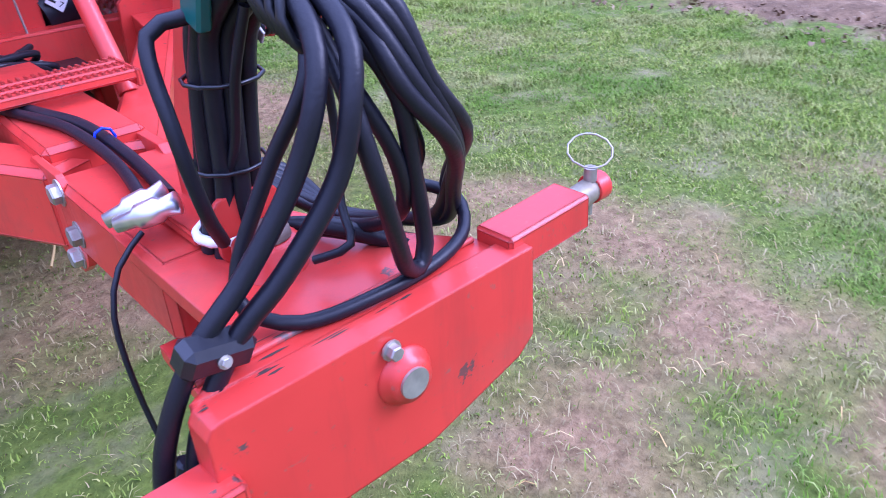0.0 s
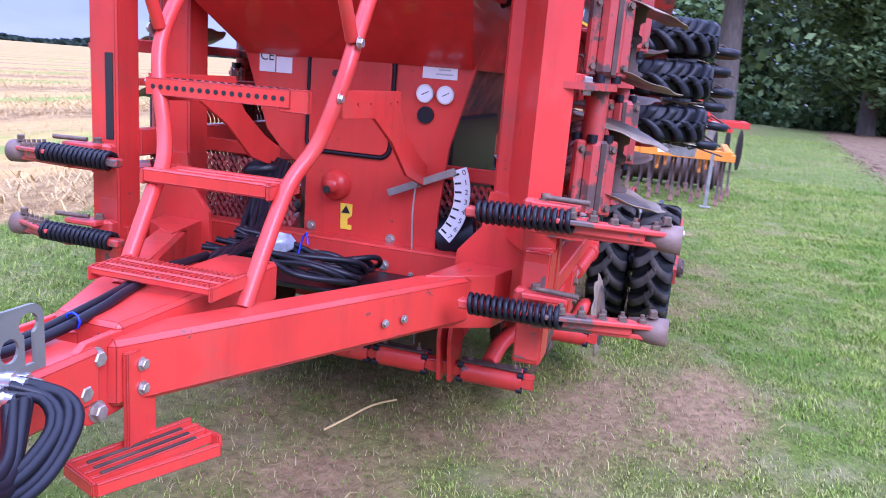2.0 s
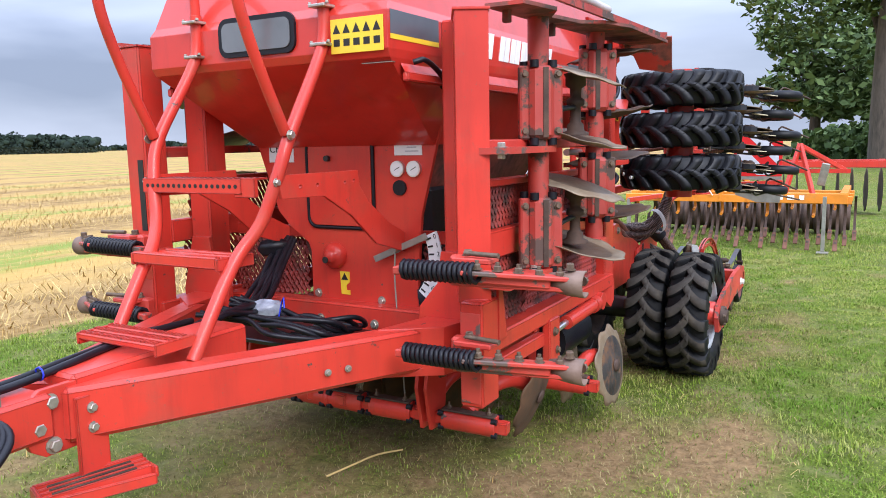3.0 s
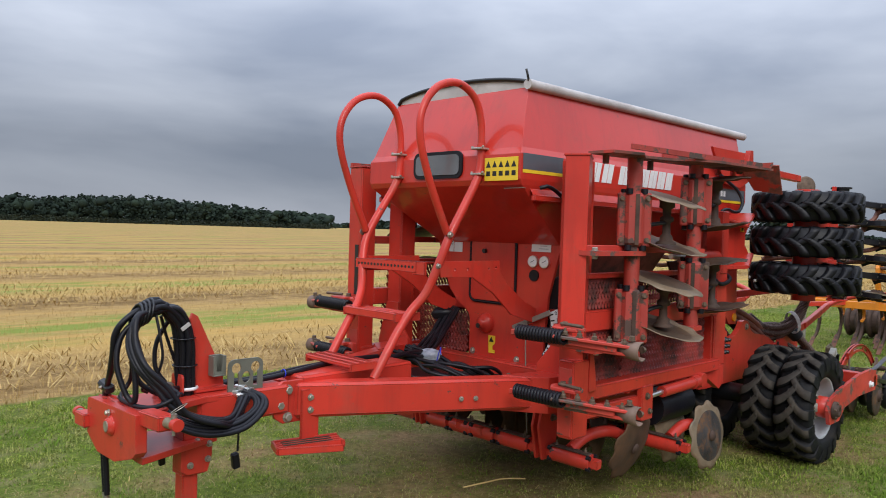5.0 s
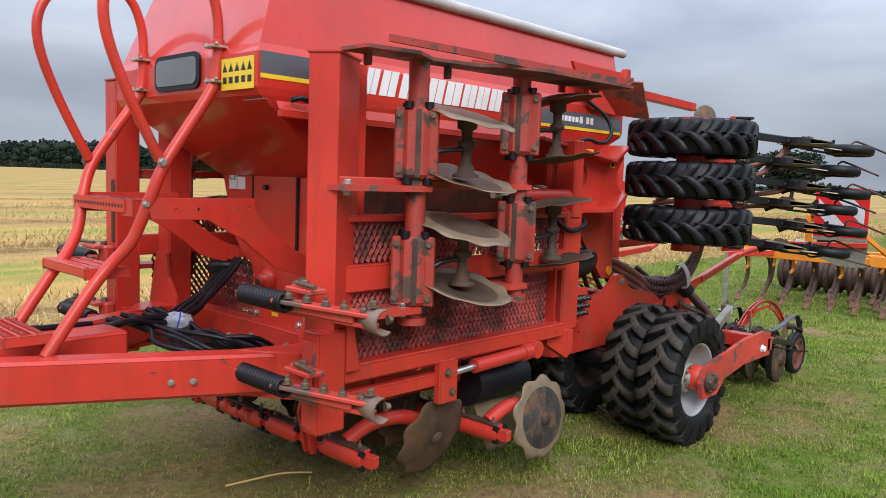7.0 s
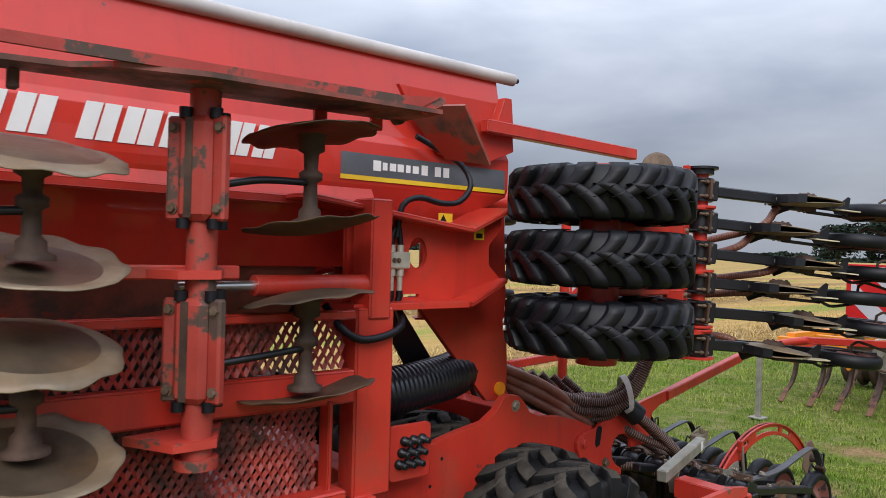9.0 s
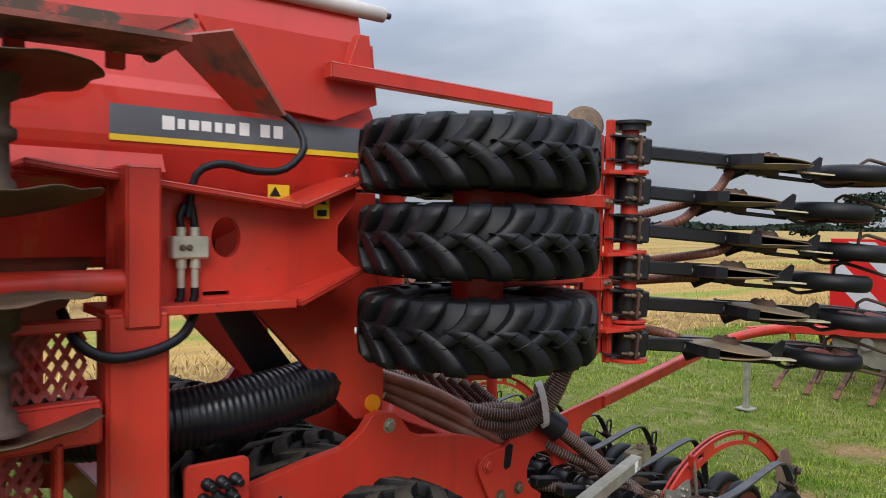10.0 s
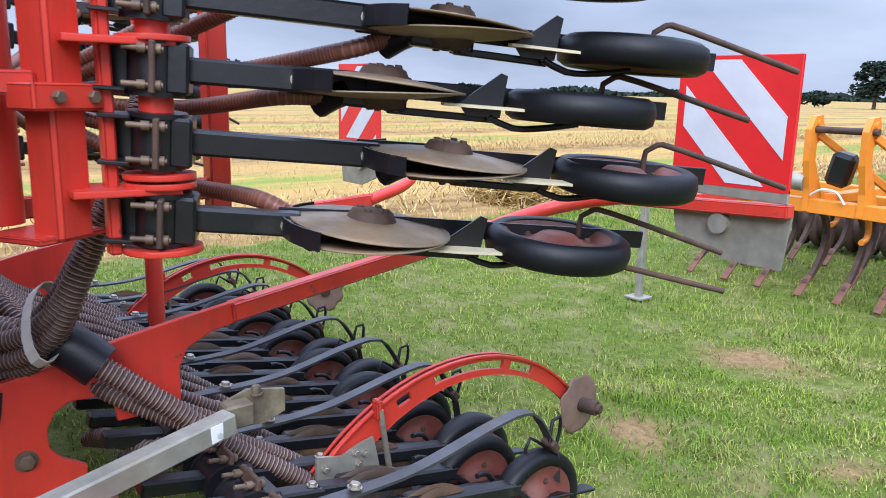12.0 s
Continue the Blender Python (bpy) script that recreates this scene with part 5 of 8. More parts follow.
s = Shape().prism([(-0.205, 0.74), (0.40, 0.74), (0.40, 0.90), (0.425, 1.17), (0.53, 1.56), (-0.54, 1.56), (-0.40, 1.17), (-0.325, 1.09), (-0.22, 1.02), (-0.205, 0.98)], "y", 2.43, 2.45)
front = P("front_plate", s, RED, "red metering front plate")
s = Shape()
door = rounded(-0.205, 1.10, 0.175, 1.515, 0.045)
s.prism(rounded(-0.195, 1.11, 0.165, 1.505, 0.04), "y", 2.420, 2.43)
fd = P("service_door", s, RED, "red service door with black rubber seal", front)
s = Shape().tube([(x, 2.425, z) for x, z in door], 0.009, n=6, step=0.03, closed=True)
P("door_seal", s, HOSE, "black rubber door seal", fd)
s = Shape().cyl((-0.075, 2.42, 1.425), (-0.075, 2.40, 1.425), 0.014, n=12)
P("door_knob", s, BLACK, "", fd)
for gx0 in (0.312, 0.397):
    s = Shape().cyl((gx0, 2.43, 1.376), (gx0, 2.412, 1.376), 0.036, n=20)
    g = P("pressure_gauge", s, CHROME, "round pressure gauge with white face", front)
    s = Shape().cyl((gx0, 2.4118, 1.376), (gx0, 2.4108, 1.376), 0.030, n=20)
    P("gauge_face", s, WHITE, "", g)
    s = Shape().bar((gx0 - 0.012, 2.4102, 1.37), (gx0 + 0.016, 2.4102, 1.385), 0.003, 0.001, up=(0, 1, 0), ch=0)
    P("needle", s, INK, "", g)
s = Shape().cyl((0.318, 2.43, 1.292), (0.318, 2.418, 1.292), 0.034, n=20)
P("rubber_plug", s, HOSE, "round black rubber plug", front)
s = Shape().box((0.365, 2.427, 1.478), (0.145, 0.004, 0.085), ch=0.001)
lab = P("type_plate", s, WHITE, "white type plate with unreadable print", front)
s = Shape()
for k in range(4):
    s.box((0.385, 2.4243, 1.505 - 0.017 * k), (0.05 + 0.02 * (k % 2), 0.001, 0.005), ch=0)
s.cyl((0.318, 2.4248, 1.49), (0.318, 2.4240, 1.49), 0.008)
P("print_bars", s, GREYPRINT, "", lab)
s = Shape().box((-0.405, 2.427, 1.455), (0.075, 0.004, 0.095), ch=0.001)
ce = P("conformity_sticker", s, WHITE, "white conformity sticker", front)
lettering("conformity_mark", "CE", 0.055, facing_front(-0.405, 2.4245, 1.472), INK, ce)
s = Shape().box((-0.325, 2.4275, 1.44), (0.075, 0.003, 0.065), ch=0.001)
P("blank_sticker", s, WHITE, "", front)
s = Shape().prism([(-0.03, 0.78), (0.02, 0.78), (0.02, 0.80), (0.0, 0.80), (0.0, 0.825), (0.02, 0.84), (0.02, 0.89), (-0.035, 0.89)], "y", 2.426, 2.43)
ys = P("warning_sticker", s, YELLOW, "yellow warning sticker", front)
s = Shape().prism([(-0.028, 0.85), (0.012, 0.85), (-0.008, 0.883)], "y", 2.4245, 2.426)
P("warning_mark", s, INK, "", ys)
s = Shape()
s.lathe([(0.065, 0.0), (0.062, 0.02), (0.05, 0.035), (0.03, 0.045), (0.03, 0.06), (0.0, 0.06)], (-0.06, 2.43, 0.965), (0, -1, 0), 20)
P("calibration_boss", s, RED, "", front)
# black disc on the boss end stands for a dark hole
s = Shape().cyl((-0.075, 2.372, 0.95), (-0.075, 2.366, 0.95), 0.016, n=14)
P("painted_boss_hole", s, INK, "", front)
# quadrant scale
s = Shape()
pts_o = [(0.235 + 0.30 * math.cos(a), 0.985 + 0.30 * math.sin(a)) for a in np.linspace(radians(24), radians(-40), 12)]
pts_i = [(0.235 + 0.235 * math.cos(a), 0.985 + 0.235 * math.sin(a)) for a in np.linspace(radians(-40), radians(24), 12)]
s.prism(pts_o + pts_i, "y", 2.408, 2.416)
scale_plate = P("quadrant_scale", s, WHITE, "white quadrant scale numbered 0 to 7")
s = Shape()
for k in range(8):
    a = radians(20 - 8 * k)
    s.cut().bar((0.235 + 0.238 * math.cos(a), 2.4068, 0.985 + 0.238 * math.sin(a)), (0.235 + 0.265 * math.cos(a), 2.4068, 0.985 + 0.265 * math.sin(a)), 0.008, 0.001, up=(0, 1, 0), ch=0)
    lettering("scale_number", str(k), 0.03, facing_front(0.235 + 0.285 * math.cos(a), 2.4072, 0.985 + 0.285 * math.sin(a), 20 - 8 * k), INK, scale_plate)
P("scale_marks", s, INK, "", scale_plate)
s = Shape().bar((0.19, 2.395, 0.965), (0.47, 2.395, 1.085), 0.03, 0.008, up=(0, 1, 0))
s.bolt((0.315, 2.39, 1.02), (0, -1, 0), 0.014, 0.02)
P("scale_lever", s, GALV, "grey depth lever")
s = Shape().tube([(0.315, 2.38, 1.03), (0.31, 2.375, 0.9), (0.32, 2.37, 0.75), (0.33, 2.36, 0.62), (0.36, 2.34, 0.5), (0.37, 2.34, 0.36)], 0.004, n=6)
P("pull_cord", s, GALV, "thin grey pull cord")
s = Shape().cyl((0.40, 2.50, 0.78), (0.55, 2.52, 0.82), 0.09, n=20)
P("rubber_boot", s, HOSE)
# transverse frame under the plate
s = Shape().bar((-0.72, 2.40, 0.665), (0.72, 2.40, 0.665), 0.10, 0.175, up=(0, 0, 1), ch=0.01)
cross = P("cross_frame", s, RED, "red bolted cross frame")
s = Shape()
for x in (-0.10, 0.02, 0.21, 0.33, -0.3):
    s.bolt((x, 2.35, 0.672 if x in (0.21, -0.10) else 0.65), (0, -1, 0), 0.017 if x in (0.21, -0.10) else 0.008, 0.012)
for x, z in ((-0.17, 0.775), (0.20, 0.766)):
    s.bolt((x, 2.429, z), (0, -1, 0), 0.016, 0.012)
P("bolt", s, ZINC, "", cross)
# window, stickers and strip on the hopper
s = Shape().prism(rounded(-0.20, 1.845, 0.20, 2.0, 0.045), "y", 1.893, 1.906)
P("window_seal", s, HOSE, "black rubber window seal", hopper)
s = Shape().prism(rounded(-0.178, 1.865, 0.178, 1.98, 0.03), "y", 1.889, 1.894)
P("window", s, GLASS, "dark sight window", hopper)
s = Shape().box((0.485, 1.902, 1.885), (0.235, 0.004, 0.125), ch=0.001)
wst = P("warning_sticker", s, YELLOW, "yellow pictogram warning sticker", hopper)
s = Shape()
for k in range(5):
    x = 0.395 + 0.045 * k
    s.prism([(x - 0.017, 1.895), (x + 0.017, 1.895), (x, 1.93)], "y", 1.8992, 1.9)
    s.box((x, 1.8996, 1.862), (0.028, 0.0008, 0.026), ch=0)
P("pictograms", s, INK, "", wst)
s = Shape().prism([(0.48, 1.935), (0.62, 1.935), (0.60, 1.99), (0.47, 1.97)], "z", 1.783, 1.786)
P("grey_label", s, GALV, "", hopper)
DX = 0.6205
for sd in (1, -1):
    s = Shape()
    s.cut().box((DX * sd, 2.095, 1.925), (0.003, 0.35, 0.085), ch=0)
    s.cut().box((DX * sd, 4.18, 1.875), (0.003, 0.86, 0.085), ch=0)
    st = P("grey_stripe", s, DECAL, "dark grey stripe decal", hopper)
    s = Shape()
    s.cut().box((DX * sd, 2.095, 1.873), (0.003, 0.35, 0.018), ch=0)
    s.cut().box((DX * sd, 4.18, 1.824), (0.003, 0.86, 0.018), ch=0)
    P("yellow_stripe", s, YELLOW, "", st)
# maker's lettering as plain slanted white blocks
for sd in (1, -1):
    for y, w in ((2.30, 0.125), (2.44, 0.075), (2.53, 0.10), (2.65, 0.11), (2.83, 0.11), (2.95, 0.115), (3.075, 0.10), (3.18, 0.095), (3.285, 0.095), (3.39, 0.085)):
        lean = lambda f, z: (y + w * f + 0.26 * (z - 1.862), z)
        for f0, f1 in ((0.0, 0.44), (0.50, 0.94)):
            s = Shape().prism([lean(f0, 1.858), lean(f1, 1.858), lean(f1, 1.972), lean(f0, 1.972)], "x", DX * sd, (DX + 0.0025) * sd)
            P("name_block", s, WHITE, "plain white slanted bar", hopper)
for k, w in enumerate((0.036, 0.022, 0.03, 0.03, 0.022, 0.03)):
    y = 3.90 + 0.038 * k
    s = Shape().box((DX + 0.0022, y + 0.014, 1.876), (0.0012, w, 0.04 if k == 0 else 0.03), ch=0)
    P("model_block", s, WHITE, "", hopper)
for y in (4.15, 4.22, 4.265):
    s = Shape().box((DX + 0.0022, y, 1.878), (0.0012, 0.032, 0.04), ch=0)
    P("model_block", s, WHITE, "", hopper)
# cover roll, rim and lid
s = Shape().cyl((0.545, 2.03, 2.352), (0.545, 4.72, 2.352), 0.028, n=16)
roll = P("cover_roll", s, TARP, "rolled pale tarpaulin along the hopper rim")
s = Shape().cyl((0.545, 4.72, 2.352), (0.545, 4.75, 2.352), 0.012, n=10)
s.tube([(0.545, 2.04, 2.36), (0.55, 2.02, 2.40), (0.54, 2.02, 2.43)], 0.007, n=6)
P("roll_axle", s, BLACK, "", roll)
s = Shape()
arc = [(-0.53, 2.335), (-0.50, 2.365), (-0.30, 2.40), (0.0, 2.415), (0.30, 2.40), (0.52, 2.365), (0.54, 2.335)]
s.prism(arc, "y", 2.055, 4.63)
P("hopper_cover", s, TARP, "pale stretched hopper tarpaulin")
s = Shape().tube([(x, 2.05, z + 0.006) for x, z in arc], 0.012, n=8)
P("cover_seam", s, BLACK)
s = Shape()
s.tube([(0.628, 2.06, 1.79), (0.66, 2.08, 1.80), (0.665, 2.16, 1.775), (0.66, 2.26, 1.72), (0.628, 2.28, 1.71)], 0.011, n=8)
P("grab_handle", s, HOSE, "black grab handle", hopper)
# lower belt flange on the sides
for sd in (1, -1):
    s = Shape().bar((0.63 * sd, 2.0, 1.735), (0.66 * sd, 3.85, 1.715), 0.03, 0.035)
    s.add([(0.60 * sd, 2.0, 1.80), (0.60 * sd, 3.9, 1.80), (0.64 * sd, 3.9, 1.73), (0.64 * sd, 2.0, 1.73)], [(0, 1, 2, 3) if sd < 0 else (3, 2, 1, 0)])
    P("hopper_flange", s, RED)


# black box added between the side guards, stands for the shade inside
s = Shape().box((0.05, 2.93, 0.98), (0.70, 0.80, 0.66), ch=0.04)
P("dark_fill_box", s, BLACK, "black box added to darken the space behind the guards")

# side frames with expanded mesh
def mesh_panel(y0, y1, z0, z1, x, strand=0.0062, cw=0.031, chh=0.042):
    s = Shape()
    ny, nz = int((y1 - y0) / cw), int((z1 - z0) / chh)
    cw2, ch2 = (y1 - y0) / ny, (z1 - z0) / nz
    for i in range(nz):
        for j in range(ny):
            yc, zc = y0 + (j + 0.5) * cw2, z0 + (i + 0.5) * ch2
            for sy in (-1, 1):
                for sz in (-1, 1):
                    a, b = Vector((x, yc + sy * cw2 / 2, zc)), Vector((x + 0.006, yc, zc + sz * ch2 / 2))
                    n2 = Vector((0, -(b - a).z, (b - a).y)).normalized() * strand
                    o = Vector((0.0045 * sy, 0, 0))
                    v = [a - n2 - o, b - n2 - o, b + n2 + o, a + n2 + o]
                    s.add(v, [(0, 1, 2, 3)])
    return s


for sd in (1, -1):
    flip = lambda q: q if sd > 0 else q.mirrored(MID)
    s = Shape()
    s.box((0.89, 2.80, 0.722), (0.10, 1.62, 0.075), ch=0.008)
    s.box((0.87, 2.87, 1.09), (0.05, 1.58, 0.11), ch=0.006)
    s.box((0.875, 3.56, 0.90), (0.06, 0.018, 0.30), ch=0.004)
    s.box((0.87, 2.87, 1.33), (0.04, 1.58, 0.03), ch=0.004)
    sf = P("side_frame", flip(s), RED, "red side frame around the guards")
    P("mesh_guard", flip(mesh_panel(2.16, 3.53, 0.76, 1.035, 0.86)), MESHRED, "red expanded-metal guard", sf)
    P("mesh_guard", flip(mesh_panel(2.20, 3.63, 1.15, 1.315, 0.855)), MESHRED, "", sf)
    s = Shape()
    s.box((0.75, 2.235, 1.27), (0.13, 0.13, 1.36), ch=0.008)
    s.prism([(0.56, 0.60), (0.86, 0.60), (0.865, 0.80), (0.79, 1.06), (0.68, 1.06), (0.66, 0.93), (0.575, 0.83)], "y", 2.15, 2.17)
    P("chassis_upright", flip(s), RED)
    # transverse guards behind the ladder
    s = mesh_panel(-0.80, -0.30, 0.74, 1.02, 0.0)
    s.v = [(y, 2.52 - x, z) for x, y, z in s.v]
    P("mesh_guard", s if sd < 0 else s.mirrored(MID), MESHRED, "red expanded-metal guard", sf)
    s = Shape()
    s.cut().box((-0.57, 2.53, 1.06), (0.56, 0.03, 0.06))
    s.cut().box((-0.57, 2.53, 0.70), (0.56, 0.03, 0.06))
    P("guard_frame", s if sd < 0 else s.mirrored(MID), RED, "", sf)
    # rear post and wing hinge bracket
    s = Shape()
    s.box((0.82, 3.755, 1.02), (0.10, 0.16, 0.66), ch=0.008)
    s.prism([(3.50, 0.70), (3.755, 0.70), (3.755, 0.58), (3.70, 0.545), (3.52, 0.64)], "x", 0.86, 0.90)
    s.box((0.82, 3.765, 1.52), (0.12, 0.09, 0.42), ch=0.006)
    P("rear_post", flip(s), RED, "red rear frame post")
    s = Shape()
    web = [(3.72, 1.36), (3.72, 1.70), (4.24, 1.628), (4.50, 1.72), (4.50, 1.66), (4.43, 1.58), (4.43, 1.50), (4.50, 1.44), (4.28, 1.36)]
    s.prism_holes(web, [[(4.05 + 0.045 * math.cos(t), 1.543 + 0.06 * math.sin(t)) for t in np.linspace(0, 6.283, 19)[:-1]], [(3.98 + q, 1.372 + r) for q, r in ((0, 0), (0.08, 0), (0.08, 0.012), (0, 0.012))]], "x", 0.70, 0.72)
    s.bar((0.725, 3.50, 1.728), (0.725, 4.245, 1.638), 0.21, 0.020)
    s.bar((0.72, 4.238, 1.636), (0.655, 4.52, 1.738), 0.19, 0.020)
    s.prism([(0.62, 3.68), (0.84, 3.68), (0.84, 4.22), (0.72, 4.30), (0.62, 4.32)], "z", 1.335, 1.36)
    s.bar((0.79, 4.22, 1.345), (0.70, 4.50, 1.435), 0.11, 0.022)
    br = P("wing_bracket", flip(s), RED, "red folding wing bracket")
    s = Shape()
    s.box((0.742, 3.930, 1.514), (0.044, 0.106, 0.064), ch=0.005)
    vb = P("valve_block", flip(s), VALVE, "pale grey hydraulic valve block", br)
    s = Shape()
    for y in (3.905, 3.925):
        s.bolt((0.764, y, 1.514), (1, 0, 0), 0.007, 0.006)
    P("bolt", flip(s), OLDBOLT, "", vb)
    for y in (3.908, 3.948):
        s = Shape().cyl((0.742, y, 1.485), (0.742, y, 1.455), 0.016, n=6)
        s.cyl((0.742, y, 1.455), (0.742, y, 1.395), 0.011, n=10)
        P("fitting", flip(s), VALVE, "grey screwed hose fitting", vb)
        s = Shape().tube([(0.742, y, 1.40), (0.742, y, 1.375), (0.740, y - 0.006, 1.358)], 0.0125, n=8)
        P("hose_end", flip(s), HOSE, "", vb)
        s = Shape().cyl((0.742, y, 1.543), (0.742, y, 1.572), 0.014, n=6)
        P("fitting", flip(s), VALVE, "", vb)
        s = Shape().tube([(0.742, y, 1.57), (0.742, y - 0.004, 1.60), (0.740, (y + 3.93) / 2, 1.635)], 0.0115, n=8)
        P("hose_end", flip(s), HOSE, "", vb)
    s = Shape().tube([(0.74, 3.93, 1.60), (0.745, 3.95, 1.72), (0.76, 4.02, 1.755), (0.76, 4.12, 1.74), (0.76, 4.22, 1.75), (0.75, 4.29, 1.82), (0.72, 4.27, 1.90), (0.70, 4.18, 1.95), (0.69, 4.05, 2.0)], 0.012, n=8)
    P("hydraulic_hose", flip(s), HOSE, "", br)
    s = Shape().tube([(0.81, 3.585, 1.36), (0.875, 3.61, 1.285), (0.892, 3.68, 1.245), (0.892, 3.79, 1.255), (0.865, 3.87, 1.285), (0.74, 3.95, 1.325)], 0.014, n=8)
    P("hydraulic_hose", flip(s), HOSE, "", br)
    s = Shape().box((0.7215, 4.37, 1.64), (0.003, 0.055, 0.075), ch=0)
    wk = P("warning_sticker", flip(s), YELLOW, "yellow warning sticker with black triangle", br)
    s = Shape().prism([(4.352, 1.648), (4.388, 1.648), (4.37, 1.675)], "x", 0.7232, 0.7242)
    s2 = Shape().box((0.7238, 4.37, 1.62), (0.001, 0.035, 0.02), ch=0)
    P("warning_mark", flip(s), INK, "", br)
    P("warning_mark", flip(s2), INK, "", br)
    s = Shape().box((0.6225, 4.268, 1.655), (0.003, 0.075, 0.11), ch=0)
    wk = P("warning_sticker", flip(s), YELLOW, "yellow warning sticker with black triangle", br)
    s = Shape().prism([(4.235, 1.672), (4.275, 1.672), (4.255, 1.704)], "x", 0.6242, 0.6252)
    P("warning_mark", flip(s), INK, "", br)
    # folding cylinder
    s = Shape().cyl((0.85, 3.30, 1.43), (0.84, 3.73, 1.43), 0.034, n=16)
    cylr = P("folding_cylinder", flip(s), RED, "red hydraulic folding cylinder")
    s = Shape().cyl((0.87, 3.05, 1.43), (0.85, 3.30, 1.43), 0.016, n=12)
    P("piston_rod", flip(s), CHROME, "bright chrome piston rod", cylr)

# chassis side plates and rear frame
for sd in (1, -1):
    flip = lambda q: q if sd > 0 else q.mirrored(MID)
    s = Shape()
    s.prism([(3.70, 0.52), (3.74, 0.66), (4.02, 0.715), (4.15, 0.745), (4.37, 0.79), (4.51, 0.81), (4.585, 0.855), (4.625, 0.905), (4.665, 0.915), (4.72, 0.905), (4.755, 0.875), (4.795, 0.822), (4.86, 0.795), (5.03, 0.772), (5.15, 0.738), (5.24, 0.70), (5.34, 0.62), (5.36, 0.50), (5.0, 0.46), (4.05, 0.455), (3.95, 0.46)], "x", 0.60, 0.64)
    cp = P("chassis_plate", flip(s), RED, "broad red chassis side plate")
    s = Shape().bolt((0.64, 4.70, 0.862), (1, 0, 0), 0.020, 0.01)
    P("bolt", flip(s), ZINC, "", cp)
    # bolt holes as black discs: their dark is painted on the uncut plate
    s = Shape()
    for y, z in ((4.20, 0.66), (4.27, 0.69), (4.21, 0.585)):
        s.cut().cyl((0.6395, y, z), (0.6408, y, z), 0.008, n=10)
    P("painted_bolt_hole", flip(s), INK, "", cp)
    s = Shape().prism([(4.17, 1.36), (4.48, 1.36), (4.48, 1.70), (4.70, 1.70), (4.745, 1.0), (4.74, 0.87), (4.62, 0.875), (4.582, 0.914)], "x", 0.505, 0.535)
    P("chassis_gusset", flip(s), RED, "", cp)
    s = Shape().cyl((0.537, 4.692, 0.925), (0.548, 4.692, 0.925), 0.032, n=20)
    P("reflector", flip(s), AMBER, "round amber reflector", cp)
    notch = [(5.55, 0.555), (5.545, 0.600), (5.50, 0.632), (5.44, 0.635), (5.405, 0.615), (5.385, 0.575), (5.387, 0.525), (5.415, 0.490), (5.47, 0.455)]
    s = Shape().prism([(5.118, 0.605), (5.118, 0.635), (5.132, 0.660), (5.17, 0.676), (5.27, 0.692), (5.29, 0.712), (5.40, 0.728), (5.57, 0.770), (5.72, 0.797), (5.90, 0.826), (5.90, 0.768), (5.80, 0.748), (5.735, 0.715), (5.712, 0.665), (5.712, 0.555)] + notch + [(5.46, 0.36), (5.25, 0.36), (5.20, 0.44)], "x", 0.642, 0.662)
    rp = P("rear_link_plate", flip(s), RED, "red rear link plate with a rounded notch")
    s = Shape()
    s.bolt((0.662, 5.165, 0.630), (1, 0, 0), 0.022, 0.012)
    P("bolt", flip(s), RED, "", rp)
    for y, z in ((5.335, 0.508), (5.235, 0.495)):
        s = Shape().bolt((0.662, y, z), (1, 0, 0), 0.020, 0.014)
        P("bolt", flip(s), OLDBOLT, "dark rusty bolt", rp)
    s = Shape().prism([(5.283, 0.702), (5.300, 0.690), (5.293, 0.640), (5.286, 0.605), (5.262, 0.596), (5.250, 0.612), (5.256, 0.660), (5.262, 0.694)], "x", 0.662, 0.6645)
    P("paint_stain", flip(s), HOSE, "black rubbed patch", rp)
    s = Shape().bar((0.30, 5.33, 0.45), (0.645, 5.33, 0.45), 0.09, 0.09, up=(0, 0, 1))
    P("rear_stub", flip(s), RED, "", rp)
    s = Shape().prism(rounded(3.915, 0.68, 4.11, 0.89, 0.02), "x", 0.742, 0.756)
    vp = P("coupler_plate", flip(s), RED, "red plate with black hydraulic unions")
    s = Shape()
    for k in range(9):
        y, z = 3.955 + 0.042 * (k % 3) + 0.012 * (k // 3), 0.745 + 0.042 * (k // 3)
        s.cut().lathe([(0.019, 0.0), (0.019, 0.014), (0.012, 0.016), (0.012, 0.05), (0.008, 0.052)], (0.756, y, z), (1, 0, 0), 10)
    P("union", flip(s), BLACK, "", vp)
s = Shape().cut().bar((-0.62, 5.25, 0.62), (0.62, 5.25, 0.62), 0.14, 0.14, up=(0, 0, 1))
s.cut()
s.bar((-0.6, 3.9, 0.62), (0.6, 3.9, 0.62), 0.14, 0.14, up=(0, 0, 1))
P("rear_cross_frame", s, RED)
s = Shape().bar((-1.25, 5.73, 0.40), (1.25, 5.73, 0.40), 0.06, 0.06, up=(0, 0, 1))
P("coulter_bar", s, BLACK, "black square coulter bar")
s = Shape().box((0.0, 3.0, 0.56), (1.5, 1.1, 0.12), ch=0.01)
P("belly_frame", s, RED)
# black corrugated air duct
s = Shape().tube([(0.10, 3.50, 0.93), (0.36, 3.74, 0.94), (0.47, 4.05, 0.955), (0.48, 4.42, 0.995), (0.38, 4.62, 1.02)], 0.100, n=20, ribs=0.014, rib_step=0.020)
P("air_duct", s, DUCTBLACK, "thick black corrugated air duct")
s = Shape().prism([(4.14, 1.36), (4.27, 1.36), (4.62, 0.90), (4.44, 0.90)], "x", 0.24, 0.26)
P("duct_support", s, BLACK)


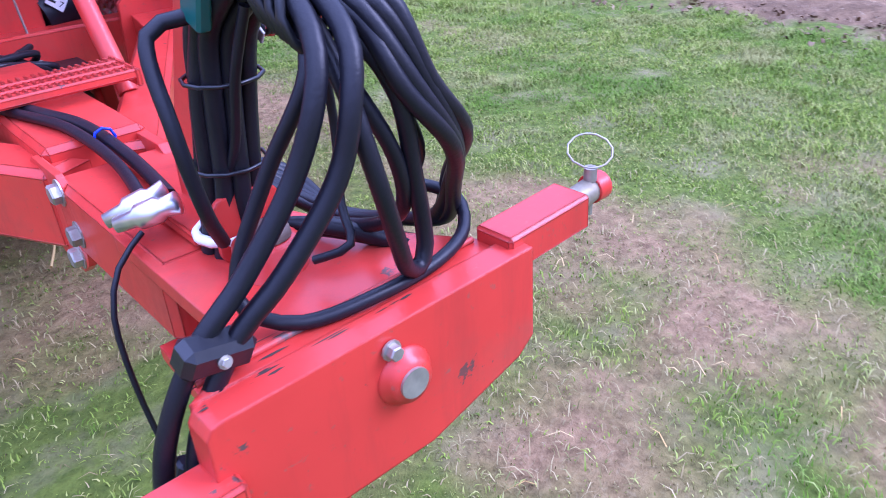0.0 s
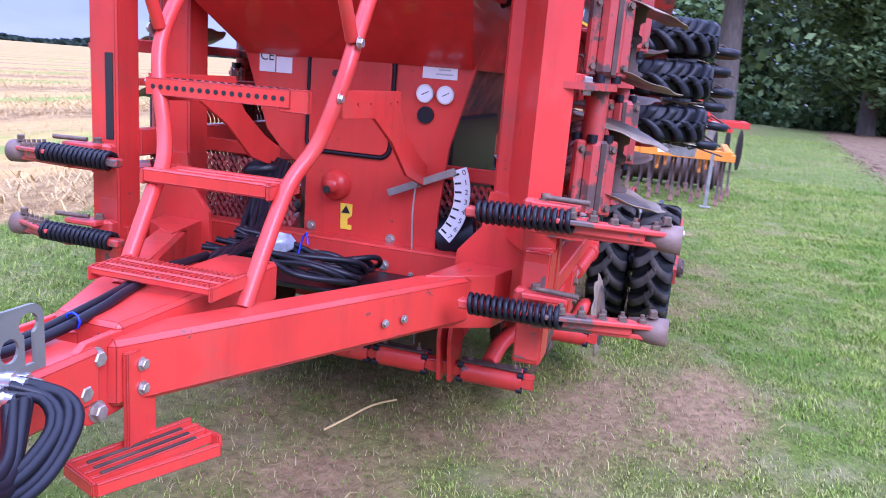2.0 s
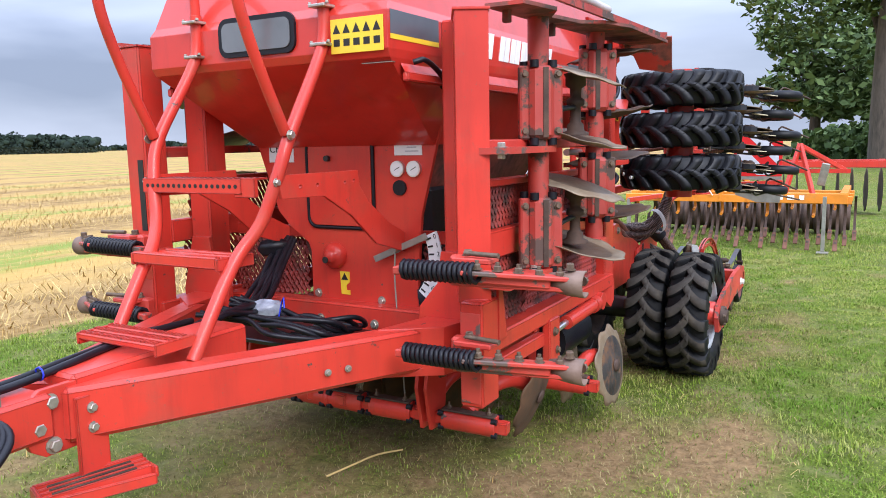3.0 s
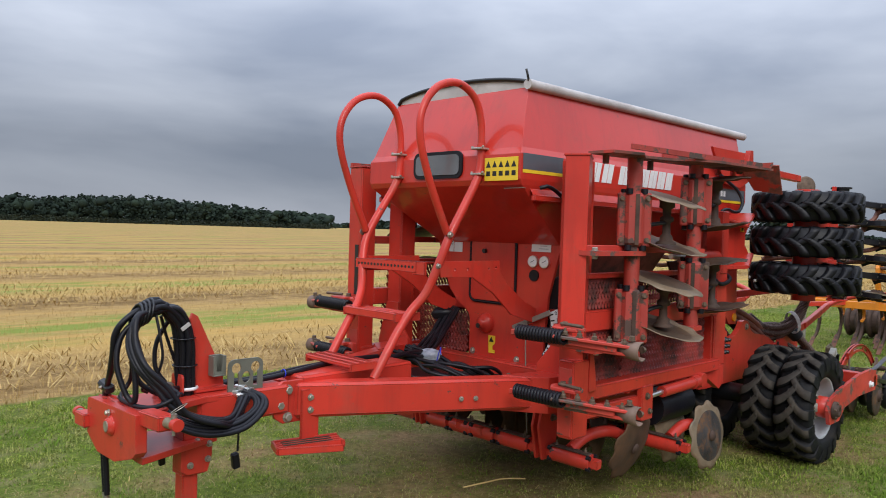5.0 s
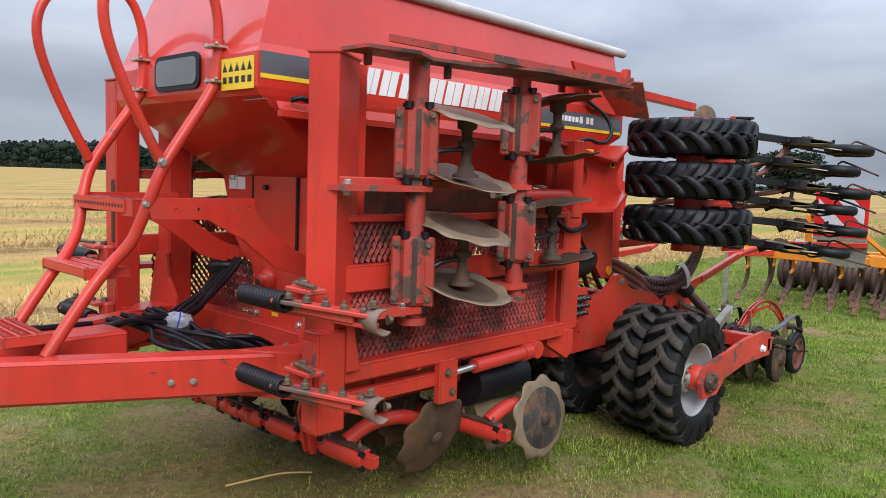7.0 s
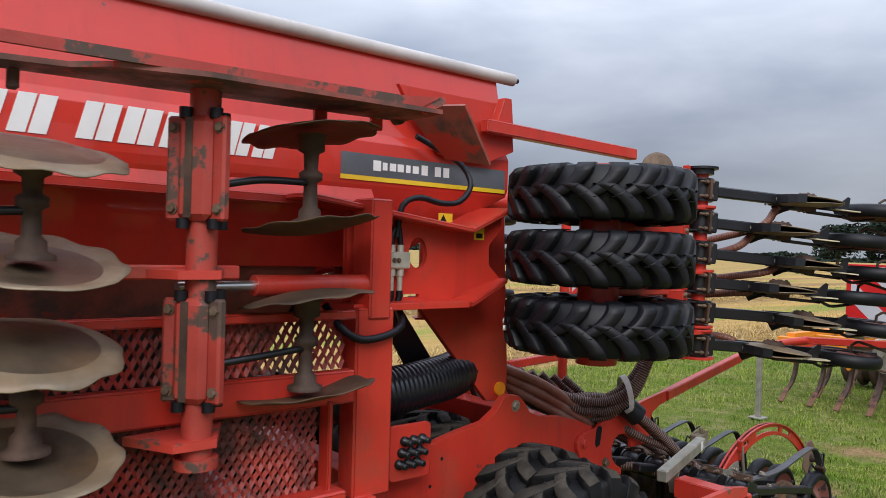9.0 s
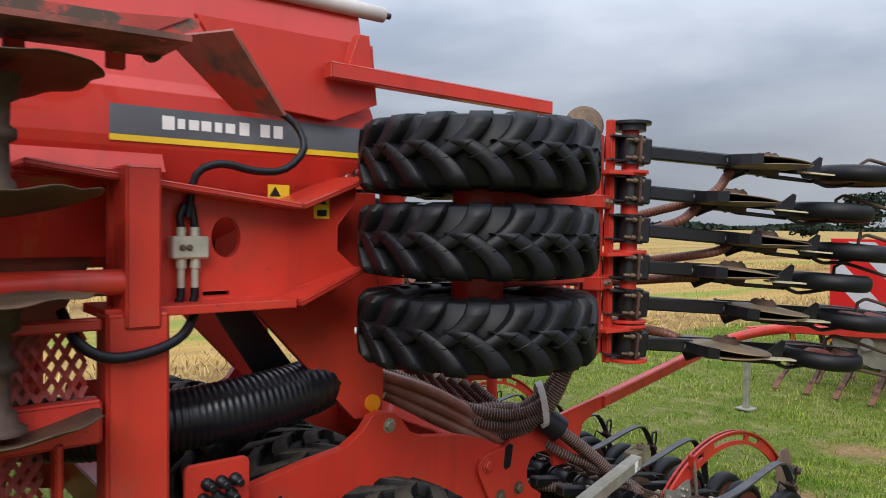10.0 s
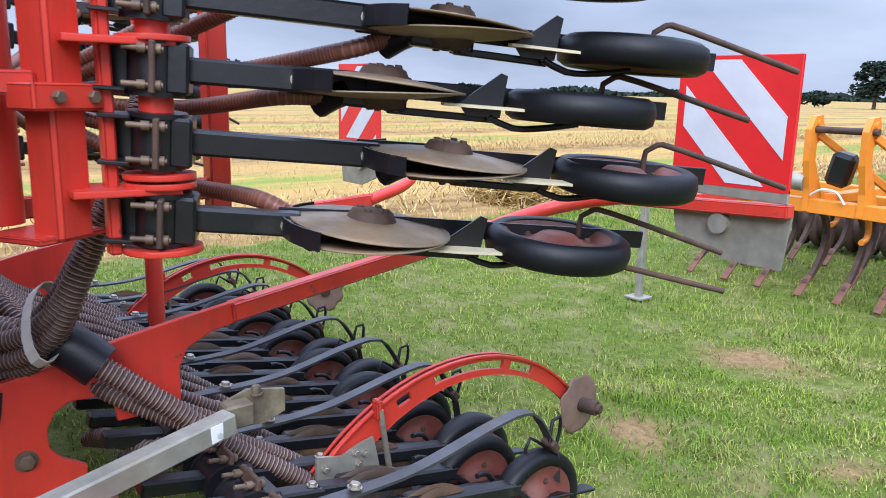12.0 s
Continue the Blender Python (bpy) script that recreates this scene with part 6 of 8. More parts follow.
# ---- tyres, discs and coulters ----
def tyre_shape(c, axis, r=0.39, w=0.225, lugs=18, rim=0.215, dusty=False):
    """A ribbed tractor-pattern tyre: carcass with slanted lugs on both halves."""
    s = Shape()
    b = r - 0.036
    prof = [(rim, -w * 0.40), (rim + 0.03, -w * 0.47), (b - 0.07, -w * 0.52), (b - 0.02, -w * 0.50), (b - 0.004, -w * 0.47), (b, 0), (b - 0.004, w * 0.47), (b - 0.02, w * 0.50), (b - 0.07, w * 0.52), (rim + 0.03, w * 0.47), (rim, w * 0.40)]
    s.lathe(prof, c, axis, 40, closed=True)
    c = Vector(c)
    d, a, u = frame_of(axis)
    pt = lambda t, q, h: c + d * h + (a * math.cos(t) + u * math.sin(t)) * q
    for k in range(lugs * 2):
        half = -1 if k % 2 else 1
        t0 = 2 * math.pi * k / (lugs * 2)
        rows = []
        m = 9
        for i in range(m + 1):
            f = i / m
            h = half * (-0.026 + (w * 0.5 + 0.026) * min(1, f * 1.10))
            t = t0 - 0.34 * (1 - (1 - min(1, f * 1.05)) ** 2)
            wd = 0.048 - 0.016 * f + 0.010 * f ** 4
            top, base = r - 0.002 - 0.008 * f ** 3, b - 0.012
            if i >= m - 1:
                top, base = (r - 0.024, b - 0.03) if i == m - 1 else (r - 0.068, b - 0.08)
                h = half * w * (0.515 if i == m - 1 else 0.545)
            rows.append([pt(t - wd / r, base, h), pt(t - wd * 0.90 / r, top - 0.008, h), pt(t - wd * 0.78 / r, top, h), pt(t + wd * 0.78 / r, top, h), pt(t + wd * 0.90 / r, top - 0.008, h), pt(t + wd / r, base, h)])
        v = [p for q in rows for p in q]
        f2 = []
        for i in range(m):
            for j in range(5):
                q = (i * 6 + j, i * 6 + j + 1, i * 6 + 7 + j, i * 6 + 6 + j)
                f2.append(q if half < 0 else q[::-1])
        e = m * 6
        f2.append((5, 4, 3, 2, 1, 0) if half < 0 else (0, 1, 2, 3, 4, 5))
        f2.append(tuple(range(e, e + 6)) if half < 0 else tuple(range(e, e + 6))[::-1])
        s.add(v, f2)
        for i in range(m - 1):
            for j in (0, 2, 4):
                s.s[len(s.f) - len(f2) + i * 5 + j] = True
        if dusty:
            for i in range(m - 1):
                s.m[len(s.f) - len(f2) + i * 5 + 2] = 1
    return s


def wavy_disc(c, axis, r, dish=0.035, waves=10, depth=0.035, n=60, thick=0.006, rim_at=0.72):
    """A dished disc with scalloped, gently wavy edge; slot 1 is the worn outer zone."""
    s = Shape()
    c = Vector(c)
    d, a, b = frame_of(axis)
    rows = [(0.0, dish, 0), (r * 0.25, dish * 0.98, 0), (r * 0.5, dish * 0.75, 0), (r * rim_at, dish * 0.45, 0), (r * 0.88, dish * 0.2, 0.5), (r, 0.0, 1)]
    rings = []
    for back in (0, 1):
        for q, h, f in (rows[::-1] if back else rows):
            ring = []
            for j in range(n):
                t = -2 * math.pi * j / n
                lobe = (0.5 + 0.5 * math.cos(waves * t)) if waves else 0.0
                k = q * (1 - depth * lobe ** 1.4 * f)
                ring.append(c + d * (h - thick * (back if f < 1 else back * 0.5) + (0.0035 * f * math.cos(waves * t) if waves else 0)) + (a * math.cos(t) + b * math.sin(t)) * max(k, 0.002))
            rings.append(ring)
    s.ring_strip(rings, caps=False)
    for i in range(len(rings) - 1):
        if 3 <= i <= 7:
            s.m[i * n:(i + 1) * n] = [1] * n
    return s


for sd in (1, -1):
    flip = lambda q: q if sd > 0 else q.mirrored(MID)
    # folded front section: upright tube with tool carriers
    s = Shape()
    if sd > 0:
        s.prism([(0.850, 1.980), (0.954, 2.040), (0.844, 2.230), (0.740, 2.170)], "z", 0.90, 1.948)
        s.prism([(0.846, 1.972), (0.962, 2.038), (0.846, 2.238), (0.732, 2.172)], "z", 1.948, 1.958)
        s.box((0.905, 2.035, 0.71), (0.095, 0.14, 0.40), ch=0.008)
        s.prism([(2.10, 0.74), (2.17, 0.74), (2.12, 1.0), (2.10, 1.0)], "x", 0.945, 0.957)
    else:
        s.box((0.925, 2.03, 1.23), (0.13, 0.13, 1.44), ch=0.008)
        s.box((0.925, 2.03, 1.953), (0.135, 0.135, 0.010), ch=0.003)
    wing = P("wing_upright", flip(s), RED, "red square upright of the folded wing")
    s = Shape()
    s.box((0.905, 1.962, 0.70), (0.08, 0.006, 0.34), ch=0.002)
    P("mud_plate", flip(s), REDWORN, "", wing)
    if sd < 0:
        s = Shape().box((-0.815, 1.9632, 1.27), (0.035, 0.003, 0.33), ch=0)
        P("black_strip", s, INK, "black adhesive strip", wing)
    # top rail with end flap
    s = Shape()
    s.prism([(0.93, 2.06), (1.08, 2.06), (1.11, 2.30), (1.03, 2.45), (1.06, 2.70), (1.14, 2.78), (1.19, 3.0), (1.17, 3.78), (0.95, 3.78), (0.93, 2.5)], "z", 1.992, 2.006)
    s.v = [(x, y, z - 0.034 * (3.78 - y) / 1.72) for x, y, z in s.v]
    for y in (2.16, 2.60):
        s.box((0.97, y, 1.94), (0.03, 0.025, 0.05), ch=0.004)
    top_plate = s
    s = Shape()
    s.prism([(2.10, 1.975), (2.10, 2.0), (3.62, 2.03), (3.775, 2.045), (3.70, 2.005), (2.8, 1.985)], "x", 1.15, 1.165)
    s.prism([(2.80, 2.025), (3.80, 2.075), (3.80, 2.01), (2.80, 1.985)], "x", 0.925, 0.94)
    P("side_deflector", flip(s), OLDRED, "worn red deflector rail along the wing", wing)
    fold = [Vector((0.925, 3.80, 2.05)), Vector((1.167, 3.875, 2.034)), Vector((1.137, 4.025, 1.853)), Vector((0.97, 3.965, 1.88))]
    off = Vector((0.0, 0.006, 0.006))
    s = Shape().ring_strip([fold, [p + off for p in fold]], smooth=False)
    P("end_flap", flip(s), SCUFFED, "scuffed brown-red end flap bent down", wing)
    s = Shape().prism([(3.62, 2.03), (3.72, 1.985), (3.80, 2.03), (3.80, 2.05)], "x", 1.150, 1.160)
    P("flap_web", flip(s), REDWORN, "", wing)
    for y in (3.46, 3.675):
        s = Shape().box((0.95, y, 2.0), (0.02, 0.045, 0.10), ch=0.004)
        P("lug", flip(s), RED, "", wing)
        s = Shape().bolt((0.96, y, 2.005), (1, 0, 0), 0.014, 0.014, 0.01)
        P("bolt", flip(s), ZINC, "", wing)
    s = Shape().cyl((0.942, 3.76, 2.0), (0.97, 3.76, 2.0), 0.022, n=12)
    P("plug", flip(s), RUST, "rusty round plug", wing)
    P("top_plate", flip(top_plate), SCUFFED, "brown scuffed top plate", wing)
    for gi, (px, py, z0, z1, blocks) in enumerate(((0.985, 2.42, 0.93, 1.965, (1.635, 1.12)), (1.005, 3.065, 0.97, 2.0, (1.76, 1.265)))):
        s = Shape().cyl((px, py, z0), (px, py, z1), 0.042, n=16)
        s.cyl((px, py, z0 - 0.03), (px, py, z0), 0.06, n=16)
        tub = P("gang_tube", flip(s), OLDRED, "worn red gang tube")
        for zb in blocks:
            s = Shape()
            face = Vector((0.62, -0.78, 0))
            side = Vector((0.78, 0.62, 0))
            turn = Matrix((side, -face, Vector((0, 0, 1)))).transposed()
            at = Vector((px, py, zb))
            s.box(at, (0.10, 0.13, 0.285), turn, 0.018)
            for q in (-1, 1):
                s.box(at + side * 0.062 * q + face * 0.028, (0.055, 0.03, 0.285), turn @ Matrix.Rotation(radians(-14 * q), 3, "Z"), 0.010)
            bl = P("carrier_block", flip(s), OLDRED, "scuffed red rubber-mount carrier", tub)
            s = Shape().box(at + face * 0.0665 + side * (0.012 if gi == 0 else -0.01), (0.022, 0.004, 0.27), turn, 0.001)
            P("bare_strip", flip(s), RUST, "bare brown worn strip", tub)
            for dz in (-0.15, 0.15):
                s = Shape()
                for k in range(4):
                    a = radians(7 + 90 * k)
                    s.cut().cyl((px + 0.058 * math.cos(a), py + 0.058 * math.sin(a), zb + dz - 0.014), (px + 0.058 * math.cos(a), py + 0.058 * math.sin(a), zb + dz + 0.014), 0.019, n=8)
                P("rubber_mount", flip(s), HOSE, "", tub)
            s = Shape()
            for dz in (-0.11, 0.11):
                for q in (-1, 1):
                    s.bolt(at + side * 0.068 * q + face * 0.044 + Vector((0, 0, dz)), face, 0.012, 0.010)
            P("bolt", flip(s), OLDBOLT, "", tub)
        zs = ((1.76, 1.507), (1.296, 1.054)) if gi == 0 else ((1.905, 1.625), (1.392, 1.11))
        for k, (za, zb) in enumerate(zs):
            dx, dy = (1.065, 2.63) if gi == 0 else (0.955, 3.43)
            s = Shape().lathe([(0.055, zb), (0.055, zb + 0.012), (0.036, zb + 0.020), (0.034, zb + 0.045), (0.023, zb + 0.055), (0.021, (za + zb) / 2 - 0.01), (0.037, (za + zb) / 2), (0.037, (za + zb) / 2 + 0.02), (0.022, (za + zb) / 2 + 0.03), (0.024, za - 0.06), (0.042, za - 0.05), (0.042, za - 0.015), (0.05, za)], (dx, dy, 0), (0, 0, 1), 16)
            hub = P("disc_spindle", flip(s), RUST, "brown rusty disc spindle")
            s = Shape().tube([(px, py, blocks[k] - 0.05), ((px + dx) / 2 + 0.03, (py + dy) / 2 - 0.02, (za + zb) / 2 - 0.02), (dx, dy, (za + zb) / 2 - 0.01)], 0.011, n=8)
            P("spring_arm", flip(s), BLACK, "", hub)
            m = [GANGDISC, DISCPALE] if gi == 0 else [DISC, DISC]
            lt = Vector((0.30, 0.03, 1)).normalized() if gi == 0 else Vector((-0.11, -0.10, 1)).normalized()
            P("disc", flip(wavy_disc((dx, dy, za), lt, 0.215, 0.03 if k or gi else 0.02, 9, 0.05)), m, "scalloped pale steel disc" if gi == 0 else "scalloped brown steel disc", hub)
            P("disc", flip(wavy_disc((dx + 0.01, dy, zb), -lt, 0.215, 0.03, 9, 0.05)), m, "", hub)
    # plates that tie tube to frame
    s = Shape()
    for z in (1.455, 0.965):
        s.prism([(0.90, 2.02), (1.04, 2.02), (1.05, 2.45), (0.96, 2.47), (0.90, 2.40)], "z", z - 0.012, z + 0.012)
    s.prism([(0.90, 2.9), (1.06, 2.98), (1.06, 3.1), (0.86, 3.2)], "z", 1.46, 1.484)
    s.prism([(0.90, 2.9), (1.06, 2.98), (1.06, 3.1), (0.86, 3.2)], "z", 1.0, 1.024)
    s.bar((0.93, 2.05, 1.475), (0.95, 3.2, 1.475), 0.03, 0.04)
    tie = P("tie_plate", flip(s), REDWORN, "worn red tie plate", wing)
    s = Shape()
    for y, z in ((2.06, 1.467), (2.10, 0.977), (2.36, 0.977)):
        s.bolt((0.99, y, z), (0, 0, 1), 0.016, 0.015)
        s.bolt((0.99, y, z - 0.024), (0, 0, -1), 0.016, 0.015)
    P("bolt", flip(s), ZINC, "", tie)
    # track looseners with coil springs
    for z in (1.05, 0.75):
        s = Shape()
        turns = [(0.735 + 0.30 * t / 120, 1.785 - 0.022 * t / 120 + 0.031 * math.cos(t * 0.785), z + 0.008 * t / 120 + 0.031 * math.sin(t * 0.785)) for t in range(0, 121)]
        rings, pts = [], [Vector(p) for p in turns]
        s.tube(pts, 0.0085, n=6, step=0.02)
        spring = P("coil_spring", flip(s), HOSE, "black painted coil spring")
        s = Shape()
        s.bar((0.70, 1.79, z - 0.005), (0.80, 1.785, z), 0.045, 0.03)
        s.bar((0.98, 1.75, z + 0.012), (1.31, 1.935, z - 0.02), 0.058, 0.016)
        s.bar((0.92, 1.80, z - 0.034), (1.30, 1.94, z - 0.056), 0.055, 0.016)
        s.bar((1.0, 1.79, z - 0.010), (1.24, 1.90, z - 0.034), 0.034, 0.036)
        s.box((0.90, 1.93, z - 0.01), (0.10, 0.05, 0.10), ch=0.01)
        s.box((0.96, 1.90, z + 0.03), (0.15, 0.08, 0.02))
        s.box((0.96, 1.90, z - 0.05), (0.15, 0.08, 0.02))
        arm = P("loosener_arm", flip(s), REDWORN, "scuffed red track loosener arm")
        s = Shape()
        for k in range(5):
            p = Vector((1.03, 1.775, z + 0.02)).lerp(Vector((1.27, 1.91, z - 0.012)), k / 4)
            s.bolt(p, (0, 0, 1), 0.014, 0.016, 0.012)
        s.cut().cyl((0.93, 1.88, z + 0.055), (1.07, 1.86, z + 0.055), 0.009, n=8)
        s.bolt((0.92, 1.925, z + 0.04), (0, 0, 1), 0.016, 0.018)
        P("bolt", flip(s), OLDBOLT, "", arm)
        s = Shape()
        rings = []
        for k in range(13):
            a = radians(80 + 230 * k / 12)
            ca, sa = math.cos(a), math.sin(a)
            p = lambda x, r: Vector((x, 1.935 + r * ca, z - 0.035 + r * 1.05 * sa))
            rings.append([p(1.225, 0.030), p(1.30, 0.041), p(1.352, 0.044), p(1.352, 0.038), p(1.30, 0.035), p(1.225, 0.024)])
        s.ring_strip(rings, smooth=True)
        P("share", flip(s), SHARE, "pale worn curved share", arm)
        s = Shape().bolt((1.30, 1.925, z + 0.012), (0, 0, 1), 0.014, 0.02)
        s.bolt((1.33, 1.965, z - 0.03), (0.3, 1, 0), 0.013, 0.016)
        P("bolt", flip(s), OLDBOLT, "", arm)
    # packer wing: three tyres one above another
    s = Shape().cyl((1.03, 4.77, 1.10), (1.03, 4.77, 1.93), 0.085, n=20)
    wa = P("wing_axle", flip(s), RED, "red packer axle tube")
    first = None
    for z in (1.796, 1.54, 1.268):
        P("tyre", flip(tyre_shape((1.03, 4.77, z), (0, 0, 1), w=0.205)), TYRE, "black lugged packer tyre", wa)
        s = Shape().lathe([(0.09, -0.02), (0.20, -0.03), (0.215, -0.08), (0.225, -0.085), (0.225, 0.085), (0.215, 0.08), (0.20, 0.03), (0.09, 0.02)], (1.03, 4.77, z), (0, 0, 1), 28)
        P("rim", flip(s), RIM, "silver wheel rim", wa)
    s = Shape()
    for k, (yy, zz, a) in enumerate(((0, 1.31, 20), (0, 1.26, 26), (0, 1.24, 40))):
        t = radians(-148 + a - 20)
        s.cut().cyl((1.03 + 0.375 * math.cos(t), 4.77 + 0.375 * math.sin(t), zz), (1.03 + 0.395 * math.cos(t), 4.77 + 0.395 * math.sin(t), zz), 0.012, n=8)
    P("paint_spot", flip(s), WHITE, "white paint spot", wa)
    s = Shape()
    skew = Matrix.Rotation(radians(32), 3, "Z")
    s.box((0.975, 5.395, 1.52), (0.075, 0.085, 0.84), skew, 0.008)
    s.cyl((0.85, 5.30, 1.12), (0.85, 5.30, 1.92), 0.05, n=16)
    s.box((0.93, 5.37, 1.105), (0.15, 0.16, 0.014), skew, 0.004)
    for z in (1.68, 1.40):
        s.bar((0.98, 4.85, z), (0.98, 5.36, z), 0.07, 0.045)
    wf = P("wing_frame", flip(s), RED, "red frame of the folded packer wing")
    for z in (1.68, 1.376):
        s = Shape().bar((1.040, 5.325, z), (0.960, 5.475, z), 0.075, 0.052)
        P("frame_bracket", flip(s), RED, "", wf)
    s = Shape()
    for z in (1.68, 1.376):
        for x, y in ((1.046, 5.385), (1.008, 5.454)):
            s.bolt((x, y, z), (0.85, 0.53, 0), 0.013, 0.012)
    P("bolt", flip(s), OLDBOLT, "", wf)
    # long stay over the wing and the tool bar behind
    s = Shape().bar((0.70, 4.40, 2.085), (0.72, 5.42, 2.065), 0.05, 0.055)
    s.prism([(3.98, 2.20), (4.60, 2.20), (4.62, 2.0), (4.45, 1.93), (4.2, 1.95), (4.05, 2.1)], "x", 0.64, 0.66)
    s.prism([(4.46, 2.06), (4.52, 2.22), (4.56, 2.22), (4.58, 2.06)], "x", 0.66, 0.70)
    P("wing_stay", flip(s), RED, "red stay above the packer wing", wf)
    P("disc", flip(wavy_disc((0.70, 5.66, 2.02), (0.78, -0.62, 0.05), 0.085, 0.008, 0)), [OLDBOLT, OLDBOLT], "rusty round marker disc", wf)
    cx, cy = 1.01, 5.575
    s = Shape().cyl((cx, cy, 1.07), (cx, cy, 2.0), 0.034, n=14)
    tb = P("coulter_tube", flip(s), RED, "red coulter tube standing upright")
    for z in (1.062, 1.196, 1.214, 1.795, 1.485):
        s = Shape().cyl((cx, cy, z), (cx, cy, z + 0.012), 0.08 if z < 1.1 or z > 1.9 else 0.072, n=20)
        P("tube_flange", flip(s), RED, "", tb)
    for z in (1.20, 1.49, 1.80):
        s = Shape().prism([(0.90, 5.40), (1.05, 5.40), (1.07, 5.60), (0.96, 5.63)], "z", z - 0.014, z)
        P("tie_plate", flip(s), RED, "", tb)
    s = Shape().cyl((cx, cy, 1.96), (cx, cy, 1.985), 0.06, n=18)
    s.cyl((cx, cy, 1.985), (cx, cy, 1.997), 0.08, n=20)
    P("end_cap", flip(s), BLACK, "black end cap", tb)
    s = Shape().box((0.985, 5.485, 1.53), (0.032, 0.026, 0.94), ch=0.004)
    P("tube_stay", flip(s), RED, "thin red upright stay", tb)


def coulter(c0, ahead, up, side, rd, rw, parent, folded, hang=0.0):
    """One double-disc coulter with press wheel. c0: the clamp; ahead, up, side: its own directions."""
    c0, A, U, S = Vector(c0), Vector(ahead), Vector(up), Vector(side)
    q = lambda a, u=0.0, w=0.0: c0 + A * a + U * u + S * w
    R = Matrix((U, A, S)).transposed()
    s = Shape().bar(q(0.055), q(rd - 0.10), 0.042, 0.052, up=S, ch=0.006)
    arm = part("coulter", s, BLACK, parent, "black seed coulter arm")
    s = Shape().cyl(q(0, 0, -0.052), q(0, 0, 0.052), 0.052, n=16)
    part("clamp", s, BLACK, arm, "black round tube clamp")
    for w in (-0.056, 0.046):
        s = Shape().cyl(q(0, 0, w), q(0, 0, w + 0.010), 0.058, n=16)
        part("clamp_flange", s, BLACK, arm)
    s = Shape().box(q(0.048, 0, 0), (0.09, 0.045, 0.10), R, 0.006)
    part("clamp_saddle", s, BLACK, arm)
    s = Shape().bar(q(rd - 0.15, -0.03), q(rd + 0.02, -0.045), 0.012, 0.058, up=S, ch=0.003)
    part("disc_bracket", s, BLACK, arm)
    s = Shape().bar(q(rd - 0.02, -0.045), q(rw + 0.24, -0.05), 0.010, 0.042, up=S, ch=0.002)
    part("tine_rail", s, BLACK, arm, "flat black tine rail")
    s = Shape().bar(q(rd - 0.04, 0.0, -0.03), q(rd + 0.10, 0.0, -0.034), 0.05, 0.03, up=S, ch=0.006)
    part("disc_mount", s, BLACK, arm)
    s = Shape().bar(q(rd + 0.06, 0.0, -0.046), q(rw - 0.20, 0.0, -0.05), 0.018, 0.016, up=S, ch=0.003)
    part("wheel_link", s, BLACK, arm)
    if hang:
        s = Shape().bar(q(-0.20, 0.005), q(0.06, 0.0), 0.040, 0.05, up=S, ch=0.006)
        part("front_arm", s, BLACK, arm)
        s = Shape().bar(q(rd + 0.0, 0.0, 0.0), q(rd + 0.05, -hang, 0.0), 0.02, 0.05, up=A)
        part("disc_leg", s, BLACK, arm)
        s = Shape().bar(q(rd - 0.12, 0.005), q(rw - 0.10, 0.0), 0.040, 0.046, up=S, ch=0.006)
        part("rear_arm", s, BLACK, arm)
        s = Shape().bar(q(rw - 0.12, 0.0), q(rw, -hang * 0.55), 0.016, 0.04, up=S, ch=0.003)
        part("wheel_leg", s, BLACK, arm)
    if folded:
        s = Shape()
        s.bar(q(-0.105, 0.02, 0.046), q(-0.045, 0.02, 0.046), 0.07, 0.008, up=S)
        s.bar(q(-0.105, 0.02, -0.046), q(-0.045, 0.02, -0.046), 0.07, 0.008, up=S)
        s.bar(q(-0.105, -0.01, 0.0), q(-0.045, -0.01, 0.0), 0.008, 0.086, up=S)
        part("clamp_bracket", s, BLACK, arm, "black open clamp bracket")
    s = Shape().box(q(0.006, 0.066, 0), (0.034, 0.012, 0.10), R, 0.003)
    part("clamp_plate", s, RUST, arm, "bare brown clamp plate")
    s = Shape()
    for w in (-0.034, 0.034):
        s.cut().cyl(q(-0.05, 0.066, w), q(0.026, 0.066, w), 0.006, n=8)
        s.cyl(q(-0.022, 0.066, w), q(-0.006, 0.066, w), 0.0105, n=6)
        s.cut().cyl(q(0.012, 0.066, w), q(0.022, 0.066, w), 0.0115, n=6)
    part("clamp_bolt", s, OLDBOLT, arm)
    s = Shape().bolt(q(rd - 0.13, 0.022, 0.0), U, 0.011, 0.008)
    part("bolt", s, ZINC, arm)
    for w in (0.010, -0.012):
        sg = 1 if w > 0 else -1
        ax = (S * sg + A * 0.06).normalized()
        c = q(rd + 0.05, -hang, w)
        disc = part("seed_disc", wavy_disc(c, ax, 0.178, 0.014, 0, n=40), [GROUNDDISC, DISC] if hang else [DISCPALE, DISCPALE], arm, "brown worn seed disc")
        s = Shape().lathe([(0.056, 0.012), (0.046, 0.030), (0.03, 0.034), (0.0, 0.034)], c, ax, 16)
        part("disc_hub", s, RUST, arm)
        s = Shape()
        for k in range(4):
            t = k * 1.571 + 0.5
            s.bolt(c + A * 0.03 * math.cos(t) + U * 0.03 * math.sin(t) + ax * 0.029, ax, 0.008, 0.006)
        part("bolt", s, RUST, arm)
    s = Shape()
    rings = []
    for k in range(9):
        t = radians(128 + 104 * k / 8)
        o = lambda f: A * math.cos(t) * f + U * math.sin(t) * f
        m = q(rd + 0.05, -hang)
        rings.append([m + o(0.190) + S * 0.021, m + o(0.194) + S * 0.021, m + o(0.194) - S * 0.019, m + o(0.190) - S * 0.019])
    s.ring_strip(rings, smooth=False)
    part("stone_guard", s, BLACK, arm, "curved dark guard strip round the disc edge")
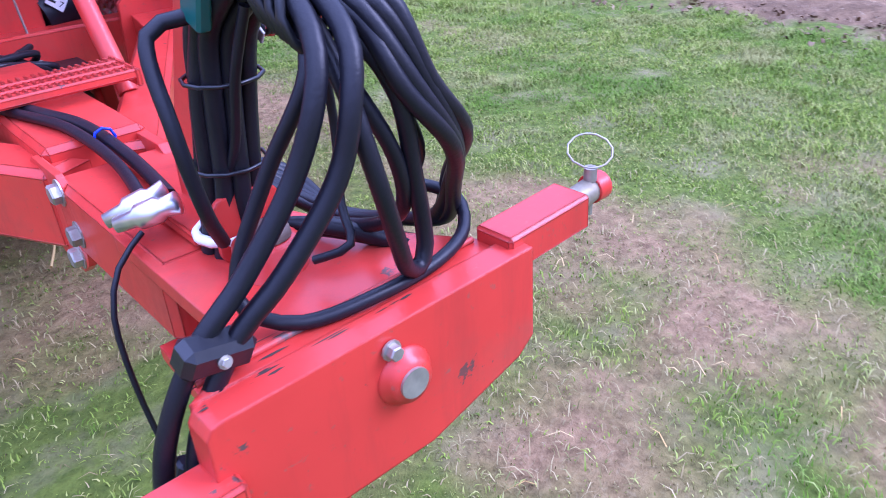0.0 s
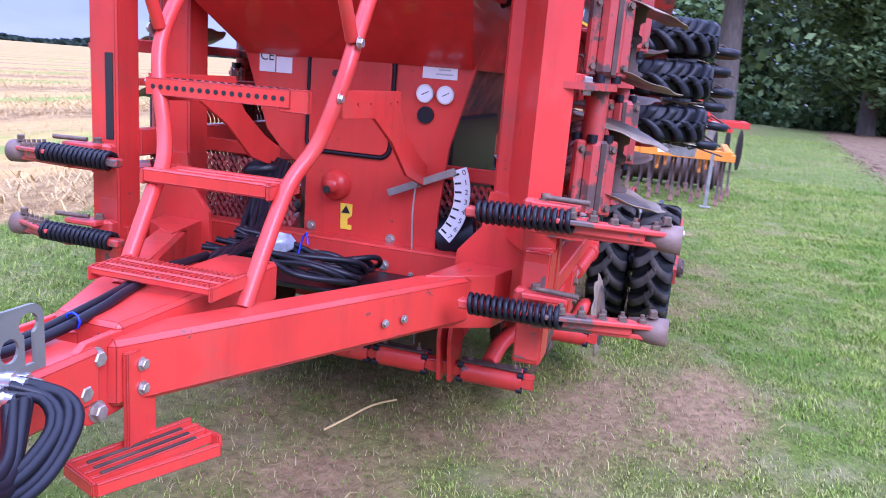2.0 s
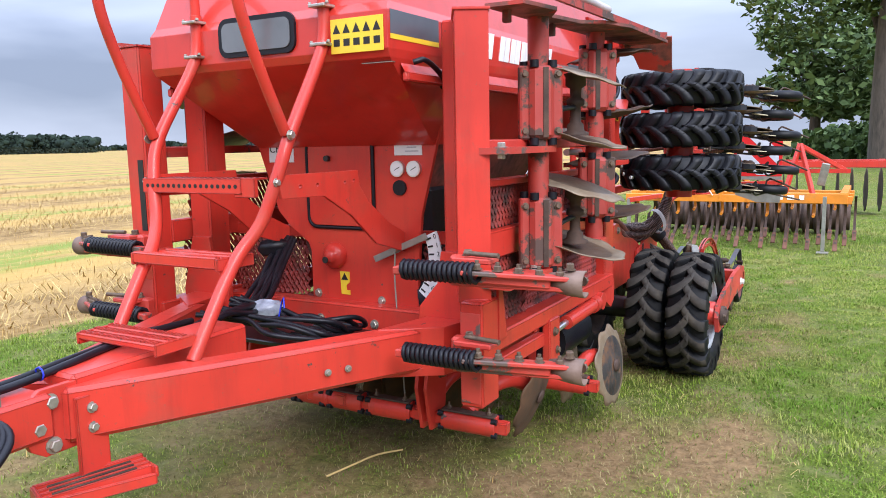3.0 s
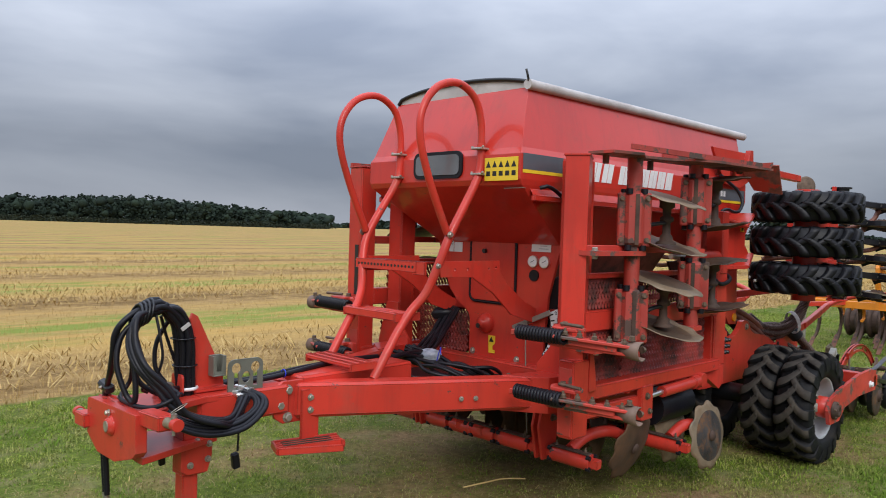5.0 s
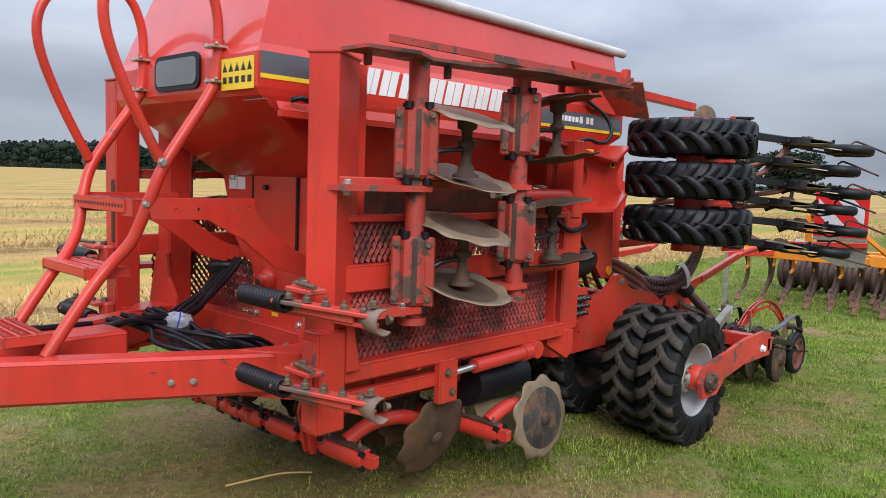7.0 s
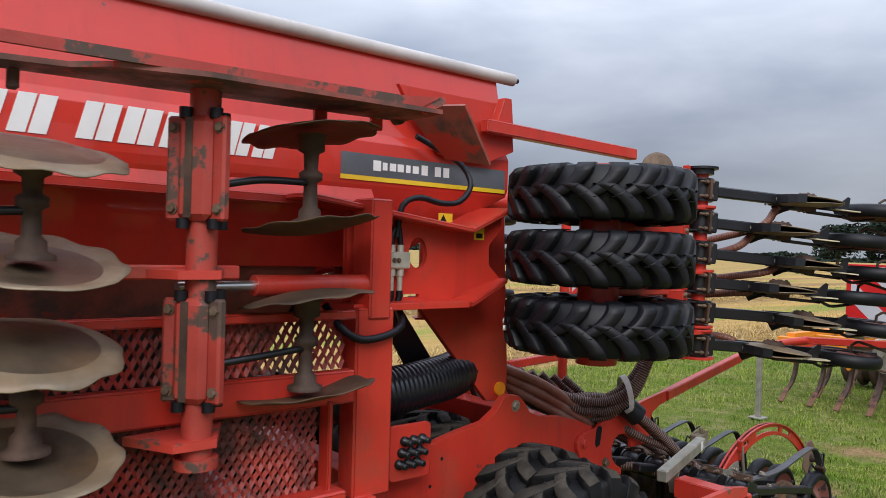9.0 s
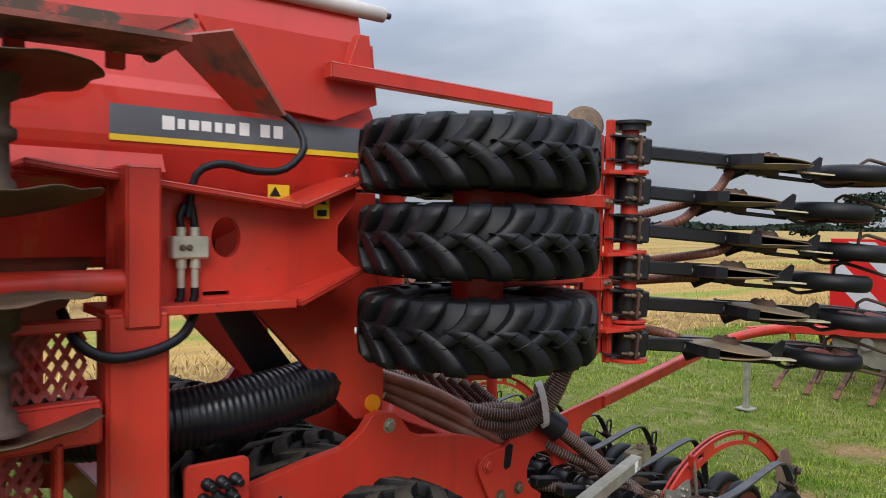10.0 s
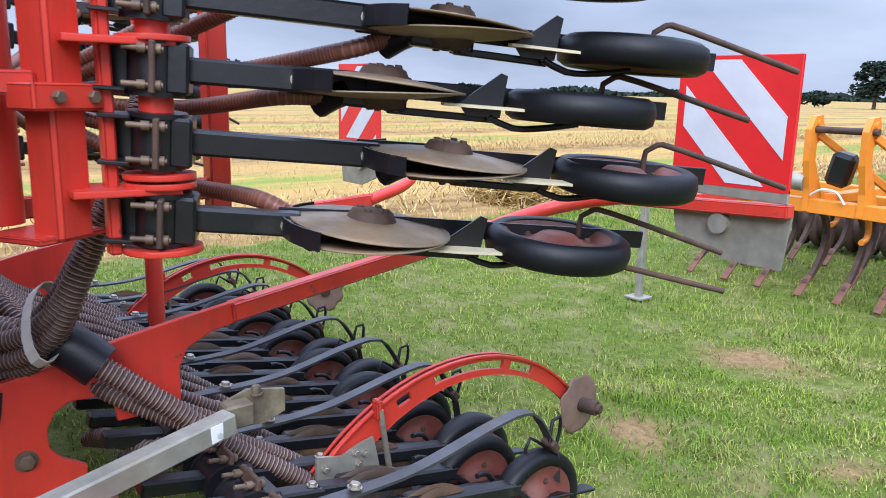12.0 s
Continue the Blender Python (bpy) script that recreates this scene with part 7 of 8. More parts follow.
    s = Shape().prism([(rd + 0.17, -0.016), (rd + 0.17, 0.016), (rd + 0.25, 0.021), (rd + 0.37, 0.014), (rd + 0.37, -0.014), (rd + 0.25, -0.021)], "x", -0.003, 0.003)
    s = s.moved(Matrix.Translation(q(0, 0.055 - hang, -0.024)) @ Matrix.Rotation(radians(2), 4, A) @ Matrix((S, A, U)).transposed().to_4x4())
    part("scraper", s, SCRAPER, arm, "pale plastic scraper blade")
    s = Shape().prism([(rw - 0.27, -0.045), (rw - 0.29, -0.02), (rw - 0.20, 0.05), (rw - 0.185, 0.045), (rw - 0.195, -0.045)], "x", -0.003, 0.003)
    s = s.moved(Matrix.Translation(q(0, 0.03 - hang * 0.6, 0.0)) @ Matrix((U, A, S)).transposed().to_4x4())
    part("guide_plate", s, BLACK, arm, "black three-cornered guide plate")
    s = Shape().tube([q(rw - 0.22, 0.03, -0.045), q(rw - 0.16, 0.02, -0.065), q(rw - 0.08, -hang * 0.4, -0.06), q(rw, -hang * 0.55, -0.045)], 0.008, n=6)
    part("wheel_axle", s, BLACK, arm)
    wc = q(rw, -hang * 0.55, -0.012)
    s = Shape().lathe([(0.128, -0.030), (0.150, -0.034), (0.166, -0.024), (0.171, 0.0), (0.166, 0.024), (0.150, 0.034), (0.128, 0.030)], wc, S, 36, closed=True)
    wheel = part("press_wheel", s, TYRE, arm, "black rubber press wheel")
    s = Shape().lathe([(0.0, -0.012), (0.04, -0.02), (0.06, -0.01), (0.10, -0.008), (0.122, -0.026), (0.133, -0.030), (0.133, 0.030), (0.122, 0.026), (0.10, 0.004), (0.06, 0.012), (0.04, 0.026), (0.0, 0.026)], wc, S, 28)
    part("rim", s, RIMRED, arm, "faded red wheel rim")
    s = Shape()
    for k in range(5):
        t = k * 1.257
        s.bolt(wc + A * 0.075 * math.cos(t) + U * 0.075 * math.sin(t) + S * 0.010, S, 0.007, 0.005)
    part("bolt", s, RUST, arm)
    return arm, q


for sd in (1, -1):
    flip = lambda q: q if sd > 0 else q.mirrored(MID)
    for k, z in enumerate((1.135, 1.293, 1.435, 1.58, 1.73, 1.885)):
        droop = -0.075 + 0.008 * (k % 3)
        ahead = Vector((0.437 * sd, 0.899, droop)).normalized()
        out = Vector((0.899 * sd, -0.437, 0)).normalized()
        side = out.cross(ahead).normalized()
        side = side if side.z > 0 else -side
        if k < 2:
            side = (side + out * 0.06).normalized()
            out = (out - side * side.dot(out)).normalized()
        x0 = 1.01 if sd > 0 else 2 * MID - 1.01
        long = k % 2 == 1
        rd, rw = (0.555, 1.03) if long else ((0.385, 0.875) if k == 0 else (0.41, 0.91))
        a, q = coulter((x0, 5.575, z), ahead, out, side, rd, rw, drill, True)
        s = Shape().tube([q(rw + 0.07, -0.045, 0.0), q(rw + 0.07, -0.045, 0.05), q(rw + 0.095, -0.04, 0.068), q(rw + 0.15, -0.03, 0.062), q(rw + 0.42, 0.02, -0.005)], 0.0075, n=6)
        part("harrow_tine", s, RUST, a, "brown harrow tine rod")
        if k == 0:
            s = Shape().tube([q(rw + 0.10, -0.03, -0.05), q(rw + 0.42, 0.06, -0.09)], 0.0075, n=6)
            part("harrow_tine", s, RUST, a)
        end = q(rd - 0.05, -0.045, -0.03)
        fan = Vector(((0.34 + 0.02 * k) * sd, 5.52, 1.30 + 0.025 * k))
        rise = end.z - fan.z
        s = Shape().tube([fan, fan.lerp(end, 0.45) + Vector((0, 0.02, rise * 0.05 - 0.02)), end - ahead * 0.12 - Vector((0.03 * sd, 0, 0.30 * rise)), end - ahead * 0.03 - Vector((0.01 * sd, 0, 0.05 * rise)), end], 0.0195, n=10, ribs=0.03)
        P("seed_hose", s, [FEED, FEEDSHADE], "brown ribbed seed hose")
        s = Shape().tube([end - Vector((0.04 * sd, 0.015, 0.02)), end, end + Vector((0.03 * sd, 0.01, 0.01))], 0.027, n=10)
        P("rubber_cuff", s, HOSE, "black rubber cuff")

# main packer on the ground
TY = [1.23, 0.96, 0.48, 0.21]
t_me = None
for k, x in enumerate(TY):
    for sd in (1, -1):
        yc = 4.45 + (0.06 if k % 2 else -0.01) + (0.06 if k > 1 else 0.0)
        if t_me is None:
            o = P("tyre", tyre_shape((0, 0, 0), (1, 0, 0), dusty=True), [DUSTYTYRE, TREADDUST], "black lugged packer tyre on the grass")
            t_me = o
        else:
            o = twin(t_me)
        o.location = (x * sd, yc, 0.385)
        o.rotation_euler = (0.3 * k, 0, 0)
        s = Shape().lathe([(0.06, -0.035), (0.14, -0.045), (0.17, -0.020), (0.178, 0.030), (0.198, 0.052), (0.204, 0.082), (0.222, 0.092), (0.224, -0.085), (0.198, -0.08), (0.165, -0.05), (0.06, -0.055)], (x * sd, yc, 0.385), (sd, 0, 0), 30, closed=True)
        # inner rims get dark brown in place of the shade between tyres
        P("rim", s, RIM if k < 2 else RUST, "silver wheel rim" if k < 2 else "inner wheel rim in dark brown that stands for shade")
s = Shape().cyl((-1.25, 4.45, 0.385), (1.25, 4.45, 0.385), 0.07, n=18)
P("packer_axle", s, BLACK)
for sd in (1, -1):
    flip = lambda q: q if sd > 0 else q.mirrored(MID)
    s = Shape()
    s.prism([(4.38, 0.38), (4.42, 0.45), (4.60, 0.50), (5.02, 0.56), (5.30, 0.57), (5.42, 0.55), (5.42, 0.40), (5.0, 0.40), (4.72, 0.36), (4.60, 0.28), (4.42, 0.28)], "x", 1.345, 1.37)
    pa = P("packer_arm", flip(s), REDWORN, "red packer side arm")
    s = Shape().lathe([(0.075, -0.12), (0.075, -0.02), (0.05, 0.0), (0.05, 0.03), (0.0, 0.03)], (1.352, 4.48, 0.385), (1, 0, 0), 18)
    hubp = P("hub", flip(s), RED, "", pa)
    s = Shape().lathe([(0.062, 0.0), (0.062, 0.020), (0.046, 0.026), (0.042, 0.038), (0.022, 0.040), (0.020, 0.030), (0.0, 0.030)], (1.372, 4.48, 0.375), (1, 0, 0), 20)
    P("bearing_cap", flip(s), RUST, "rusty round bearing cap", hubp)
    s = Shape()
    for q in range(5):
        t = q * 1.2566 + 0.4
        s.bolt((1.392, 4.48 + 0.052 * math.cos(t), 0.375 + 0.052 * math.sin(t)), (1, 0, 0), 0.009, 0.010)
    P("bolt", flip(s), OLDBOLT, "", hubp)
    s = Shape().lathe([(0.088, -0.02), (0.088, 0.004), (0.074, 0.012), (0.070, 0.004), (0.045, 0.004), (0.040, 0.028), (0.0, 0.030)], (1.262, 4.44, 0.385), (1, 0, 0), 22)
    hbf = P("wheel_hub", flip(s), GALV, "grey wheel hub", pa)
    s = Shape()
    for q in range(8):
        t = q * 0.785
        s.bolt((1.266, 4.44 + 0.060 * math.cos(t), 0.385 + 0.060 * math.sin(t)), (1, 0, 0), 0.009, 0.012)
    P("bolt", flip(s), OLDBOLT, "", hbf)
    s = Shape().bolt((1.37, 5.28, 0.46), (1, 0, 0), 0.02, 0.02)
    P("white_bush", flip(s), WHITE, "", pa)
    s = Shape().box((1.2, 5.42, 0.47), (0.34, 0.09, 0.09))
    P("arm_bracket", flip(s), RED, "", pa)

# disc section in front of the packer, in working position under the frame
for sd in (1, -1):
    flip = lambda q: q if sd > 0 else q.mirrored(MID)
    for end, tilt in ((Vector((0.865, 2.33, 0.298)), Vector((-0.985, -0.13, 0.055))), (Vector((1.03, 3.02, 0.298)), Vector((-0.99, -0.10, 0.04)))):
        at = lambda f, up=0.0, back=0.0: end + tilt * f + Vector((0, back, up))
        s = Shape().bar(at(-0.02), at(0.95), 0.052, 0.052)
        da = P("disc_beam", flip(s), RED, "red square disc gang beam under the frame")
        for f0, f1 in ((0.03, 0.27), (0.42, 0.62), (0.66, 0.86)):
            s = Shape().cyl(at(f0), at(f1), 0.047, n=18)
            P("beam_sleeve", flip(s), RED, "red clamped tube sleeve", da)
            for f in (f0, f1):
                s = Shape()
                for q in range(4):
                    c4 = at(f, 0.03 * (1 if q % 2 else -1), 0.03 * (1 if q // 2 else -1))
                    s.cut().cyl(c4 - tilt * 0.012, c4 + tilt * 0.012, 0.014, n=8)
                P("rubber_cord", flip(s), HOSE, "", da)
            s = Shape().bar(at(f0, 0.047, -0.012), at(f1, 0.047, -0.012), 0.05, 0.008)
            P("clamp_plate", flip(s), RUST, "rusty clamp plate", da)
            s = Shape()
            for f in (f0 + 0.03, f1 - 0.03):
                s.bolt(at(f, 0.052, -0.012), (0, 0, 1), 0.009, 0.010, 0.014)
            P("bolt", flip(s), OLDBOLT, "", da)
        s = Shape().prism([(at(0.33).y - 0.05, 0.27), (at(0.33).y + 0.06, 0.27), (at(0.33).y + 0.09, 0.52), (at(0.33).y + 0.02, 0.60), (at(0.33).y - 0.06, 0.58), (at(0.33).y - 0.09, 0.46)], "x", at(0.33).x - 0.03, at(0.33).x - 0.014)
        s.prism([(at(0.33).y - 0.05, 0.27), (at(0.33).y + 0.06, 0.27), (at(0.33).y + 0.09, 0.52), (at(0.33).y + 0.02, 0.60), (at(0.33).y - 0.06, 0.58), (at(0.33).y - 0.09, 0.46)], "x", at(0.33).x + 0.014, at(0.33).x + 0.03)
        hg = P("beam_hanger", flip(s), RED, "red hanger plates of the gang beam", da)
        s = Shape().bolt((at(0.33).x + 0.03, at(0.33).y - 0.03, 0.55), (1, 0, 0), 0.016, 0.02)
        s.bolt((at(0.33).x + 0.03, at(0.33).y + 0.03, 0.50), (1, 0, 0), 0.016, 0.02)
        P("bolt", flip(s), OLDBOLT, "", hg)
    for pts in ([(0.70, 2.32, 0.345), (0.72, 2.45, 0.405), (0.77, 2.60, 0.415), (0.81, 2.72, 0.36), (0.815, 2.735, 0.33)], [(0.93, 3.01, 0.345), (0.95, 3.12, 0.40), (0.965, 3.24, 0.39), (0.98, 3.31, 0.33)],
                [(0.52, 2.30, 0.35), (0.54, 2.45, 0.44), (0.58, 2.62, 0.46), (0.60, 2.72, 0.42)]):
        s = Shape().tube(pts, 0.034, n=12)
        P("disc_arm", flip(s), RED, "red curved disc arm")
    for c, ax, m, lb in (((0.837, 2.719, 0.322), (0.954, 0.055, -0.295), DISC, "scalloped rusty brown disc near the ground"), ((1.015, 3.32, 0.322), (0.993, -0.03, 0.11), DISCPALE, "scalloped worn disc with pale rim"),
                         ((0.793, 3.269, 0.322), (0.994, 0.048, 0.096), DISCPALE, ""), ((0.62, 2.72, 0.42), (0.9, 0.3, 0), DISC, ""), ((0.35, 2.8, 0.33), (0.9, -0.3, 0), DISC, ""), ((0.05, 2.75, 0.33), (0.9, -0.3, 0), DISC, "")):
        d = P("ground_disc", flip(wavy_disc(c, ax, 0.215, 0.028, 9, 0.11, rim_at=0.72)), [GROUNDDISC if c[0] > 1 else m, m], lb)
        hb = Shape().lathe([(0.034, 0.032), (0.028, 0.042), (0.0, 0.042)], c, ax, 12)
        P("disc_hub", flip(hb), RUST, "", d)
    s = Shape().cyl((0.93, 2.89, 0.635), (0.94, 3.26, 0.648), 0.034, n=16)
    s.cyl((0.94, 3.24, 0.648), (0.94, 3.30, 0.65), 0.042, n=16)
    s.cyl((0.90, 3.34, 0.655), (0.97, 3.34, 0.655), 0.045, n=16)
    P("lift_cylinder", flip(s), RED, "red hydraulic lift cylinder")
    s = Shape().box((0.93, 2.70, 0.60), (0.04, 0.12, 0.20), ch=0.006)
    bk = P("beam_bracket", flip(s), RED, "red bolted beam bracket")
    s = Shape().bolt((0.951, 2.69, 0.64), (1, 0, 0), 0.016, 0.012)
    s.bolt((0.951, 2.72, 0.55), (1, 0, 0), 0.014, 0.012)
    P("bolt", flip(s), OLDBOLT, "", bk)
    s = Shape().bar((0.90, 2.10, 0.615), (0.90, 2.66, 0.61), 0.045, 0.06)
    P("lower_rail", flip(s), RED, "red lower rail")
    s = Shape().cyl((0.78, 3.0, 0.50), (0.78, 3.40, 0.50), 0.11, n=18)
    P("air_bellows", flip(s), HOSE, "black rubber bellows")
    s = Shape().cyl((0.93, 2.76, 0.628), (0.93, 2.89, 0.635), 0.016, n=10)
    P("piston_rod", flip(s), CHROME)

# ---- rear coulter bar ----
for k in range(16):
    x = (k - 7.5) * 0.155 + 0.01
    ah = Vector((0, 0.985, -0.17)).normalized()
    upv = Vector((0, 0.17, 0.985)).normalized()
    rd, rw = (0.42, 0.865) if k % 2 else (0.31, 0.755)
    a, q = coulter((x, 5.73, 0.425), ah, upv, (1, 0, 0), rd, rw, drill, False, 0.13)
    if k % 2 == 0 and k < 14 or k == 15:
        s = Shape()
        path = smooth_path([q(0.06, 0.05), q(0.36, 0.10), q(0.62, 0.195), q(0.73, 0.225), q(0.80, 0.205), q(0.90, 0.09), q(0.93, 0.0)], 0.04)
        rings = []
        for p in path:
            rings.append([p + Vector((-0.019, 0, -0.004)), p + Vector((0.019, 0, -0.004)), p + Vector((0.019, 0, 0.004)), p + Vector((-0.019, 0, 0.004))][::-1])
        s.ring_strip(rings, smooth=False)
        part("harrow_spring", s, WORNSTEEL, a, "flat black harrow spring")
        s = Shape().bolt(q(0.20, 0.082), upv, 0.014, 0.010)
        part("bolt", s, ZINC, a)
        s = Shape().box(q(0.88, 0.115), (0.05, 0.025, 0.045), Euler((0.7, 0, 0)), 0.006)
        part("tine_clamp", s, RUST, a, "rusty tine clamp")
        s = Shape().tube([q(0.86, 0.13) + Vector((0.012, 0, 0)), q(0.87, 0.19), q(0.90, 0.20), q(0.91, 0.15), q(0.90, 0.10)], 0.0055, n=6)
        s.tube([q(0.88, 0.10) + Vector((-0.02, 0, 0)), q(0.82, 0.13) + Vector((-0.03, 0, 0)), q(0.81, 0.10) + Vector((-0.03, 0, 0)), q(0.82, -0.08) + Vector((-0.03, 0, 0))], 0.0055, n=6)
        part("harrow_tine", s, HOSE, a, "black bent harrow tine")

# tramline markers: arched red arms with a toothed disc
for sd in (1, -1):
    flip = lambda q: q if sd > 0 else q.mirrored(MID)
    arc_at = lambda f, w: (6.50 + (0.635 + w) * math.cos(radians(140 - 97 * f)), -0.055 + (0.625 + w) * math.sin(radians(140 - 97 * f)))
    half_w = lambda f: 0.055 - 0.031 * f ** 0.8
    fs = [i / 24 for i in range(25)]
    outer = [arc_at(f, half_w(f)) for f in fs] + [arc_at(f, -half_w(f)) for f in fs[::-1]]
    holes = []
    for f0, f1 in ((0.27, 0.315), (0.40, 0.66), (0.69, 0.79)):
        g = [f0 + (f1 - f0) * i / 6 for i in range(7)]
        holes.append([arc_at(f, 0.013) for f in g] + [arc_at(f, -0.014) for f in g[::-1]])
    s = Shape().prism_holes(outer, holes, "x", 0.905, 0.917)
    rim = []
    for f in fs:
        y, z = arc_at(f, half_w(f))
        y2, z2 = arc_at(f, half_w(f) - 0.008)
        rim.append([Vector((0.893, y, z)), Vector((0.929, y, z)), Vector((0.929, y2, z2)), Vector((0.893, y2, z2))])
    s.ring_strip(rim, smooth=False)
    am = P("marker_arm", flip(s), RED, "red arched tramline marker arm")
    P("marker_disc", flip(wavy_disc((0.935, 7.01, 0.335), (1, 0.10, 0), 0.11, 0.010, 8, 0.08)), [SHARE, SHARE], "rusty toothed marker disc", am)
    s = Shape().cyl((0.93, 7.01, 0.335), (1.0, 7.03, 0.335), 0.026, n=12)
    s.cyl((1.0, 7.03, 0.335), (1.015, 7.034, 0.335), 0.018, n=6)
    P("disc_axle", flip(s), RUST, "", am)
    s = Shape().prism([(5.97, 0.44), (5.97, 0.27), (6.12, 0.30), (6.17, 0.36), (6.15, 0.45), (6.10, 0.44), (6.05, 0.42)], "x", 0.925, 0.935)
    mb = P("marker_bracket", flip(s), GALV, "grey marker bracket", am)
    s = Shape()
    for y, z in ((5.995, 0.40), (6.10, 0.385), (6.12, 0.41), (6.09, 0.42)):
        s.bolt((0.935, y, z), (1, 0, 0), 0.009, 0.010)
    P("bolt", flip(s), ZINC, "", am)
    s = Shape().cyl((0.945, 6.20, 0.33), (0.945, 6.165, 0.53), 0.009, n=8)
    P("marker_rod", flip(s), ZINC, "", am)
    s = Shape().cyl((0.945, 6.205, 0.30), (0.945, 6.20, 0.335), 0.022, n=10)
    P("rod_end", flip(s), RED, "", am)
    s = Shape().bar((0.935, 6.165, 0.50), (0.935, 6.16, 0.56), 0.03, 0.02)
    P("rod_end", flip(s), RED, "", am)

# lighting frame with hazard boards
for sd in (1, -1):
    flip = lambda q: q if sd > 0 else q.mirrored(MID)
    s = Shape()
    s.bar((0.652, 5.86, 0.792), (0.465, 7.0, 0.895), 0.045, 0.055)
    s.tube([(0.465, 6.98, 0.892), (0.50, 7.20, 0.943), (0.60, 7.33, 0.985), (0.75, 7.39, 1.02)], 0.028, n=10)
    s.bar((0.70, 7.39, 1.015), (1.42, 7.39, 1.055), 0.05, 0.045)
    lf = P("light_bar", flip(s), RED, "red rear lighting bar")
    s = Shape().box((1.195, 7.385, 1.10), (0.43, 0.012, 0.045), ch=0.002)
    s.prism([(0.98, 1.03), (1.42, 1.05), (1.40, 0.86), (1.20, 0.86), (1.0, 0.93)], "y", 7.40, 7.412)
    P("board_holder", flip(s), GALV, "grey board holder", lf)
    s = Shape().box((1.195, 7.385, 1.325), (0.43, 0.014, 0.43), ch=0.002)
    hb = P("hazard_board", flip(s), [BOARDRED], "red and white striped hazard board", lf)
    s = Shape()
    x0, x1, z0, z1 = 1.01, 1.38, 1.125, 1.525
    for c0 in (-0.30, -0.02, 0.26):
        # diagonal stripe clipped to the board
        poly = []
        w = 0.135
        def clip(poly2, f):
            out = []
            for p, r in zip(poly2, poly2[1:] + poly2[:1]):
                a, b = f(p), f(r)
                if a >= 0:
                    out.append(p)
                if a * b < 0:
                    t = a / (a - b)
                    out.append((p[0] + (r[0] - p[0]) * t, p[1] + (r[1] - p[1]) * t))
            return out
        poly = [(x0, z0), (x1, z0), (x1, z1), (x0, z1)]
        poly = clip(poly, lambda p: (p[0] - x0) + (p[1] - z0) - 0.2 - c0)
        poly = clip(poly, lambda p: c0 + 0.2 + w * 1.0 - (p[0] - x0) - (p[1] - z0))
        if len(poly) > 2:
            s.prism(poly, "y", 7.3765, 7.378)
    P("white_stripes", flip(s), BOARDWHITE, "", hb)
    s = Shape().cyl((1.18, 7.37, 0.985), (1.18, 7.40, 0.985), 0.035, n=16)
    P("tail_lamp", flip(s), GALV, "round grey tail lamp", lf)

# grey step rail beside the rear hoses
s = Shape().bar((1.08, 5.20, 0.565), (0.955, 5.73, 0.617), 0.05, 0.055)
s.prism([(1.02, 0.57), (0.93, 0.57), (0.97, 0.42), (1.0, 0.42)], "y", 5.44, 5.45)
gr = P("grey_rail", s, GALV, "grey galvanised rail with white sticker")
s = Shape().bar((0.997, 5.665, 0.6115), (0.977, 5.728, 0.6175), 0.003, 0.042)
rs = P("rail_sticker", s, WHITE, "", gr)
s = Shape().cyl((0.9975, 5.686, 0.607), (0.9985, 5.686, 0.607), 0.007, n=10)
P("print_bars", s, GREYPRINT, "", rs)
s = Shape().prism([(5.74, 0.57), (5.74, 0.64), (5.80, 0.66), (5.90, 0.64), (5.90, 0.58), (5.84, 0.56)], "x", 0.885, 0.897)
s.box((0.92, 5.76, 0.615), (0.05, 0.07, 0.06))
s.bolt((0.90, 5.82, 0.645), (0, 0, 1), 0.012, 0.02)
P("rail_end", s, TARNISH, "tarnished rail end bracket", gr)

# corrugated seed hoses that sag behind the tank
for k in range(5):
    o, u = 0.047 * (k % 3), 0.05 * (k // 3)
    s = Shape()
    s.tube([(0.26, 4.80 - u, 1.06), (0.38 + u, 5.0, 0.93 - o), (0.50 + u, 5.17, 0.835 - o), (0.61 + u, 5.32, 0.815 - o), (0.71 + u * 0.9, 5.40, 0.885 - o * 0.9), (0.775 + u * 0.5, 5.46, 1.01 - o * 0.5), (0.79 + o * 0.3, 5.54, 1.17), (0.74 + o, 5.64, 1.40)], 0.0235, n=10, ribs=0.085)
    P("seed_hose", s, [DUCT, DUCTSHADE], "brown corrugated seed hose in a sagging bundle")
hub = Vector((0.735, 5.388, 0.862))
path = [hub + Vector((0.070 * math.cos(t) - 0.02 * math.sin(t), -0.05 * math.cos(t), 0.085 * math.sin(t))) for t in np.linspace(0, 6.283, 17)[:-1]]
ax = Vector((0.62, 0.55, 0.55)).normalized()
s = Shape().ring_strip([[p - ax * 0.014, p + ax * 0.014, p + ax * 0.014 + (p - hub) * 0.03, p - ax * 0.014 + (p - hub) * 0.03] for p in path], closed=True, smooth=False)
P("hose_band", s, TARP, "pale strap round the hoses")
for k in range(2):
    o = 0.048 * k
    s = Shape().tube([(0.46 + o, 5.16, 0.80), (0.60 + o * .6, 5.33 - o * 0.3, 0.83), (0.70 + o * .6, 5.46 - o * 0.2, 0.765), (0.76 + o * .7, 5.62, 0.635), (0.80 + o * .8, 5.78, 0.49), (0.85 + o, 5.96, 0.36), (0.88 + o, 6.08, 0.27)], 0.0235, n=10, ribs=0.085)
    P("seed_hose", s, [DUCT, DUCTSHADE], "brown corrugated seed hose over the rear frame")
s = Shape().tube([(0.665, 5.40, 0.81), (0.70, 5.445, 0.785), (0.735, 5.50, 0.735)], 0.056, n=14)
P("hose_wrap", s, HOSE, "black tape wrap")
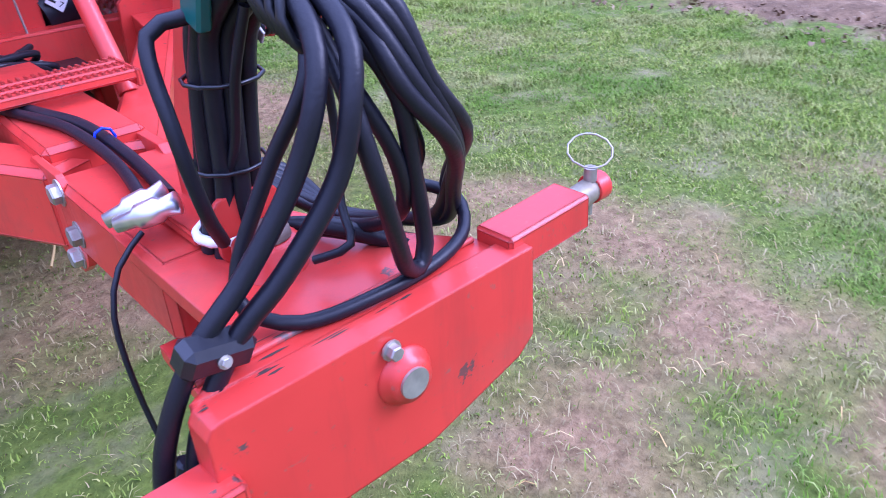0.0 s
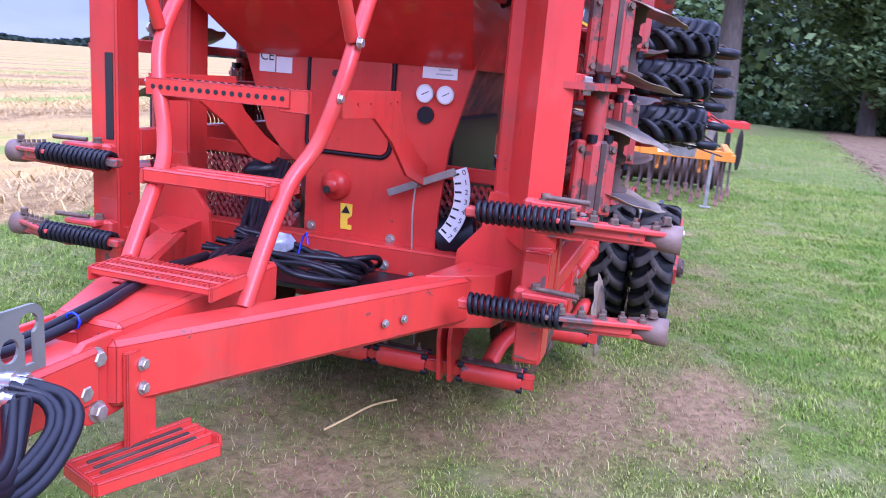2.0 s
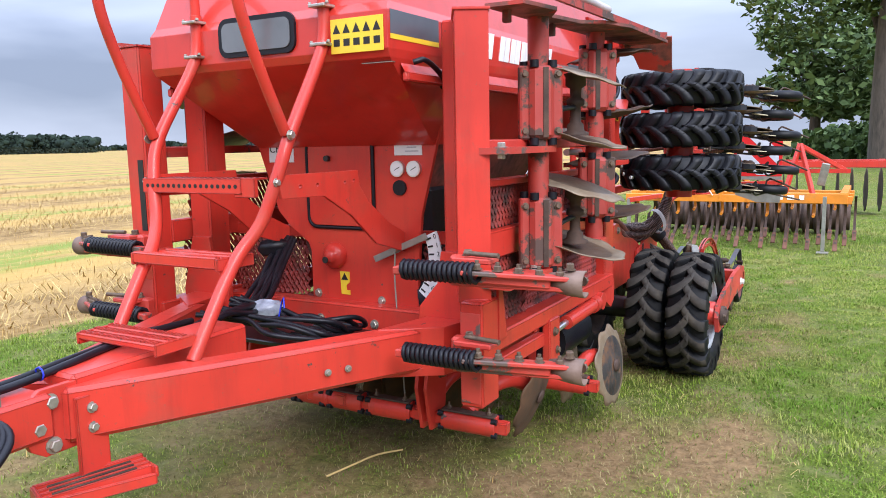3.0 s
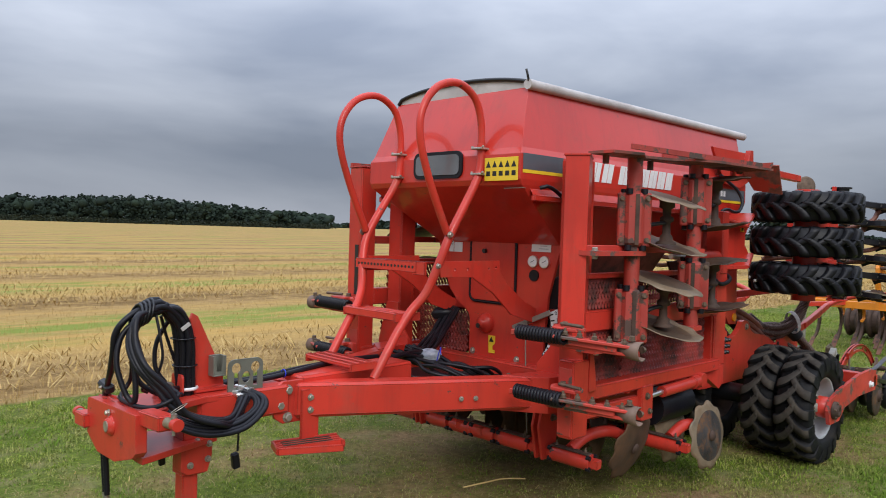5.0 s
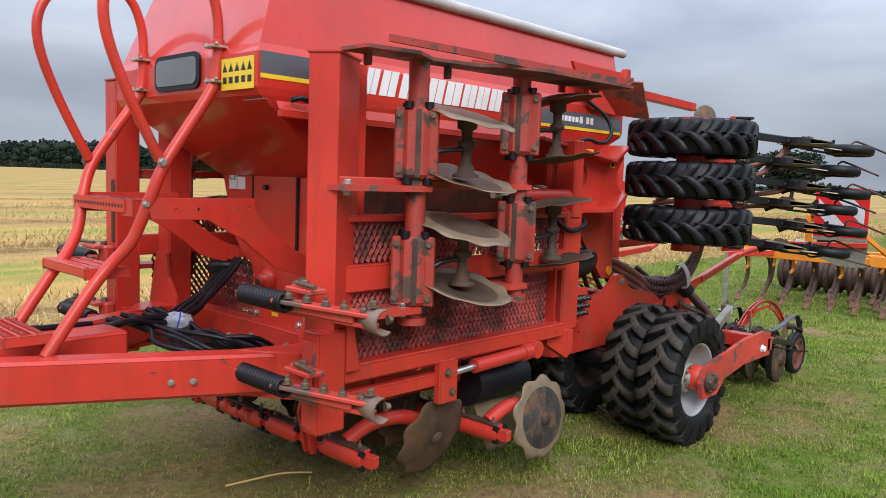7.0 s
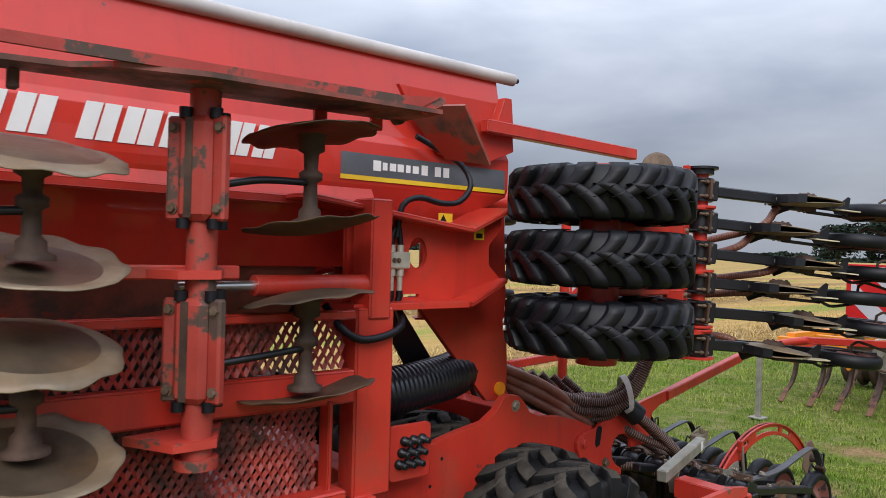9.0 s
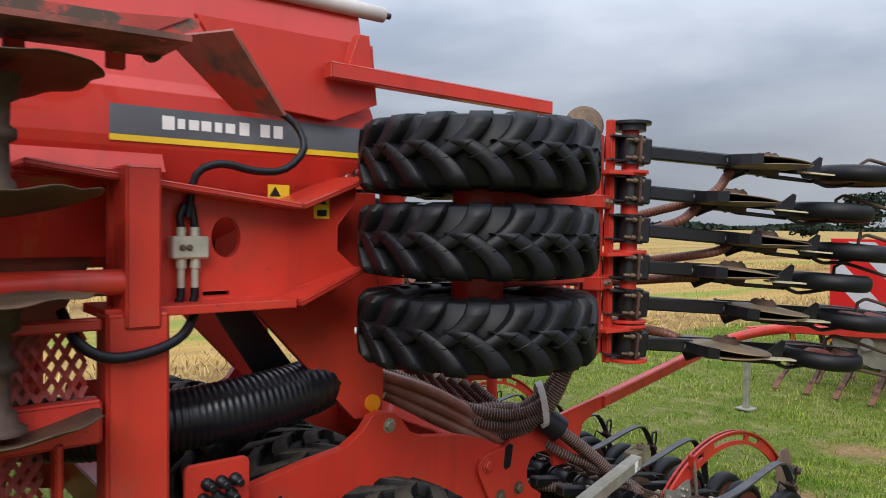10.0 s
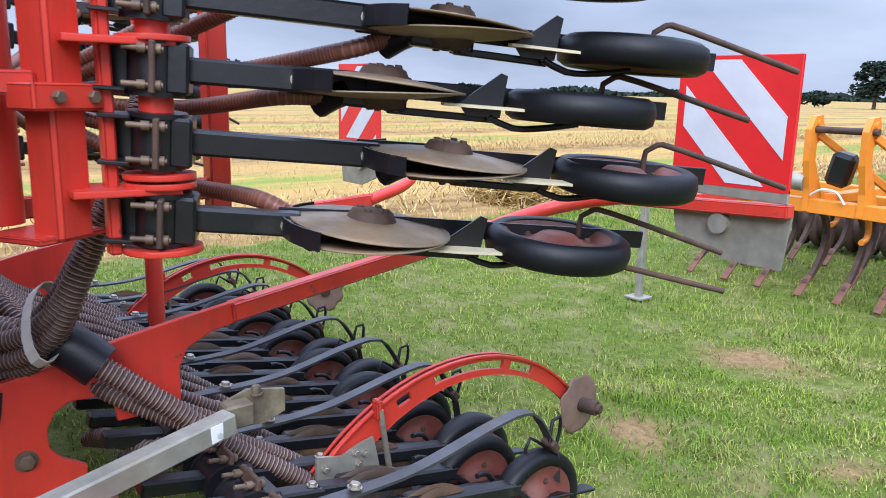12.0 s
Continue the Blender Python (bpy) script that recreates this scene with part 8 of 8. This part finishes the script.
for k in range(12):
    x = -0.95 + 0.16 * k
    s = Shape()
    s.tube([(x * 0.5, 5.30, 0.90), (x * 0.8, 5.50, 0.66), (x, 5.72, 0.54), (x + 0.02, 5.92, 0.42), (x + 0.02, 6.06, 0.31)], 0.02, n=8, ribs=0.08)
    P("seed_hose", s, [DUCT, DUCTSHADE], "brown corrugated seed hose")
    s = Shape().tube([(x + 0.02, 6.04, 0.33), (x + 0.02, 6.07, 0.30), (x + 0.02, 6.10, 0.25)], 0.026, n=10)
    P("rubber_cuff", s, HOSE, "black rubber cuff")
for k in range(3):
    s = Shape().tube([(0.30 + 0.05 * k, 5.55, 0.36 + 0.03 * k), (0.60 + 0.04 * k, 5.68, 0.42), (0.85 + 0.05 * k, 5.80, 0.38), (1.02 + 0.04 * k, 5.95, 0.30)], 0.022, n=8, ribs=0.085)
    P("seed_hose", s, [DUCT, DUCTSHADE])
# smooth brown feed pipes between tank and rear frame
for k in range(3):
    s = Shape().tube([(0.42, 4.75 + 0.04 * k, 1.02 - 0.05 * k), (0.50, 5.0, 0.92 - 0.05 * k), (0.56, 5.20, 0.80 - 0.045 * k), (0.60, 5.34, 0.71 - 0.05 * k)], 0.024, n=10)
    P("feed_pipe", s, FEED, "smooth brown feed pipe")
# distribution tower behind the tank
s = Shape().cyl((0, 5.15, 0.8), (0, 5.15, 1.75), 0.06, n=16)
s.lathe([(0.06, 0), (0.17, 0.04), (0.17, 0.10), (0.05, 0.16), (0.0, 0.17)], (0, 5.15, 1.75), (0, 0, 1), 24)
P("distributor_tower", s, RED)
s = Shape().cyl((-0.12, 5.9, 0.55), (-0.12, 5.9, 1.75), 0.03, n=10)
s.box((0.50, 5.90, 1.50), (0.06, 0.06, 0.88))
s.bar((0.50, 5.90, 1.12), (0.2, 5.4, 1.05), 0.05, 0.06)
P("rear_post", s, RED)


# ---- orange cultivator parked behind ----
cult = tagged(new("disc_cultivator"), "orange tine cultivator with rusty legs parked on the grass", "cultivator")
cult.location = (0, 10.5, 0)


def C(name, shape, mats, label="", parent=None):
    return part(name, shape, mats, parent or cult, label)


for y in (0.0, 0.6, 1.2):
    s = Shape().bar((-0.95, y, 0.66), (1.95, y, 0.66), 0.10, 0.10, up=(0, 0, 1))
    C("cross_beam", s, ORANGE, "orange square tool beam")
for x in (-0.85, 0.1, 1.0, 1.85):
    s = Shape().bar((x, 0.05, 0.715), (x, 1.75, 0.715), 0.09, 0.07)
    C("long_beam", s, ORANGE, "orange long beam")
for x in (-0.02, 0.36):
    s = Shape().prism([(-0.06, 0.62), (-0.06, 0.78), (-0.12, 0.98), (-0.13, 1.20), (-0.08, 1.29), (0.02, 1.30), (0.06, 1.20), (0.05, 1.14), (-0.03, 1.10), (-0.02, 0.98), (0.14, 0.72), (0.14, 0.62)], "x", x - 0.022, x + 0.022)
    hp = C("headstock_plate", s, ORANGE, "orange headstock plate")
    s = Shape().cyl((x - 0.04, -0.03, 1.24), (x + 0.04, -0.03, 1.24), 0.032, n=14)
    C("pin_bush", s, ORANGE, "", hp)
    s = Shape().bar((x + 0.02, -0.02, 1.17), (x + 0.42, 0.45, 0.73), 0.05, 0.05)
    C("headstock_brace", s, ORANGE, "orange headstock brace")
s = Shape().cyl((-0.06, -0.06, 1.20), (0.42, -0.06, 1.20), 0.024, n=12)
C("top_pin", s, RUST, "brown top-link pin")
s = Shape().box((0.16, 0.05, 0.93), (0.16, 0.13, 0.24), Euler((0.1, 0.25, 0.1)), 0.03)
C("tool_box", s, BLACK, "black plastic tool box")
s = Shape().cyl((-0.16, -0.08, 0.83), (-0.04, -0.06, 0.82), 0.06, n=18)
C("grey_canister", s, GALV, "round grey canister")
s = Shape().tube([(0.02, -0.07, 0.74), (0.10, -0.09, 0.79), (0.20, -0.08, 0.78), (0.26, -0.07, 0.70)], 0.008, n=6)
C("cable", s, WHITE, "pale cable loop")
s = Shape().bar((0.7, -0.062, 0.68), (1.9, -0.062, 0.68), 0.02, 0.13)
panel = C("name_panel", s, ORANGE, "orange name panel")
for k, w in enumerate((0.10, 0.075, 0.085, 0.06)):
    s = Shape().box((0.98 + 0.13 * k, -0.0745, 0.69), (w, 0.003, 0.06), ch=0)
    C("name_block", s, WHITE, "plain white block", panel)
for x in (1.15, 1.5):
    s = Shape().bar((x, 0.0, 0.70), (1.3, 0.25, 1.38), 0.05, 0.06)
    C("mast_leg", s, RED, "dark red mast leg")
s = Shape().bar((1.3, 0.25, 1.36), (1.85, 1.1, 0.98), 0.05, 0.06)
s.bar((0.7, 0.8, 1.0), (1.9, 0.8, 1.0), 0.06, 0.06, up=(0, 0, 1))
C("mast_stay", s, RED, "dark red mast stay")
s = Shape().box((1.6, 0.15, 0.98), (0.10, 0.04, 0.30), Euler((0.15, 0.2, 0)), 0.02)
C("board_back", s, GALV, "grey folded board")
rt = random.Random(21)
for row, (y, o) in enumerate(((0.0, 0.0), (0.6, 0.15), (1.2, 0.3))):
    for k in range(10):
        x = -0.85 + 0.29 * k + o * 0.65 + rt.uniform(-0.02, 0.02)
        lean = rt.uniform(-0.02, 0.02)
        path = smooth_path([Vector((x, y, 0.63)), Vector((x + lean, y + 0.17, 0.56)), Vector((x + lean, y + 0.22, 0.38)), Vector((x + lean, y + 0.13, 0.20)), Vector((x, y - 0.01, 0.10))], 0.05)
        rings = [[q + Vector((-0.017, -0.028, 0)), q + Vector((0.017, -0.028, 0)), q + Vector((0.017, 0.028, 0)), q + Vector((-0.017, 0.028, 0))] for q in path]
        s = Shape().ring_strip(rings, smooth=False)
        tn = C("tine", s, RUST, "rusty curved cultivator tine")
        s = Shape().bar((x, y + 0.03, 0.14), (x, y - 0.12, 0.012), 0.055, 0.014)
        C("share", s, TINESHARE, "bare reddish share", tn)
        if k % 2 == 0:
            s = Shape().tube([(x + 0.05, y - 0.02, 0.66), (x + 0.05, y + 0.10, 0.60), (x + 0.05, y + 0.12, 0.47), (x + 0.05, y + 0.03, 0.44)], 0.022, n=6)
            C("tine_spring", s, ORANGE, "orange tine spring", tn)
for k in range(18):
    x = -0.95 + 0.16 * k
    s = Shape().lathe([(0.20, -0.045), (0.255, -0.02), (0.265, 0.0), (0.255, 0.02), (0.20, 0.045)], (x, 1.95, 0.265), (1, 0, 0), 22, closed=True)
    C("roller_ring", s, ROLLER, "pale brown roller ring")
s = Shape().cyl((-1.0, 1.95, 0.265), (1.9, 1.95, 0.265), 0.205, n=20)
C("roller_drum", s, ROLLER, "pale brown roller drum")
for x in (-0.9, 1.85):
    s = Shape().bar((x, 1.75, 0.72), (x, 1.95, 0.26), 0.03, 0.09)
    C("roller_arm", s, ORANGE)
for x, y in ((-0.60, -1.12), (1.65, -0.28)):
    s = Shape().box((x, y, 0.36), (0.045, 0.045, 0.72), ch=0.004)
    s.box((x, y, 0.008), (0.14, 0.14, 0.016), ch=0.003)
    C("parking_leg", s, GALV, "silver perforated parking leg")
s = Shape().bar((-0.60, -1.14, 0.70), (-0.45, 0.0, 0.68), 0.06, 0.06)
C("leg_beam", s, RED)

# a further implement behind it
imp = tagged(new("red_implement"), "dark red implement with rusty rollers standing behind the cultivator", "implement")
imp.location = (1.2, 15.5, 0)
s = Shape()
s.bar((-1.4, 0, 0.95), (1.2, 0, 0.95), 0.12, 0.12, up=(0, 0, 1))
s.bar((-1.4, 1.0, 0.95), (1.2, 1.0, 0.95), 0.12, 0.12, up=(0, 0, 1))
for x in (-1.3, 0, 1.1):
    s.bar((x, 0, 0.97), (x, 1.0, 0.97), 0.10, 0.10)
part("implement_frame", s, RED, imp)
for k in range(11):
    part("roller_ring", wavy_disc((-1.3 + 0.24 * k, 0.5, 0.45), (1, 0.1, 0), 0.42, 0.03, 9, 0.05, n=27), [RUST, RUST], imp)

# straw bale on the field edge
bale = tagged(new("straw_bale"), "small loose straw heap lying on the stubble edge", "straw bale")
bale.location = (-4.3, 11.9, 0)
r = random.Random(77)
s = Shape()
for _ in range(2600):
    p = Vector((r.uniform(-0.75, 0.75), r.uniform(-0.4, 0.4), 0))
    p.z = r.uniform(0, 0.42) * (1 - 0.5 * (abs(p.x) / 0.75) ** 3)
    u = Vector((r.gauss(0, 1), r.gauss(0, 1), r.gauss(0, 0.5))).normalized() * r.uniform(0.06, 0.16)
    w = u.cross(Vector((r.gauss(0, 1), r.gauss(0, 1), r.gauss(0, 1)))).normalized() * 0.006
    s.add([p - u - w, p - u + w, p + u + w, p + u - w], [(0, 1, 2, 3)])
part("straw", s, STRAW, bale)

# a dry stalk on the grass in front of the discs
s = Shape().tube([(0, 0, 0.02), (0.05, 0.11, 0.035), (0.10, 0.25, 0.045), (0.165, 0.378, 0.035)], 0.005, n=6)
st = tagged(part("dry_stalk", s, STRAW), "long dry pale stalk lying on the grass", "stalk")
st.location = (0.098, 2.095, 0.0)
